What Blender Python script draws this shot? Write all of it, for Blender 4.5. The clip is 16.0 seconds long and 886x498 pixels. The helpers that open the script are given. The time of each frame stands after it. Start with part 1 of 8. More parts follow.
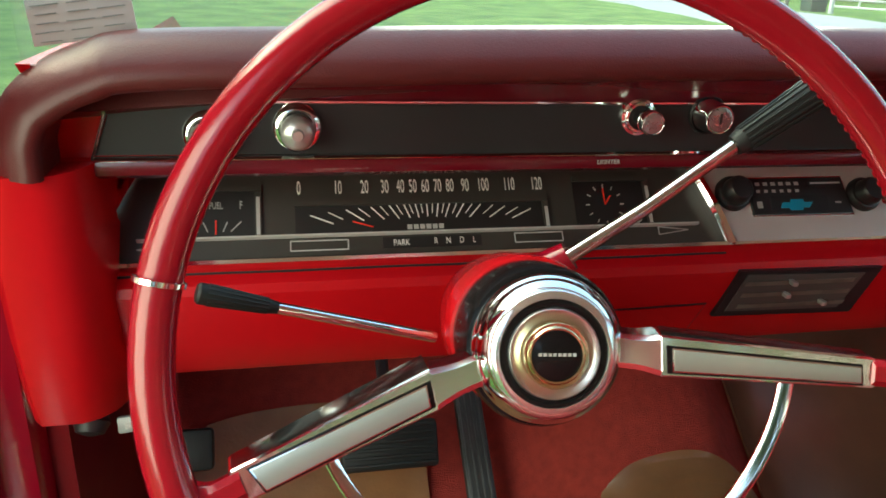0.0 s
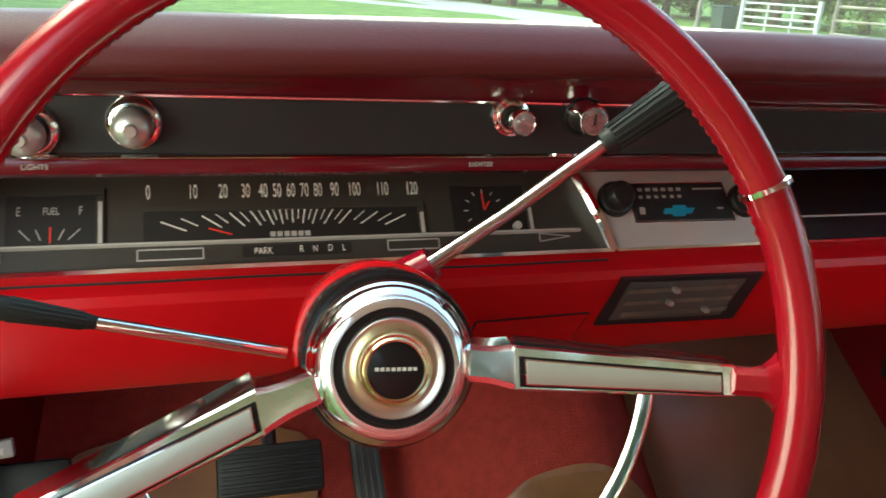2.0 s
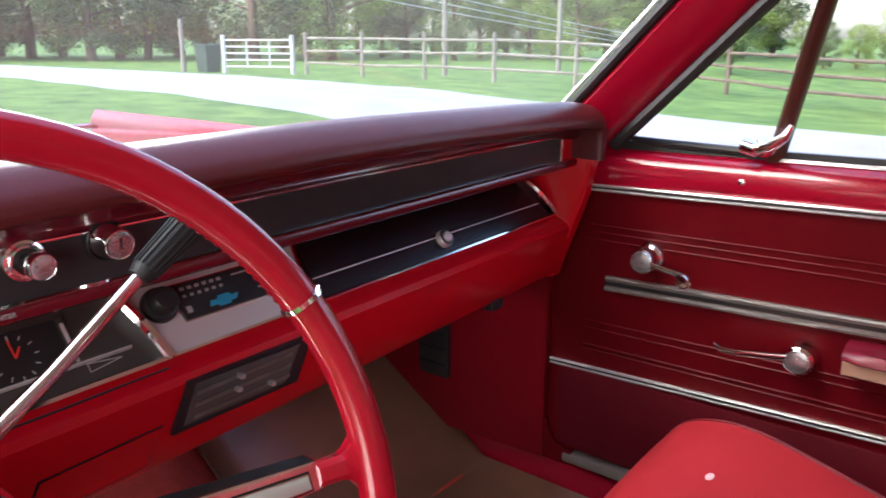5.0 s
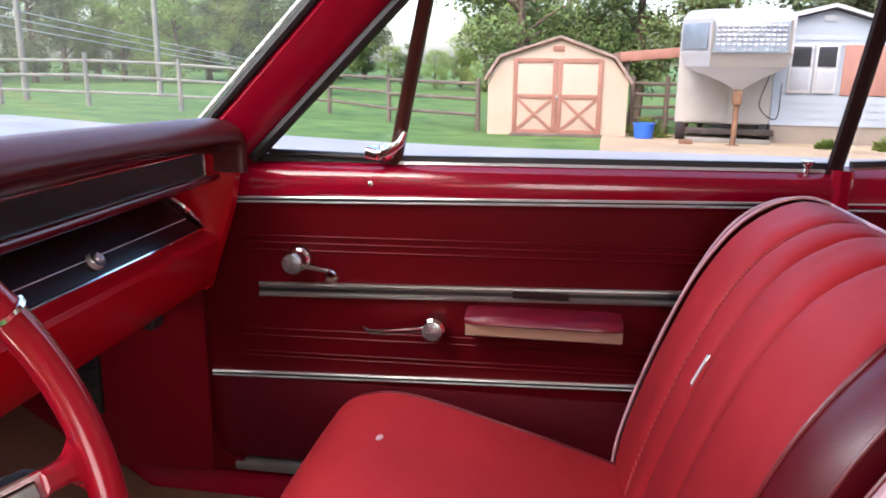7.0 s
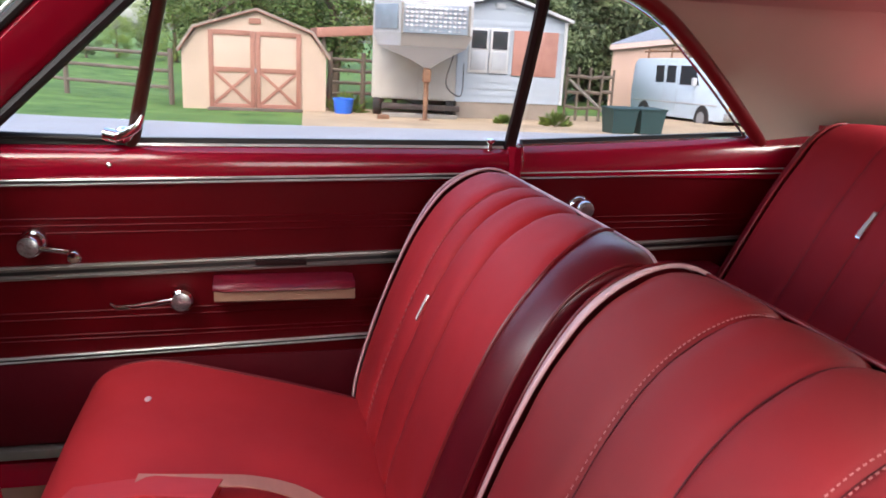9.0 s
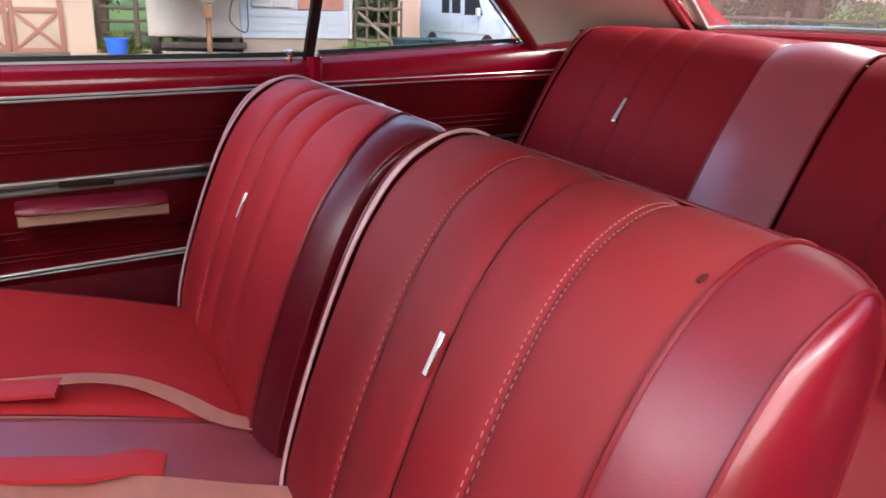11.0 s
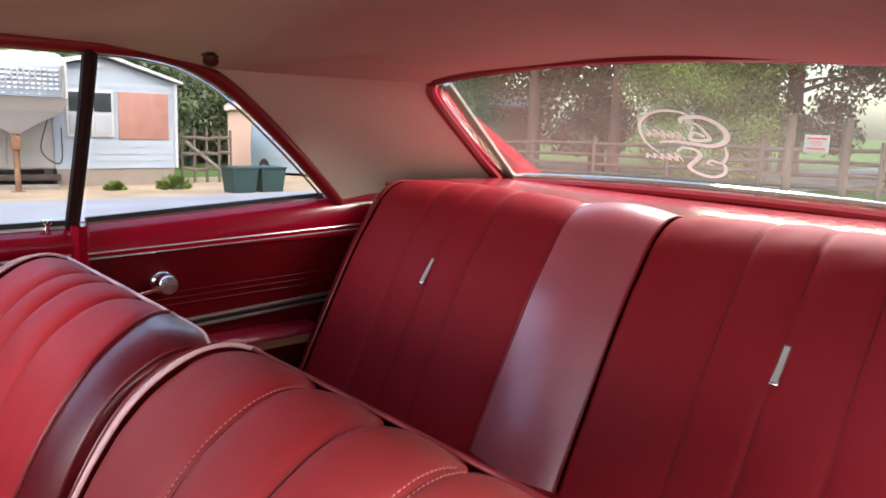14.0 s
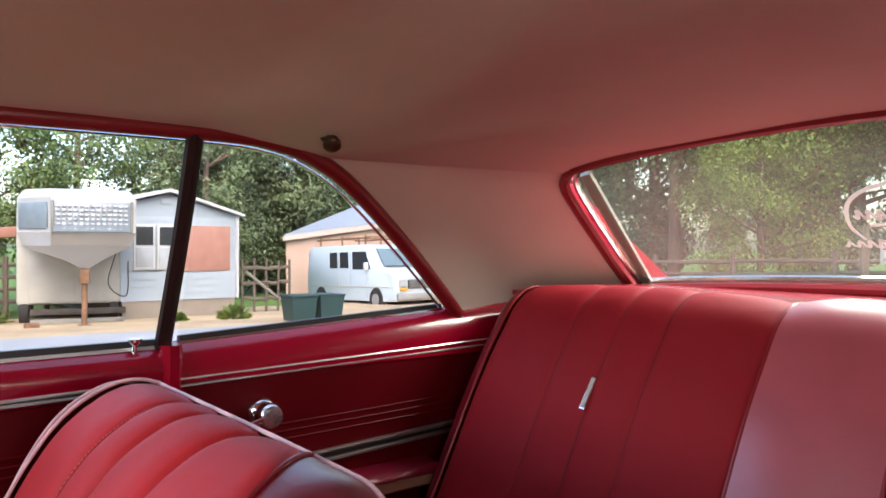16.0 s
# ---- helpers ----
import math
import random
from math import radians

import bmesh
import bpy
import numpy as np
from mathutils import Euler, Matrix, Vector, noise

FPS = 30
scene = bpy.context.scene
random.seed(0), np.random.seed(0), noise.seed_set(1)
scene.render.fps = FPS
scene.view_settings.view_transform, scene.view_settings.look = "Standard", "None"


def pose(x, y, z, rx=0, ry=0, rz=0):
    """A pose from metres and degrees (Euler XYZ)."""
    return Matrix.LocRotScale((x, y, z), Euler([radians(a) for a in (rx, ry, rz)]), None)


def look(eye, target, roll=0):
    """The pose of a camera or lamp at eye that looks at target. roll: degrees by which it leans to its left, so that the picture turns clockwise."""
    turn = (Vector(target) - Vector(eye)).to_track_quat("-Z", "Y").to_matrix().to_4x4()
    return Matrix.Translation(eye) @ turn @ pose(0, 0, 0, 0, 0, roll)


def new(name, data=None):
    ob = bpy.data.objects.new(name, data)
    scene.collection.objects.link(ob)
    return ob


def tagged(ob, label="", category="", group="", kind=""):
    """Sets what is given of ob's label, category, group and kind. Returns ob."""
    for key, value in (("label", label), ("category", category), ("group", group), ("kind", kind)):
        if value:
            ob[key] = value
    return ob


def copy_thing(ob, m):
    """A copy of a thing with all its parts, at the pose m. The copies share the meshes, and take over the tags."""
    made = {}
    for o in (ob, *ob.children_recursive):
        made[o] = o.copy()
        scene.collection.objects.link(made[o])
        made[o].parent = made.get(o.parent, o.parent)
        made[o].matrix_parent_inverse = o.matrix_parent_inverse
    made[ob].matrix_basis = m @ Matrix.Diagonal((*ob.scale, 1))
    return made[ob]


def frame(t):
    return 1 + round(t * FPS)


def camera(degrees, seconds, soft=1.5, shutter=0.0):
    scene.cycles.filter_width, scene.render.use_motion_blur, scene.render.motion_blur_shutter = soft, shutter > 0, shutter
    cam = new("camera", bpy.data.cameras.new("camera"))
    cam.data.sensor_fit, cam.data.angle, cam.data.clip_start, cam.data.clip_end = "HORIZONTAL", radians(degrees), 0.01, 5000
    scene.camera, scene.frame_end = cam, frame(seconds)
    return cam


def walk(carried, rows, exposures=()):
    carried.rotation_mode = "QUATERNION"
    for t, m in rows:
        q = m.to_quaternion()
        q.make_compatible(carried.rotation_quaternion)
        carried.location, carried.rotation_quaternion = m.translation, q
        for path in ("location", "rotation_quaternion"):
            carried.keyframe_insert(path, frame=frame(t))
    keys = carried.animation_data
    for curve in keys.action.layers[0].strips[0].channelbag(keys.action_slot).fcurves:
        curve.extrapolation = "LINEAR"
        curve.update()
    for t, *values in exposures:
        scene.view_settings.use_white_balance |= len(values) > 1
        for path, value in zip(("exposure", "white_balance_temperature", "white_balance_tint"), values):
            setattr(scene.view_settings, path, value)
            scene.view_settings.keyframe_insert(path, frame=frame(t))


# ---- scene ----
cam = camera(60.7, 16.0, soft=1.6, shutter=0.3)
EXPOSURES = [(0, 2.65, 7100, -12), (1.5, 2.7, 7100, -12), (2.5, 2.92, 7050, -12), (3.2, 3.0, 7000, -12), (5.3, 2.75, 6300, 20), (7, 2.45, 6300, 20), (9.2, 2.2, 6350, 16), (11.3, 2.16, 6250, 18), (12.7, 2.13, 6250, 18), (14, 2.33, 6450, 13), (16, 2.35, 6500, 12)]
PATH = [
    (0, (-0.512, -0.709, 1.118), (-0.129, 1.118, 0.4), 2.2),
    (0.5, (-0.484, -0.697, 1.113), (-0.087, 1.124, 0.387), 4.4),
    (1, (-0.461, -0.7, 1.109), (-0.066, 1.125, 0.392), 4.7),
    (1.5, (-0.46, -0.694, 1.104), (-0.028, 1.131, 0.41), 4.5),
    (2, (-0.453, -0.684, 1.099), (0.119, 1.111, 0.429), 3.8),
    (2.5, (-0.44, -0.695, 1.111), (0.293, 1.052, 0.469), 2.5),
    (3, (-0.424, -0.702, 1.119), (0.462, 0.986, 0.515), 1.5),
    (3.2, (-0.425, -0.703, 1.121), (0.532, 0.954, 0.539), 1.5),
    (5.3, (-0.467, -0.685, 1.162), (1.158, 0.359, 0.644), -0.1),
    (5.5, (-0.47, -0.705, 1.142), (1.218, 0.245, 0.646), -0.2),
    (6, (-0.498, -0.683, 1.146), (1.347, -0.093, 0.65), -0.6),
    (6.5, (-0.527, -0.677, 1.158), (1.372, -0.29, 0.662), -0.2),
    (7, (-0.56, -0.68, 1.156), (1.36, -0.397, 0.672), 0.7),
    (7.5, (-0.58, -0.684, 1.168), (1.36, -0.568, 0.699), -0.5),
    (8, (-0.608, -0.68, 1.17), (1.324, -0.839, 0.676), -0.0),
    (8.5, (-0.687, -0.654, 1.183), (1.215, -0.991, 0.664), 1.7),
    (9, (-0.744, -0.618, 1.189), (1.126, -1.096, 0.665), 3.1),
    (9.2, (-0.763, -0.598, 1.186), (1.088, -1.133, 0.65), 2.9),
    (11.3, (-0.888, -0.562, 1.14), (0.717, -1.554, 0.476), 2.5),
    (11.5, (-0.902, -0.573, 1.139), (0.679, -1.6, 0.47), 2.5),
    (12, (-0.91, -0.604, 1.139), (0.605, -1.727, 0.471), 2.6),
    (12.5, (-0.906, -0.623, 1.144), (0.565, -1.819, 0.509), 2.7),
    (13, (-0.892, -0.632, 1.154), (0.576, -1.889, 0.638), 3.2),
    (13.5, (-0.835, -0.659, 1.185), (0.638, -1.961, 0.815), 3.3),
    (14, (-0.769, -0.72, 1.212), (0.706, -2.029, 0.876), 2.1),
    (14.5, (-0.694, -0.81, 1.214), (0.81, -2.092, 0.904), 2.2),
    (15, (-0.6, -0.816, 1.181), (0.93, -2.079, 0.926), 1.8),
    (15.5, (-0.511, -0.769, 1.16), (1.07, -1.989, 1.041), 0.2),
    (16, (-0.46, -0.756, 1.15), (1.126, -1.974, 1.14), 0.3),
]
walk(cam, [(t, look(eye, target, roll)) for t, eye, target, roll in PATH], EXPOSURES)

# ---- light: a hazy evening sky, soft low sun behind the trees ----
world = bpy.data.worlds.new("evening_sky")
scene.world = world
world.use_nodes = True
wn = world.node_tree
wn.nodes.clear()
sky = wn.nodes.new("ShaderNodeTexSky")
sky.sky_type = "NISHITA"
sky.sun_disc = False
sky.sun_elevation = radians(42)
sky.sun_rotation = radians(-70)
sky.dust_density = 3.0
sky.air_density = 1.0
sky.ozone_density = 1.0
bg = wn.nodes.new("ShaderNodeBackground")
bg.inputs["Strength"].default_value = 0.15
wo = wn.nodes.new("ShaderNodeOutputWorld")
wn.links.new(sky.outputs[0], bg.inputs[0])
wn.links.new(bg.outputs[0], wo.inputs[0])
sun = new("sun", bpy.data.lights.new("sun", "SUN"))
sun.data.energy = 0.15
sun.data.angle = radians(40)
sun.data.color = (1.0, 0.93, 0.85)
sun.matrix_world = look((-6, 3, 16), (0, 0, 0))

# added fill lamps on top of the sky's light: at the open driver's doorway, and down through the rear glass and the
# windscreen


def fill_lamp(name, eye, target, w, h, watts):
    lamp = new(name, bpy.data.lights.new(name, "AREA"))
    lamp.data.shape = "RECTANGLE"
    lamp.data.size, lamp.data.size_y, lamp.data.energy = w, h, watts
    lamp.data.color = (1.0, 0.94, 0.88)
    lamp.matrix_world = look(eye, target)


fill_lamp("doorway_fill", (-1.12, -0.75, 1.15), (0.0, 0.0, 0.82), 0.6, 0.7, 1.7)
fill_lamp("rear_window_fill", (0.15, -2.75, 2.0), (0.05, -1.5, 0.85), 1.1, 0.6, 17.0)
fill_lamp("windscreen_fill", (0.35, 1.25, 1.52), (0.05, -0.95, 0.95), 1.2, 0.6, 8.0)

# ---- materials ----


def mat(name, col, rough=0.5, metal=0.0, var=0.12, vscale=6.0, grain=0.0, gscale=400.0, coat=0.0, spec=0.5, bumpd=0.002, voro=False, stretch=None, col2=None, rvar=0.1, isl=0.0, crough=0.08):
    """A procedural surface: base colour varied at two scales, relief and uneven gloss."""
    m = bpy.data.materials.new(name)
    m.use_nodes = True
    n, l = m.node_tree.nodes, m.node_tree.links
    p = n["Principled BSDF"]
    p.inputs["Metallic"].default_value = metal
    p.inputs["Specular IOR Level"].default_value = spec
    p.inputs["Coat Weight"].default_value = coat
    p.inputs["Coat Roughness"].default_value = crough
    tc = n.new("ShaderNodeTexCoord")
    src = tc.outputs["Object"]
    if stretch:
        mp = n.new("ShaderNodeMapping")
        mp.inputs["Scale"].default_value = stretch
        l.new(src, mp.inputs[0])
        src = mp.outputs[0]
    big = n.new("ShaderNodeTexNoise")
    big.inputs["Scale"].default_value = vscale
    big.inputs["Detail"].default_value = 5
    l.new(src, big.inputs[0])
    mix = n.new("ShaderNodeMix")
    mix.data_type = "RGBA"
    a = [c * (1 - var) for c in col]
    b = list(col2) if col2 else [min(1, c * (1 + var)) for c in col]
    mix.inputs[6].default_value = (*a, 1)
    mix.inputs[7].default_value = (*b, 1)
    ramp = n.new("ShaderNodeMapRange")
    ramp.inputs[1].default_value, ramp.inputs[2].default_value = 0.3, 0.7
    l.new(big.outputs[0], ramp.inputs[0])
    l.new(ramp.outputs[0], mix.inputs[0])
    colour = mix.outputs[2]
    if isl:
        oi = n.new("ShaderNodeNewGeometry")
        hs = n.new("ShaderNodeHueSaturation")
        mr = n.new("ShaderNodeMapRange")
        mr.inputs[3].default_value, mr.inputs[4].default_value = 1 - isl, 1 + isl
        l.new(oi.outputs["Random Per Island"], mr.inputs[0])
        l.new(mr.outputs[0], hs.inputs["Value"])
        l.new(colour, hs.inputs["Color"])
        colour = hs.outputs[0]
    l.new(colour, p.inputs["Base Color"])
    rr = n.new("ShaderNodeMapRange")
    rr.inputs[3].default_value, rr.inputs[4].default_value = max(0.02, rough - rvar * rough), min(1, rough + rvar * rough)
    fine = n.new("ShaderNodeTexNoise")
    fine.inputs["Scale"].default_value = vscale * 7
    l.new(src, fine.inputs[0])
    l.new(fine.outputs[0], rr.inputs[0])
    l.new(rr.outputs[0], p.inputs["Roughness"])
    if grain:
        t = n.new("ShaderNodeTexVoronoi" if voro else "ShaderNodeTexNoise")
        t.inputs["Scale"].default_value = gscale
        l.new(src, t.inputs[0])
        bp = n.new("ShaderNodeBump")
        bp.inputs["Strength"].default_value = grain
        bp.inputs["Distance"].default_value = bumpd
        l.new(t.outputs[0], bp.inputs["Height"])
        l.new(bp.outputs[0], p.inputs["Normal"])
    return m


def glass_mat(name, tint=(1, 1, 1), haze=0.0):
    m = bpy.data.materials.new(name)
    m.use_nodes = True
    n, l = m.node_tree.nodes, m.node_tree.links
    n.clear()
    out = n.new("ShaderNodeOutputMaterial")
    tr = n.new("ShaderNodeBsdfTransparent")
    tr.inputs[0].default_value = (*tint, 1)
    gl = n.new("ShaderNodeBsdfGlossy")
    gl.inputs["Roughness"].default_value = 0.03
    lw = n.new("ShaderNodeLayerWeight")
    pw = n.new("ShaderNodeMath")
    pw.operation = "POWER"
    pw.inputs[1].default_value = 5.0
    fr = n.new("ShaderNodeMapRange")
    fr.inputs[3].default_value, fr.inputs[4].default_value = 0.02, 0.6
    l.new(lw.outputs["Facing"], pw.inputs[0])
    l.new(pw.outputs[0], fr.inputs[0])
    mx = n.new("ShaderNodeMixShader")
    l.new(fr.outputs[0], mx.inputs[0])
    l.new(tr.outputs[0], mx.inputs[1])
    l.new(gl.outputs[0], mx.inputs[2])
    last = mx
    if haze:
        df = n.new("ShaderNodeBsdfTranslucent")
        df.inputs[0].default_value = (0.86, 0.83, 0.72, 1)
        nz = n.new("ShaderNodeTexNoise")
        nz.inputs["Scale"].default_value = 2.5
        nz.inputs["Detail"].default_value = 4
        mr = n.new("ShaderNodeMapRange")
        mr.inputs[3].default_value, mr.inputs[4].default_value = haze * 0.4, haze * 1.6
        tcn = n.new("ShaderNodeTexCoord")
        l.new(tcn.outputs["Object"], nz.inputs[0])
        l.new(nz.outputs[0], mr.inputs[0])
        mx2 = n.new("ShaderNodeMixShader")
        l.new(mr.outputs[0], mx2.inputs[0])
        l.new(mx.outputs[0], mx2.inputs[1])
        l.new(df.outputs[0], mx2.inputs[2])
        last = mx2
    l.new(last.outputs[0], out.inputs[0])
    return m


M_paint = mat("red_paint", (0.27, 0.002, 0.017), 0.18, var=0.04, vscale=2, coat=0.4, rvar=0.03)
M_dash = mat("red_dash_enamel", (0.46, 0.004, 0.011), 0.26, var=0.04, vscale=3, coat=0.0, spec=0.3, rvar=0.05)
M_panel = mat("red_vinyl_panel", (0.092, 0.0009, 0.0036), 0.42, spec=0.18, var=0.08, vscale=5, grain=0.25, gscale=900, voro=True, bumpd=0.0006)
# the panel vinyl again, its colour raised for the light in the footwell
M_kick_lit = mat("red_kick_panel_lit", (0.14, 0.0016, 0.0060), 0.42, spec=0.2, var=0.1, vscale=5, grain=0.25, gscale=900, voro=True, bumpd=0.0006)
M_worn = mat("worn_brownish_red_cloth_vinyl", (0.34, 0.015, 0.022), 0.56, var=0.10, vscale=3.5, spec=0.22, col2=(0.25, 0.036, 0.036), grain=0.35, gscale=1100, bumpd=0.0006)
# rear bench copy of the seat cloth, darkened for the shade back there
M_rear_shaded = mat("shaded_cloth_vinyl", (0.27, 0.011, 0.018), 0.60, var=0.14, vscale=4, spec=0.09, col2=(0.24, 0.017, 0.024), grain=0.35, gscale=1100, bumpd=0.0006)
# passenger's copy, brightened for the windscreen light falling on it
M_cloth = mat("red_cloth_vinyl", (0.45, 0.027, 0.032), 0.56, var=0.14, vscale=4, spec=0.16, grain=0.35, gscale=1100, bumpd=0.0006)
M_bolster = mat("red_gloss_vinyl", (0.12, 0.004, 0.010), 0.36, var=0.12, spec=0.35, coat=0.22, crough=0.22, vscale=6, grain=0.2, gscale=500, voro=True, bumpd=0.0006)
# bands and outer bolsters: base colour lightened to carry the sky's pale sheen
M_band = mat("red_sheen_gloss_vinyl", (0.34, 0.070, 0.090), 0.36, spec=0.6, coat=0.6, crough=0.24, var=0.2, vscale=5, grain=0.2, gscale=500, voro=True, bumpd=0.0006)
M_sheen = mat("sheen_gloss_vinyl", (0.20, 0.022, 0.032), 0.40, var=0.25, vscale=7, spec=0.5, coat=0.45, crough=0.34, grain=0.15, gscale=500, voro=True, bumpd=0.0005)
M_side = mat("red_bright_vinyl", (0.19, 0.006, 0.015), 0.36, coat=0.7, crough=0.16, var=0.25, vscale=6, grain=0.2, gscale=500, voro=True, bumpd=0.0006)
M_welt = mat("red_welt", (0.17, 0.009, 0.013), 0.35, var=0.08, vscale=30)
M_pale_welt = mat("faded_and_glint_welt", (0.70, 0.44, 0.45), 0.4, var=0.12, vscale=30)
M_thread = mat("pink_thread", (0.55, 0.20, 0.19), 0.7, vscale=60)
M_pad = mat("maroon_pad", (0.075, 0.009, 0.010), 0.45, spec=0.3, coat=0.2, crough=0.25, var=0.12, vscale=5, grain=0.3, gscale=700, voro=True, bumpd=0.0006)
M_chrome = mat("chrome", (0.86, 0.86, 0.86), 0.08, metal=1, var=0.03, rvar=0.5)
M_brushed = mat("brushed_metal", (0.50, 0.51, 0.50), 0.3, metal=0.7, var=0.06, vscale=20, grain=0.1, gscale=200, stretch=(0.1, 1, 8), bumpd=0.0004)
M_silver = mat("silver_face", (0.54, 0.53, 0.52), 0.42, metal=0.3, var=0.05)
M_insert = mat("satin_silver_insert", (0.31, 0.34, 0.32), 0.34, metal=0.35, var=0.04, vscale=12)
M_bright = mat("bright_trim", (0.72, 0.72, 0.72), 0.26, metal=0.5, var=0.05, vscale=8)
M_black = mat("black_satin", (0.012, 0.012, 0.013), 0.42, var=0.2, vscale=10)
M_gloss_black = mat("gloss_black", (0.006, 0.006, 0.007), 0.22, var=0.2, vscale=10, spec=0.3)
M_strip = mat("black_dash_strip", (0.020, 0.022, 0.024), 0.40, spec=0.3, var=0.1, vscale=14, grain=0.25, gscale=600, bumpd=0.0005)
M_grey_rubber = mat("worn_grey_rubber", (0.045, 0.05, 0.05), 0.45, var=0.25, vscale=20)
M_rubber = mat("black_rubber", (0.011, 0.013, 0.013), 0.5, spec=0.3, var=0.2, vscale=12)
M_gauge = mat("gauge_face", (0.034, 0.033, 0.029), 0.4, var=0.1, vscale=14)
M_gauge_deep = mat("gauge_recess", (0.008, 0.008, 0.008), 0.5)
M_white = mat("white_print", (0.75, 0.74, 0.70), 0.6, var=0.05)
M_grey_print = mat("grey_print", (0.40, 0.40, 0.39), 0.6, var=0.05)
M_needle = mat("red_needle", (0.7, 0.03, 0.02), 0.5)
M_dish = mat("polished_dish", (0.70, 0.71, 0.71), 0.3, metal=1, var=0.1, vscale=30)
M_lever = mat("worn_chrome", (0.55, 0.57, 0.55), 0.16, metal=1, var=0.3, vscale=60, rvar=0.2)
M_bevel = mat("pale_polished_bevel", (0.80, 0.84, 0.85), 0.16, metal=0.9, var=0.04, rvar=0.3)
M_gold = mat("gold_ring", (0.74, 0.66, 0.40), 0.2, metal=1, var=0.05)
M_blue = mat("blue_badge", (0.01, 0.30, 0.50), 0.4)
M_lip_shade = mat("shaded_lip_red", (0.10, 0.003, 0.010), 0.22, coat=0.4, var=0.06, vscale=6)
M_tan = mat("tan_headliner", (0.52, 0.41, 0.345), 0.75, var=0.06, vscale=3, grain=0.2, gscale=500, bumpd=0.0006)
M_sail = mat("tan_sail_vinyl", (0.54, 0.45, 0.375), 0.6, var=0.06, vscale=3, grain=0.2, gscale=700, voro=True, bumpd=0.0006)
M_carpet = mat("red_carpet", (0.34, 0.034, 0.025), 0.95, var=0.16, vscale=60, grain=0.8, gscale=500, bumpd=0.004)
M_matting = mat("tan_floor_mat", (0.25, 0.115, 0.042), 0.35, var=0.35, vscale=8, grain=0.3, gscale=150, bumpd=0.002)
M_tunnel_mat = mat("clear_tan_plastic", (0.21, 0.105, 0.048), 0.30, var=0.25, vscale=7, coat=0.3, grain=0.2, gscale=150, bumpd=0.001)
M_brown_mat = mat("glossy_brown_rubber", (0.13, 0.066, 0.038), 0.30, var=0.25, vscale=6, coat=0.5, crough=0.22, grain=0.2, gscale=200, bumpd=0.001)
M_belt = mat("peach_seat_belt", (0.48, 0.20, 0.155), 0.7, var=0.08, vscale=12, grain=0.4, gscale=700, stretch=(1, 4, 1), bumpd=0.0006)
M_armside = mat("tan_armrest_base", (0.34, 0.22, 0.15), 0.5, var=0.08)
M_dark_trim = mat("dark_red_brown_trim", (0.02, 0.006, 0.006), 0.6, spec=0.2, var=0.1)
M_seal = mat("window_seal", (0.01, 0.01, 0.01), 0.55)
M_card = mat("paper_card", (0.40, 0.35, 0.34), 0.8, var=0.05)
M_ink = mat("faded_ink", (0.2, 0.2, 0.2), 0.8)


def decal_mat():
    m = bpy.data.materials.new("white_window_decal")
    m.use_nodes = True
    n, l = m.node_tree.nodes, m.node_tree.links
    p = n["Principled BSDF"]
    p.inputs["Base Color"].default_value = (0.8, 0.8, 0.78, 1)
    p.inputs["Roughness"].default_value = 0.7
    t = n.new("ShaderNodeBsdfTranslucent")
    t.inputs[0].default_value = (0.45, 0.45, 0.43, 1)
    mx = n.new("ShaderNodeMixShader")
    mx.inputs[0].default_value = 0.65
    l.new(p.outputs[0], mx.inputs[1])
    l.new(t.outputs[0], mx.inputs[2])
    l.new(mx.outputs[0], n["Material Output"].inputs[0])
    return m


M_sticker = decal_mat()
G_wind = glass_mat("windscreen_glass", (0.90, 0.95, 0.93), 0.016)
G_side = glass_mat("side_glass", (0.97, 0.98, 0.97))
G_rear = glass_mat("rear_glass", (0.84, 0.86, 0.80), 0.013)

# ---- building helpers ----


def thing(name, at, label, category, group="", kind=""):
    ob = new(name)
    ob.empty_display_size = 0.1
    ob.location = at
    return tagged(ob, label, category, group, kind)


def origin(ob):
    v = Vector(ob.location)
    return v + origin(ob.parent) if ob.parent else v


def mesh_of(bm, name, material, angle=40):
    bmesh.ops.recalc_face_normals(bm, faces=bm.faces)
    me = bpy.data.meshes.new(name)
    bm.to_mesh(me)
    bm.free()
    me.shade_smooth()
    me.set_sharp_from_angle(angle=radians(angle))
    me.materials.append(material)
    return me


def part(name, bm, material, parent=None, label="", angle=40, at=None):
    """One mesh from world-space bmesh, as a child of parent (or alone, with its origin at at)."""
    base = origin(parent) if parent else Vector(at or (0, 0, 0))
    if at is not None:
        base = Vector(at)
    for v in bm.verts:
        v.co -= base
    ob = new(name, mesh_of(bm, name, material, angle))
    if parent:
        ob.parent = parent
        ob.location = base - origin(parent)
    else:
        ob.location = base
    if label:
        ob["label"] = label
    return ob


def solo(name, bm, material, at, label, category, group="", kind="", angle=40):
    return tagged(part(name, bm, material, None, "", angle, at), label, category, group, kind)


def B():
    return bmesh.new()


def box(bm, c, s, bev=0.0, M=None, seg=2):
    r = bmesh.ops.create_cube(bm, size=1)
    vs = r["verts"]
    for v in vs:
        v.co = Vector((v.co.x * s[0], v.co.y * s[1], v.co.z * s[2]))
    if bev:
        es = list({e for v in vs for e in v.link_edges})
        g = bmesh.ops.bevel(bm, geom=es, offset=bev, segments=seg, affect="EDGES", profile=0.5)
        vs = list({v for f in g["faces"] for v in f.verts} | {v for v in vs if v.is_valid})
    T = Matrix.Translation(c) @ (M or Matrix())
    for v in vs:
        v.co = T @ v.co
    return bm


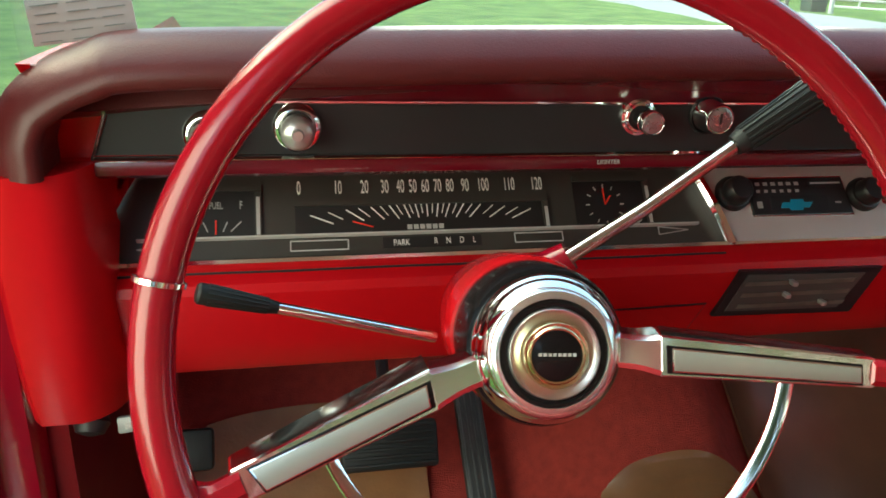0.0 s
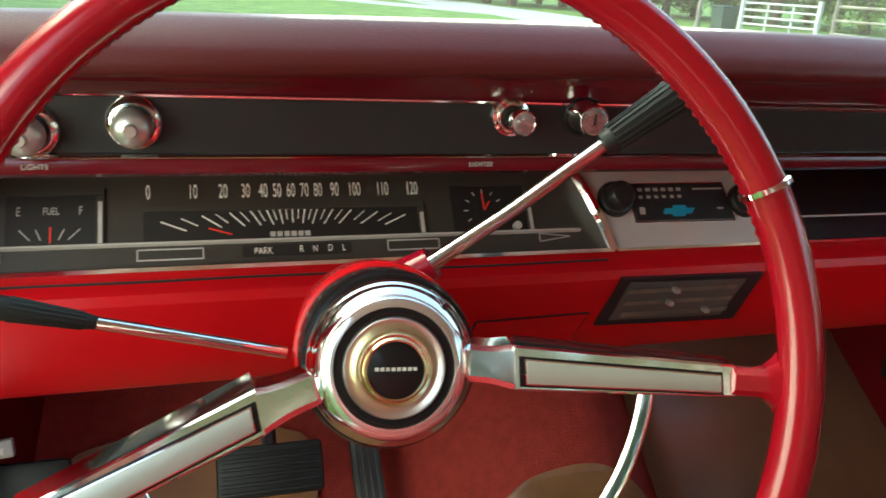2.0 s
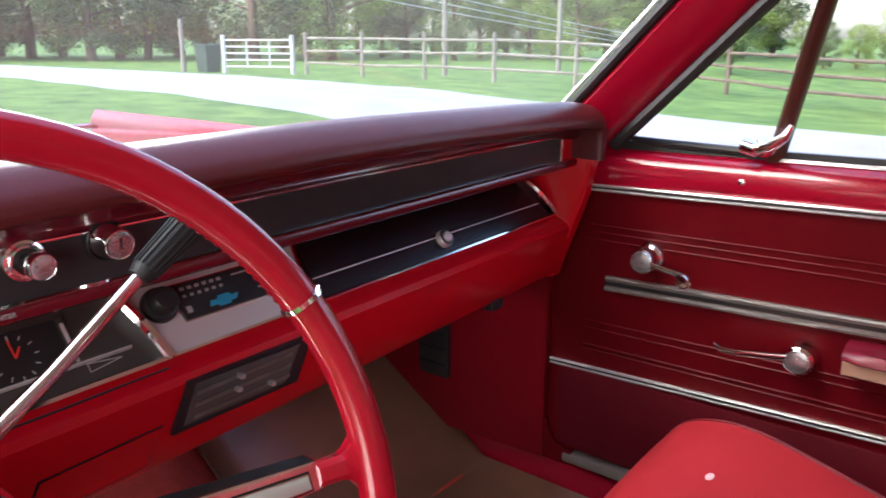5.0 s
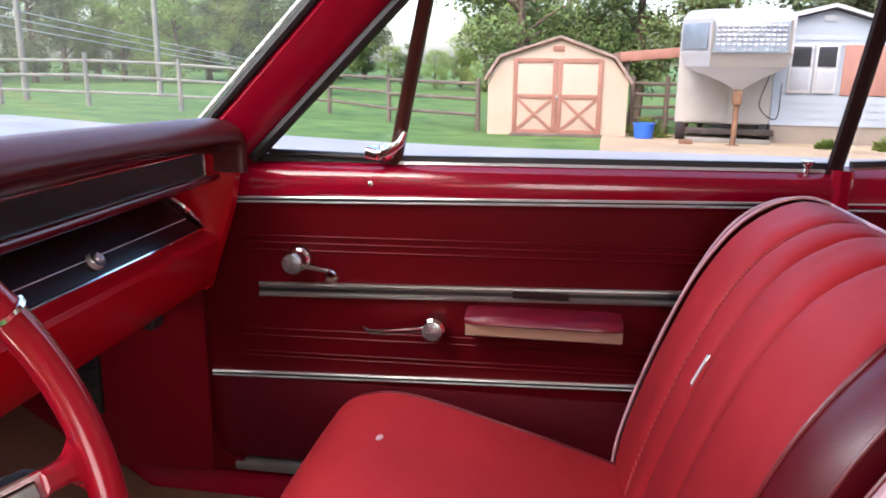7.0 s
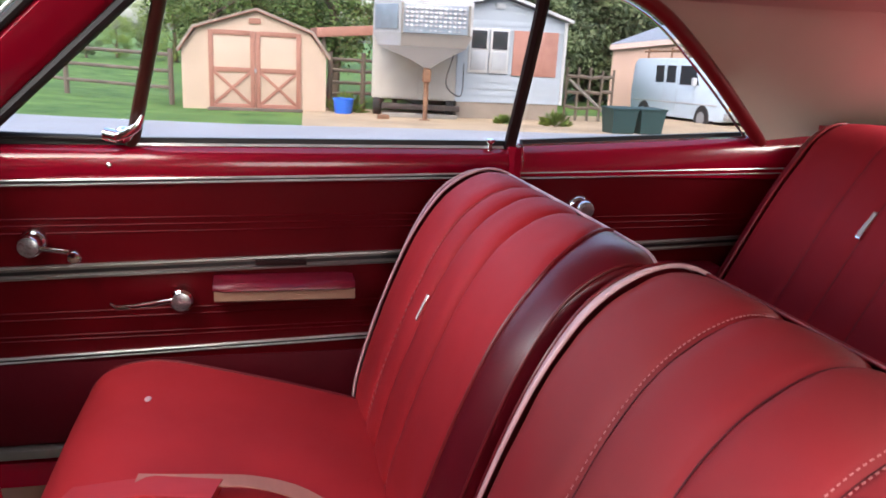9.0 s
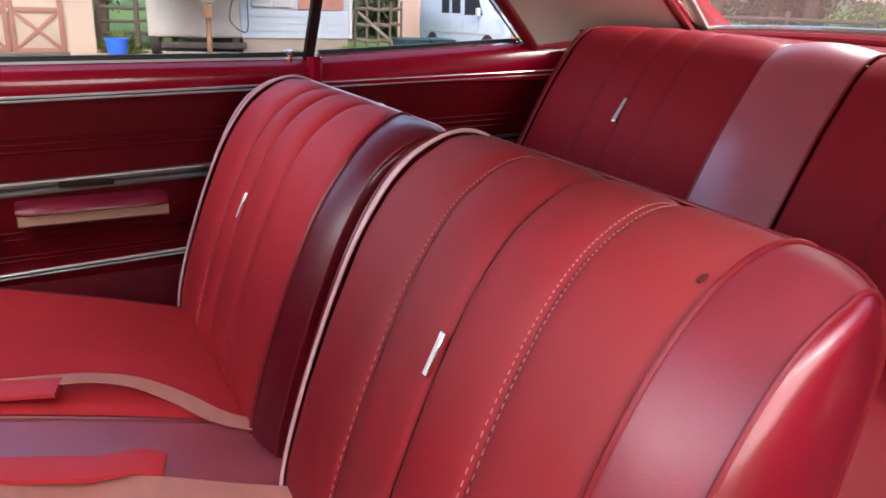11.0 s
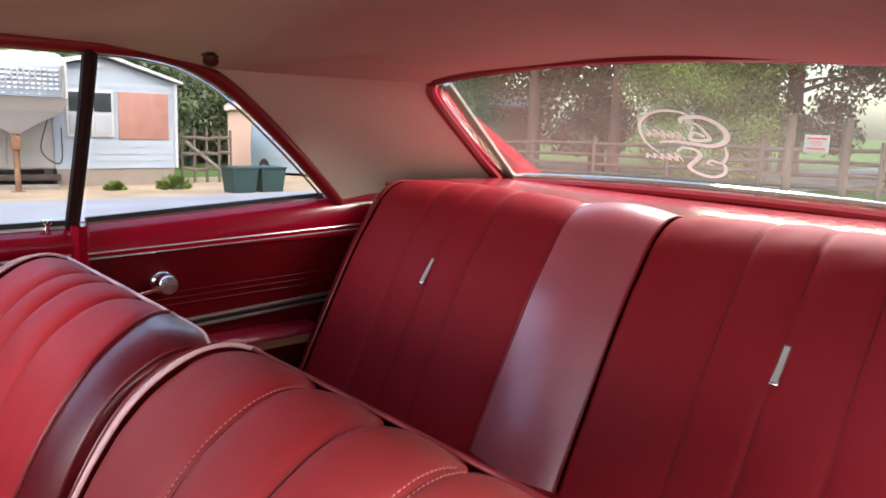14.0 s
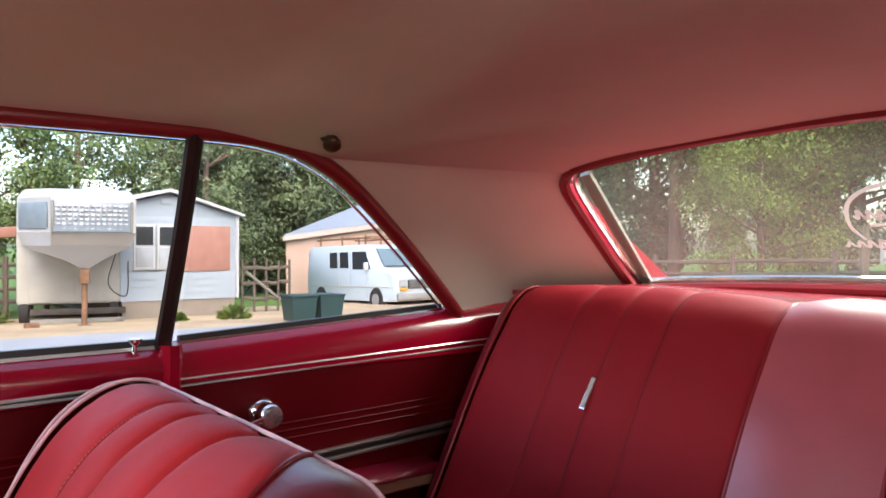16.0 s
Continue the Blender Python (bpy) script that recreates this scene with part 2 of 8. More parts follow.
def rings(bm, rs, closed=True, cap=True, loop=False):
    """Skin over rings of equal length."""
    vv = [[bm.verts.new(p) for p in r] for r in rs]
    n = len(vv[0])
    pairs = list(zip(vv, vv[1:])) + ([(vv[-1], vv[0])] if loop else [])
    for a, b in pairs:
        for i in range(n if closed else n - 1):
            j = (i + 1) % n
            bm.faces.new((a[i], a[j], b[j], b[i]))
    if cap and closed and not loop:
        bm.faces.new(vv[0][::-1])
        bm.faces.new(vv[-1])
    return bm


def prism(bm, poly, fn, t0, t1):
    return rings(bm, [[fn(a, b, t0) for a, b in poly], [fn(a, b, t1) for a, b in poly]])


def along_z(a, b, t):
    return Vector((a, b, t))


def tube(bm, pts, r, n=10, flat=1.0, loop=False, up=None):
    """A round (or flattened) bar along points; r may differ from point to point."""
    pts = [Vector(p) for p in pts]
    k = len(pts)
    rad = r if isinstance(r, (list, tuple)) else [r] * k
    ref = Vector(up) if up else None
    out = []
    for i, p in enumerate(pts):
        if loop:
            d = (pts[(i + 1) % k] - pts[i - 1]).normalized()
        else:
            d = (pts[min(i + 1, k - 1)] - pts[max(i - 1, 0)]).normalized()
        if ref is None:
            ref = d.orthogonal()
        a = (ref - d * ref.dot(d))
        if a.length < 1e-6:
            a = d.orthogonal()
        a.normalize()
        if not up:
            ref = a
        b = d.cross(a)
        out.append([p + rad[i] * (math.cos(q) * a * flat + math.sin(q) * b) for q in (2 * math.pi * j / n for j in range(n))])
    return rings(bm, out, loop=loop)


def lathe(bm, prof, M, n=32, cap=True):
    """Turn (radius, height) about the local z axis of M."""
    return rings(bm, [[M @ Vector((r * math.cos(2 * math.pi * j / n), r * math.sin(2 * math.pi * j / n), h)) for j in range(n)] for r, h in prof], cap=cap)


def axis_at(p, d, up=(0, 0, 1)):
    """A frame at p whose z axis is d and whose y axis is near up."""
    z = Vector(d).normalized()
    x = Vector(up).cross(z)
    if x.length < 1e-5:
        x = z.orthogonal()
    x.normalize()
    y = z.cross(x)
    return Matrix.Translation(p) @ Matrix((x, y, z)).transposed().to_4x4()


def shell(bm, f, us, vs, thick):
    """A curved sheet f(u, v) with real thickness towards its back."""
    P = [[Vector(f(u, v)) for v in vs] for u in us]
    nu, nv = len(us), len(vs)

    def nor(i, j):
        a = P[min(i + 1, nu - 1)][j] - P[max(i - 1, 0)][j]
        b = P[i][min(j + 1, nv - 1)] - P[i][max(j - 1, 0)]
        c = a.cross(b)
        return c.normalized() if c.length > 1e-9 else Vector((0, 0, 1))

    top = [[bm.verts.new(P[i][j]) for j in range(nv)] for i in range(nu)]
    bot = [[bm.verts.new(P[i][j] - thick * nor(i, j)) for j in range(nv)] for i in range(nu)]
    for i in range(nu - 1):
        for j in range(nv - 1):
            bm.faces.new((top[i][j], top[i + 1][j], top[i + 1][j + 1], top[i][j + 1]))
            bm.faces.new((bot[i][j], bot[i][j + 1], bot[i + 1][j + 1], bot[i + 1][j]))
    for i in range(nu - 1):
        bm.faces.new((top[i][0], bot[i][0], bot[i + 1][0], top[i + 1][0]))
        bm.faces.new((top[i][-1], top[i + 1][-1], bot[i + 1][-1], bot[i][-1]))
    for j in range(nv - 1):
        bm.faces.new((top[0][j], top[0][j + 1], bot[0][j + 1], bot[0][j]))
        bm.faces.new((top[-1][j], bot[-1][j], bot[-1][j + 1], top[-1][j + 1]))
    return bm


def lin(a, b, n):
    return [a + (b - a) * i / (n - 1) for i in range(n)]


def curve_pts(ctrl, n):
    """A smooth line of n points through a few control points."""
    c = [Vector(p) for p in ctrl]
    c = [c[0] * 2 - c[1]] + c + [c[-1] * 2 - c[-2]]
    out = []
    m = len(c) - 3
    for i in range(n):
        s = min(m - 1e-6, m * i / (n - 1))
        k = int(s)
        t = s - k
        p0, p1, p2, p3 = c[k:k + 4]
        out.append(0.5 * (2 * p1 + (p2 - p0) * t + (2 * p0 - 5 * p1 + 4 * p2 - p3) * t * t + (3 * p1 - p0 - 3 * p2 + p3) * t ** 3))
    return out


def words(name, text, M, size, material, parent, label="", depth=0.0004, narrow=1.0):
    """Built-in lettering laid on the x-y plane of M, centred."""
    cu = bpy.data.curves.new(name, "FONT")
    cu.body = text
    cu.size = size
    cu.align_x, cu.align_y = "CENTER", "CENTER"
    cu.extrude = depth
    tmp = new("tmp_text", cu)
    me = bpy.data.meshes.new_from_object(tmp)
    bpy.data.objects.remove(tmp)
    me.transform(Matrix.Translation(-origin(parent)) @ M @ Matrix.Diagonal((narrow, 1, 1, 1)))
    me.materials.append(material)
    ob = new(name, me)
    ob.parent = parent
    if label:
        ob["label"] = label
    return ob

# ---- car shell: floor, doors, pillars, roof ----


def gx(z):
    """Half width of the window plane at height z: the sides lean in."""
    return 0.77 - 0.35 * (z - 0.99)


def car_floor():
    bm = B()
    # floor pan with a raised tunnel along the middle and a toe board rising ahead
    xs = lin(-0.77, 0.77, 41)
    ys = lin(-2.0, 0.62, 40)

    def f(x, y):
        hump = 0.17 * math.exp(-((x / 0.17) ** 4)) * (1 if y > -0.2 else 0.8)
        toe = max(0, y - 0.12) ** 1.0 * 0.75
        z = 0.27 + hump + toe
        return (x, y, z)

    shell(bm, f, xs, ys, 0.02)
    solo("floor", bm, M_carpet, (0, 0, 0.27), "red loop-pile carpet over the car floor and tunnel", "floor", kind="structure")


car_floor()


def quarter_and_pillars():
    # rear quarter trim, passenger side and driver side
    for s, nm in ((1, "rear_quarter_trim"), (-1, "rear_quarter_trim")):
        q = thing(nm, (s * 0.76, -1.5, 0.4), "red vinyl rear quarter trim panel with bright strips", "trim panel", kind="")
        bm = B()
        # rolled metal belt
        prof = [(0.745, 0.25), (0.748, 0.90), (0.742, 0.93), (0.750, 0.962), (0.768, 0.985), (0.785, 0.988), (0.83, 0.985), (0.83, 0.25)]
        ys = lin(-1.150, -2.05, 12)
        rs = []
        for y in ys:
            k = -(y + 1.15)
            up = 0.055 * k
            rs.append([Vector((s * x, y, z + (up if z > 0.95 else 0.25 * up))) for x, z in prof])
        rings(bm, rs)
        part("panel", bm, M_panel, q)
        bm = B()
        rs = []
        for y in ys:
            up = 0.055 * -(y + 1.15)
            pr = [(0.7405, 0.930), (0.741, 0.945 + up * 0.5), (0.748, 0.964 + up), (0.768, 0.9875 + up), (0.787, 0.991 + up), (0.787, 0.97), (0.76, 0.93)]
            rs.append([Vector((s * x, y, z)) for x, z in pr])
        rings(bm, rs)
        part("belt_rail", bm, M_paint, q, "glossy red painted belt rail")
        for z0, z1, h, w, ya, yb in ((0.930, 0.949, 0.014, 0.008, -1.155, -1.80), (0.760, 0.786, 0.022, 0.008, -1.16, -1.74), (0.595, 0.616, 0.010, 0.005, -1.16, -1.70)):
            strip(q, s, ya, yb, z0, z1, h, w)
        if s > 0:
            crank(q, 1, -1.294, 0.865, -1.216, 0.847)
            armrest(q, 1, -1.37, -1.64, 0.694)
            for i, z in enumerate((0.808, 0.822, 0.835)):
                bm = B()
                tube(bm, [(0.7478, -1.17, z), (0.7478, -1.72, z + 0.012)], 0.0022, 6)
                part("embossed_rib", bm, M_panel, q)


M_dull_strip = mat("dull_ribbed_metal", (0.25, 0.235, 0.22), 0.34, metal=0.6, var=0.1, vscale=20)


def strip(parent, s, ya, yb, za, zb, h, w, slot=None):
    """A bright strip with two raised lips on a side panel."""
    bm = B()
    x0 = 0.748
    pr = [(0, -h / 2), (w, -h / 2), (w * 1.15, -h / 2 + h * 0.16), (w * 0.6, -h * 0.22), (w * 0.6, h * 0.22), (w * 1.15, h / 2 - h * 0.16), (w, h / 2), (0, h / 2)]
    rings(bm, [[Vector((s * (x0 - a), y, z + b)) for a, b in pr] for y, z in ((ya, za), (yb, zb))])
    ob = part("bright_strip", bm, M_bright if h < 0.02 else M_dull_strip, parent, "polished ribbed metal strip")
    bm = B()
    dx = x0 - w * 0.6 - 0.0006
    rings(bm, [[Vector((s * (dx - a), y, z + b)) for a, b in ((0, -h * 0.13), (0.0009, -h * 0.13), (0.0009, h * 0.13), (0, h * 0.13))] for y, z in ((ya, za), (yb, zb))])
    part("inlay", bm, M_black, ob, "black inlay line")
    return ob


M_spun = mat("spun_metal", (0.38, 0.40, 0.41), 0.28, metal=0.85, var=0.35, vscale=60)


def crank(parent, s, y, z, y2, z2):
    """Window winder: ribbed boss, arm and knob."""
    bm = B()
    M = axis_at((s * 0.748, y, z), (-s, 0, 0))
    lathe(bm, [(0.025, 0), (0.025, 0.010), (0.021, 0.015), (0.018, 0.018), (0.018, 0.034), (0.021, 0.036), (0.021, 0.044), (0.018, 0.048), (0.015, 0.047), (0.012, 0.049), (0.006, 0.0515), (0.001, 0.052)], M, 28)
    c = part("window_winder", bm, M_chrome, parent, "chrome window winder")
    bm = B()
    lathe(bm, [(0.0175, 0.046), (0.0172, 0.0505), (0.012, 0.0522), (0.001, 0.0528)], M, 28)
    part("boss_face", bm, M_spun, c, "spun metal face")
    bm = B()
    tube(bm, [(s * 0.706, y, z), (s * 0.702, y + (y2 - y) * 0.4, z + (z2 - z) * 0.35), (s * 0.708, y2, z2)], [0.010, 0.0065, 0.0075], 12, flat=0.6)
    part("arm", bm, M_chrome, c)
    bm = B()
    lathe(bm, [(0.007, 0), (0.008, 0.010), (0.012, 0.015), (0.013, 0.026), (0.010, 0.031), (0.002, 0.032)], axis_at((s * 0.708, y2, z2), (-s, 0, 0)), 20)
    part("knob", bm, M_chrome, c)


M_armpad = mat("crimson_armrest_vinyl", (0.16, 0.004, 0.018), 0.35, var=0.1, grain=0.2, gscale=500, voro=True, bumpd=0.0006)


def armrest(parent, s, ya, yb, z):
    """Padded armrest on a tan moulded base."""
    bm = B()
    n = 14
    rs = []
    for i in range(n):
        t = i / (n - 1)
        y = ya + (yb - ya) * t
        k = min(1, 0.86 + 2.0 * min(t, 1 - t))
        rs.append([Vector((s * (0.748 - a * k), y, z + 0.024 + b)) for a, b in ((0, 0), (0.062, 0), (0.066, 0.003), (0.065, 0.008), (0.057, 0.012 * k + 0.003 + 0.002 * math.sin(9 * t)), (0.035, 0.015 * k + 0.003), (0.0, 0.018 * k))])
    rings(bm, rs)
    top = part("armrest", bm, M_armpad, parent, "padded red armrest")
    bm = B()
    rs = []
    for y in (ya - math.copysign(0.002, yb - ya) * -1, yb):
        rs.append([Vector((s * (0.748 - a), y, z + b)) for a, b in ((0, -0.004), (0.050, 0.0), (0.056, 0.004), (0.057, 0.0235), (0, 0.0235))])
    rings(bm, rs)
    part("base", bm, M_armside, top, "tan plastic base")


def passenger_door():
    d = thing("passenger_door", (0.80, -0.6, 0.36), "closed red passenger door with ribbed vinyl trim", "car door")
    bm = B()
    prof = [(0.752, 0.376), (0.748, 0.40), (0.748, 0.90), (0.744, 0.915), (0.752, 0.915), (0.80, 0.90), (0.86, 0.80), (0.86, 0.376)]
    rings(bm, [[Vector((x, y, z)) for x, z in prof] for y in lin(-0.03, -1.132, 4)])
    part("trim_panel", bm, M_panel, d)
    # painted steel upper with its rolled edge
    bm = B()
    rs = []
    for y in lin(-0.03, -1.130, 10):
        u = 0.020 * (-y - 0.05)
        pr = [(0.7455, 0.906 + u), (0.741, 0.925 + u), (0.742, 0.945 + u * 0.8), (0.750, 0.960 + u * 0.7), (0.768, 0.970 + u * 0.6), (0.788, 0.973 + u * 0.6), (0.84, 0.97), (0.855, 0.90), (0.76, 0.90)]
        rs.append([Vector((x, y, z)) for x, z in pr])
    rings(bm, rs)
    part("steel_upper", bm, M_paint, d, "glossy red painted steel upper")
    # lower carpeted kick section, a little recessed
    bm = B()
    box(bm, (0.7465, -0.50, 0.468), (0.006, 0.90, 0.17), 0.002)
    part("lower_panel", bm, mat("dark_red_lower", (0.085, 0.002, 0.007), 0.6, spec=0.2, var=0.15, grain=0.3, gscale=600), d, "dark red lower panel")
    strip(d, 1, -0.075, -1.125, 0.9030, 0.931, 0.012, 0.007)
    s = strip(d, 1, -0.139, -1.125, 0.7335, 0.766, 0.026, 0.009)
    bm = B()
    box(bm, (0.7385, -0.665, 0.7508), (0.005, 0.10, 0.012), 0.001)
    part("slot_cover", bm, M_dark_trim, s)
    strip(d, 1, -0.034, -1.125, 0.556, 0.595, 0.011, 0.007)
    for z, dz in ((0.812, 0.02), (0.826, 0.02), (0.839, 0.02), (0.656, 0.02), (0.642, 0.02), (0.609, 0.016), (0.600, 0.016)):
        bm = B()
        tube(bm, [(0.7476, -0.10, z - 0.004), (0.7476, -1.12, z + dz * 0.6)], 0.0026, 6)
        part("embossed_rib", bm, M_panel, d)
    crank(d, 1, -0.219, 0.797, -0.298, 0.783)
    # release handle
    bm = B()
    lathe(bm, [(0.023, 0), (0.023, 0.010), (0.018, 0.016), (0.018, 0.028), (0.0225, 0.031), (0.0225, 0.042), (0.018, 0.046), (0.014, 0.045), (0.010, 0.048), (0.001, 0.0505)], axis_at((0.748, -0.476, 0.685), (-1, 0, 0)), 28)
    h = part("release_handle", bm, M_chrome, d, "chrome door release handle")
    bm = B()
    lathe(bm, [(0.0178, 0.044), (0.0175, 0.0490), (0.012, 0.0506), (0.001, 0.0512)], axis_at((0.748, -0.476, 0.685), (-1, 0, 0)), 28)
    part("boss_face", bm, M_spun, h, "spun metal face")
    bm = B()
    tube(bm, [(0.708, -0.468, 0.687), (0.703, -0.43, 0.683), (0.700, -0.39, 0.678), (0.700, -0.362, 0.677), (0.706, -0.350, 0.683)], [0.010, 0.009, 0.008, 0.008, 0.005], 12, flat=0.55)
    part("lever", bm, M_chrome, h)
    armrest(d, 1, -0.535, -0.808, 0.683)
    # screw on the upper and lock knob
    bm = B()
    lathe(bm, [(0.006, 0), (0.006, 0.002), (0.003, 0.004), (0.001, 0.004)], axis_at((0.744, -0.356, 0.941), (-1, 0, 0.2)), 12)
    part("screw", bm, M_chrome, d)
    bm = B()
    lathe(bm, [(0.004, 0), (0.004, 0.014), (0.011, 0.019), (0.011, 0.024), (0.002, 0.026)], axis_at((0.762, -1.092, 0.978), (0, 0, 1)), 16)
    part("lock_knob", bm, M_chrome, d, "chrome lock knob")
    # weather seal and bright moulding under the glass
    bm = B()
    rings(bm, [[Vector((x, y, z)) for x, z in ((0.771, 0.970 - 0.012 * y), (0.785, 0.970 - 0.012 * y), (0.785, 0.984 - 0.012 * y), (0.773, 0.984 - 0.012 * y))] for y in (-0.14, -1.13)])
    part("seal", bm, M_seal, d)
    bm = B()
    rings(bm, [[Vector((x, y, z)) for x, z in ((0.7655, 0.9695 - 0.012 * y), (0.7705, 0.9695 - 0.012 * y), (0.7705, 0.9745 - 0.012 * y), (0.7675, 0.9745 - 0.012 * y))] for y in (-0.40, -1.13)])
    part("inner_moulding", bm, M_bright, d, "thin bright moulding")
    bm = B()
    rings(bm, [[Vector((x, y, z)) for x, z in ((0.786, 0.970 - 0.012 * y), (0.80, 0.970 - 0.012 * y), (0.80, 0.980 - 0.012 * y), (0.788, 0.980 - 0.012 * y))] for y in (-0.40, -1.13)])
    part("outer_moulding", bm, M_chrome, d)
    # quarter light: divider bar, frame and latch
    bm = B()
    tube(bm, [(0.772, -0.394, 0.975), (0.742, -0.418, 1.07), (0.674, -0.470, 1.265), (0.655, -0.484, 1.32)], 0.0145, 10, flat=0.6)
    part("vent_divider", bm, mat("bronze_bar", (0.07, 0.028, 0.020), 0.3, metal=0.3, var=0.15), d, "dull bronze-toned vent window bar")
    bm = B()
    tube(bm, [(0.772, -0.386, 0.984), (0.774, -0.17, 0.988), (0.768, -0.142, 0.998), (0.742, -0.205, 1.07), (0.68, -0.372, 1.24)], 0.007, 8)
    part("vent_frame", bm, M_seal, d)
    bm = B()
    lathe(bm, [(0.014, 0), (0.016, 0.010), (0.013, 0.022), (0.004, 0.026)], axis_at((0.762, -0.386, 0.996), (-1, 0.5, 0)), 16)
    tube(bm, [(0.745, -0.372, 0.992), (0.738, -0.392, 1.000), (0.735, -0.412, 1.016), (0.737, -0.420, 1.034)], [0.012, 0.011, 0.008, 0.004], 12, flat=0.7)
    tube(bm, [(0.745, -0.352, 0.998), (0.738, -0.374, 0.994)], [0.012, 0.012], 12)
    part("vent_latch", bm, M_chrome, d, "chrome vent window latch")
    # glass
    bm = B()
    rs = []
    for z in (0.975, 1.33):
        x = gx(z) + 0.008
        rs.append([Vector((x, -0.145 - (z - 0.975) * 0.95, z)), Vector((x, -1.14, z)), Vector((x + 0.004, -1.14, z)), Vector((x + 0.004, -0.145 - (z - 0.975) * 0.95, z))])
    rings(bm, rs)
    g = part("window_glass", bm, G_side, d, "clear wound-up side glass")
    g.visible_shadow = False


passenger_door()
quarter_and_pillars()


def rear_pane(u, v):
    """The rear glass: u from side to side, v from its top to its foot."""
    bow = 1 - u * u
    return ((0.585 + 0.145 * v) * u, -1.850 - 0.395 * v + 0.045 * bow - 0.02, 1.297 - 0.251 * v + (0.030 - 0.004 * v) * bow)


def pillars_and_roof():
    # B-pillar glass divider, both sides (driver's stub only below the belt)
    bm = B()
    pts = [(gx(z), -1.137 - 0.012 * math.sin((z - 0.98) * 4.5), z) for z in lin(0.985, 1.315, 8)]
    tube(bm, pts, 0.017, 8, flat=0.7)
    d = solo("window_divider", bm, M_dark_trim, (0.77, -1.15, 0.985), "dark red-brown bar between door glass and quarter glass", "window trim")
    bm = B()
    prism(bm, [(0.744, -1.128), (0.735, -1.138), (0.735, -1.152), (0.744, -1.160), (0.80, -1.160), (0.80, -1.128)], along_z, 0.38, 0.99)
    post = solo("lock_pillar", bm, M_paint, (0.76, -1.14, 0.38), "red painted lock pillar behind the passenger door", "pillar", kind="structure")
    bm = B()
    tube(bm, [(-gx(z) - 0.022, -1.125 - 0.02 * math.sin((z - 0.95) * 4), z) for z in lin(1.0, 1.34, 8)], 0.009, 8, flat=0.7)
    solo("window_divider", bm, M_dark_trim, (-0.79, -1.125, 1.0), "dark front edge bar of the driver's side quarter glass", "window trim")
    # A-pillars: inner cover and screen rubber
    for s in (1, -1):
        bm = B()
        rs = []
        for t in lin(0, 1, 9):
            z = 0.955 + 0.40 * t
            y = -0.074 - 0.436 * t
            x = 0.752 - 0.135 * t + (0.065 if s < 0 else 0.0)
            rs.append([Vector((s * (x + a), y + b, z)) for a, b in ((-0.004, 0.0), (0.008, -0.026), (0.03, -0.042), (0.05, -0.03), (0.05, 0.06), (0.03, 0.104), (0.004, 0.104), (-0.010, 0.080))])
        rings(bm, rs)
        solo("windscreen_pillar", bm, M_paint, (s * 0.75, -0.05, 0.95), "glossy red windscreen pillar", "pillar", kind="structure")
        bm = B()
        seal = B()
        tube(seal, [(s * (0.752 - 0.135 * t + (0.065 if s < 0 else 0.0) + 0.006), -0.074 - 0.436 * t - 0.036, 0.955 + 0.40 * t) for t in lin(0.06, 1, 7)], 0.011, 8)
        solo("pillar_seal", seal, M_seal, (s * 0.75, -0.10, 0.96), "black rubber seal along the windscreen pillar", "trim", kind="structure")
        out = 0.06 if s < 0 else 0.0
        tube(bm, [(s * (0.742 + out), 0.020, 0.965), (s * (0.715 + out), -0.082, 1.059), (s * (0.653 + out), -0.283, 1.242), (s * (0.610 + out), -0.423, 1.37)], 0.0090, 8)
        rub = B()
        tube(rub, [(s * (0.738 + out), 0.038, 0.965), (s * (0.711 + out), -0.064, 1.059), (s * (0.649 + out), -0.265, 1.242), (s * (0.606 + out), -0.405, 1.372)], 0.0036, 8)
        solo("screen_moulding", rub, M_bright, (s * 0.73, 0.0, 0.97), "thin bright moulding along the windscreen edge", "trim", kind="structure")
        solo("screen_rubber", bm, M_seal, (s * 0.72, 0.03, 0.96), "black rubber gasket beside the windscreen", "trim", kind="structure")
    # roof rail above the side glass and down the rear of the quarter window
    ctrl = [(0.652, -0.40, 1.312), (0.655, -0.9, 1.317), (0.656, -1.18, 1.318), (0.658, -1.27, 1.313), (0.664, -1.345, 1.295), (0.680, -1.435, 1.248), (0.716, -1.573, 1.145), (0.754, -1.701, 1.038), (0.764, -1.735, 1.006)]
    path = curve_pts(ctrl, 46)
    for s in (1, -1):
        bm = B()
        tube(bm, [(s * p.x, p.y, p.z) for p in path], 0.0145, 10)
        solo("roof_rail", bm, M_dark_rail, (s * 0.65, -1.0, 1.33), "dark red roof rail round the side windows", "trim", kind="structure")
        bm = B()
        tube(bm, [(s * (p.x + 0.016), p.y + 0.010, p.z - 0.014) for p in path[2:-2]], 0.0026, 6)
        solo("window_edge_seal", bm, M_chrome, (s * 0.66, -1.3, 1.3), "bright edge moulding inside the quarter window", "trim", kind="structure")
    # quarter glass
    bm = B()
    edge = [p for p in path if p.y < -1.16]
    poly = [Vector((gx(0.985), -1.16, 0.985))] + [Vector((gx(p.z) + 0.004, p.y, p.z)) for p in edge]
    a = [bm.verts.new(p) for p in poly]
    b = [bm.verts.new(p + Vector((0.004, 0, 0))) for p in poly]
    bm.faces.new(a)
    bm.faces.new(b[::-1])
    for i in range(len(a)):
        j = (i + 1) % len(a)
        bm.faces.new((a[i], b[i], b[j], a[j]))
    g = solo("window_1", bm, G_side, (0.77, -1.4, 1.0), "clear rear quarter window glass", "window", kind="structure")
    g.visible_shadow = False
    bm = B()
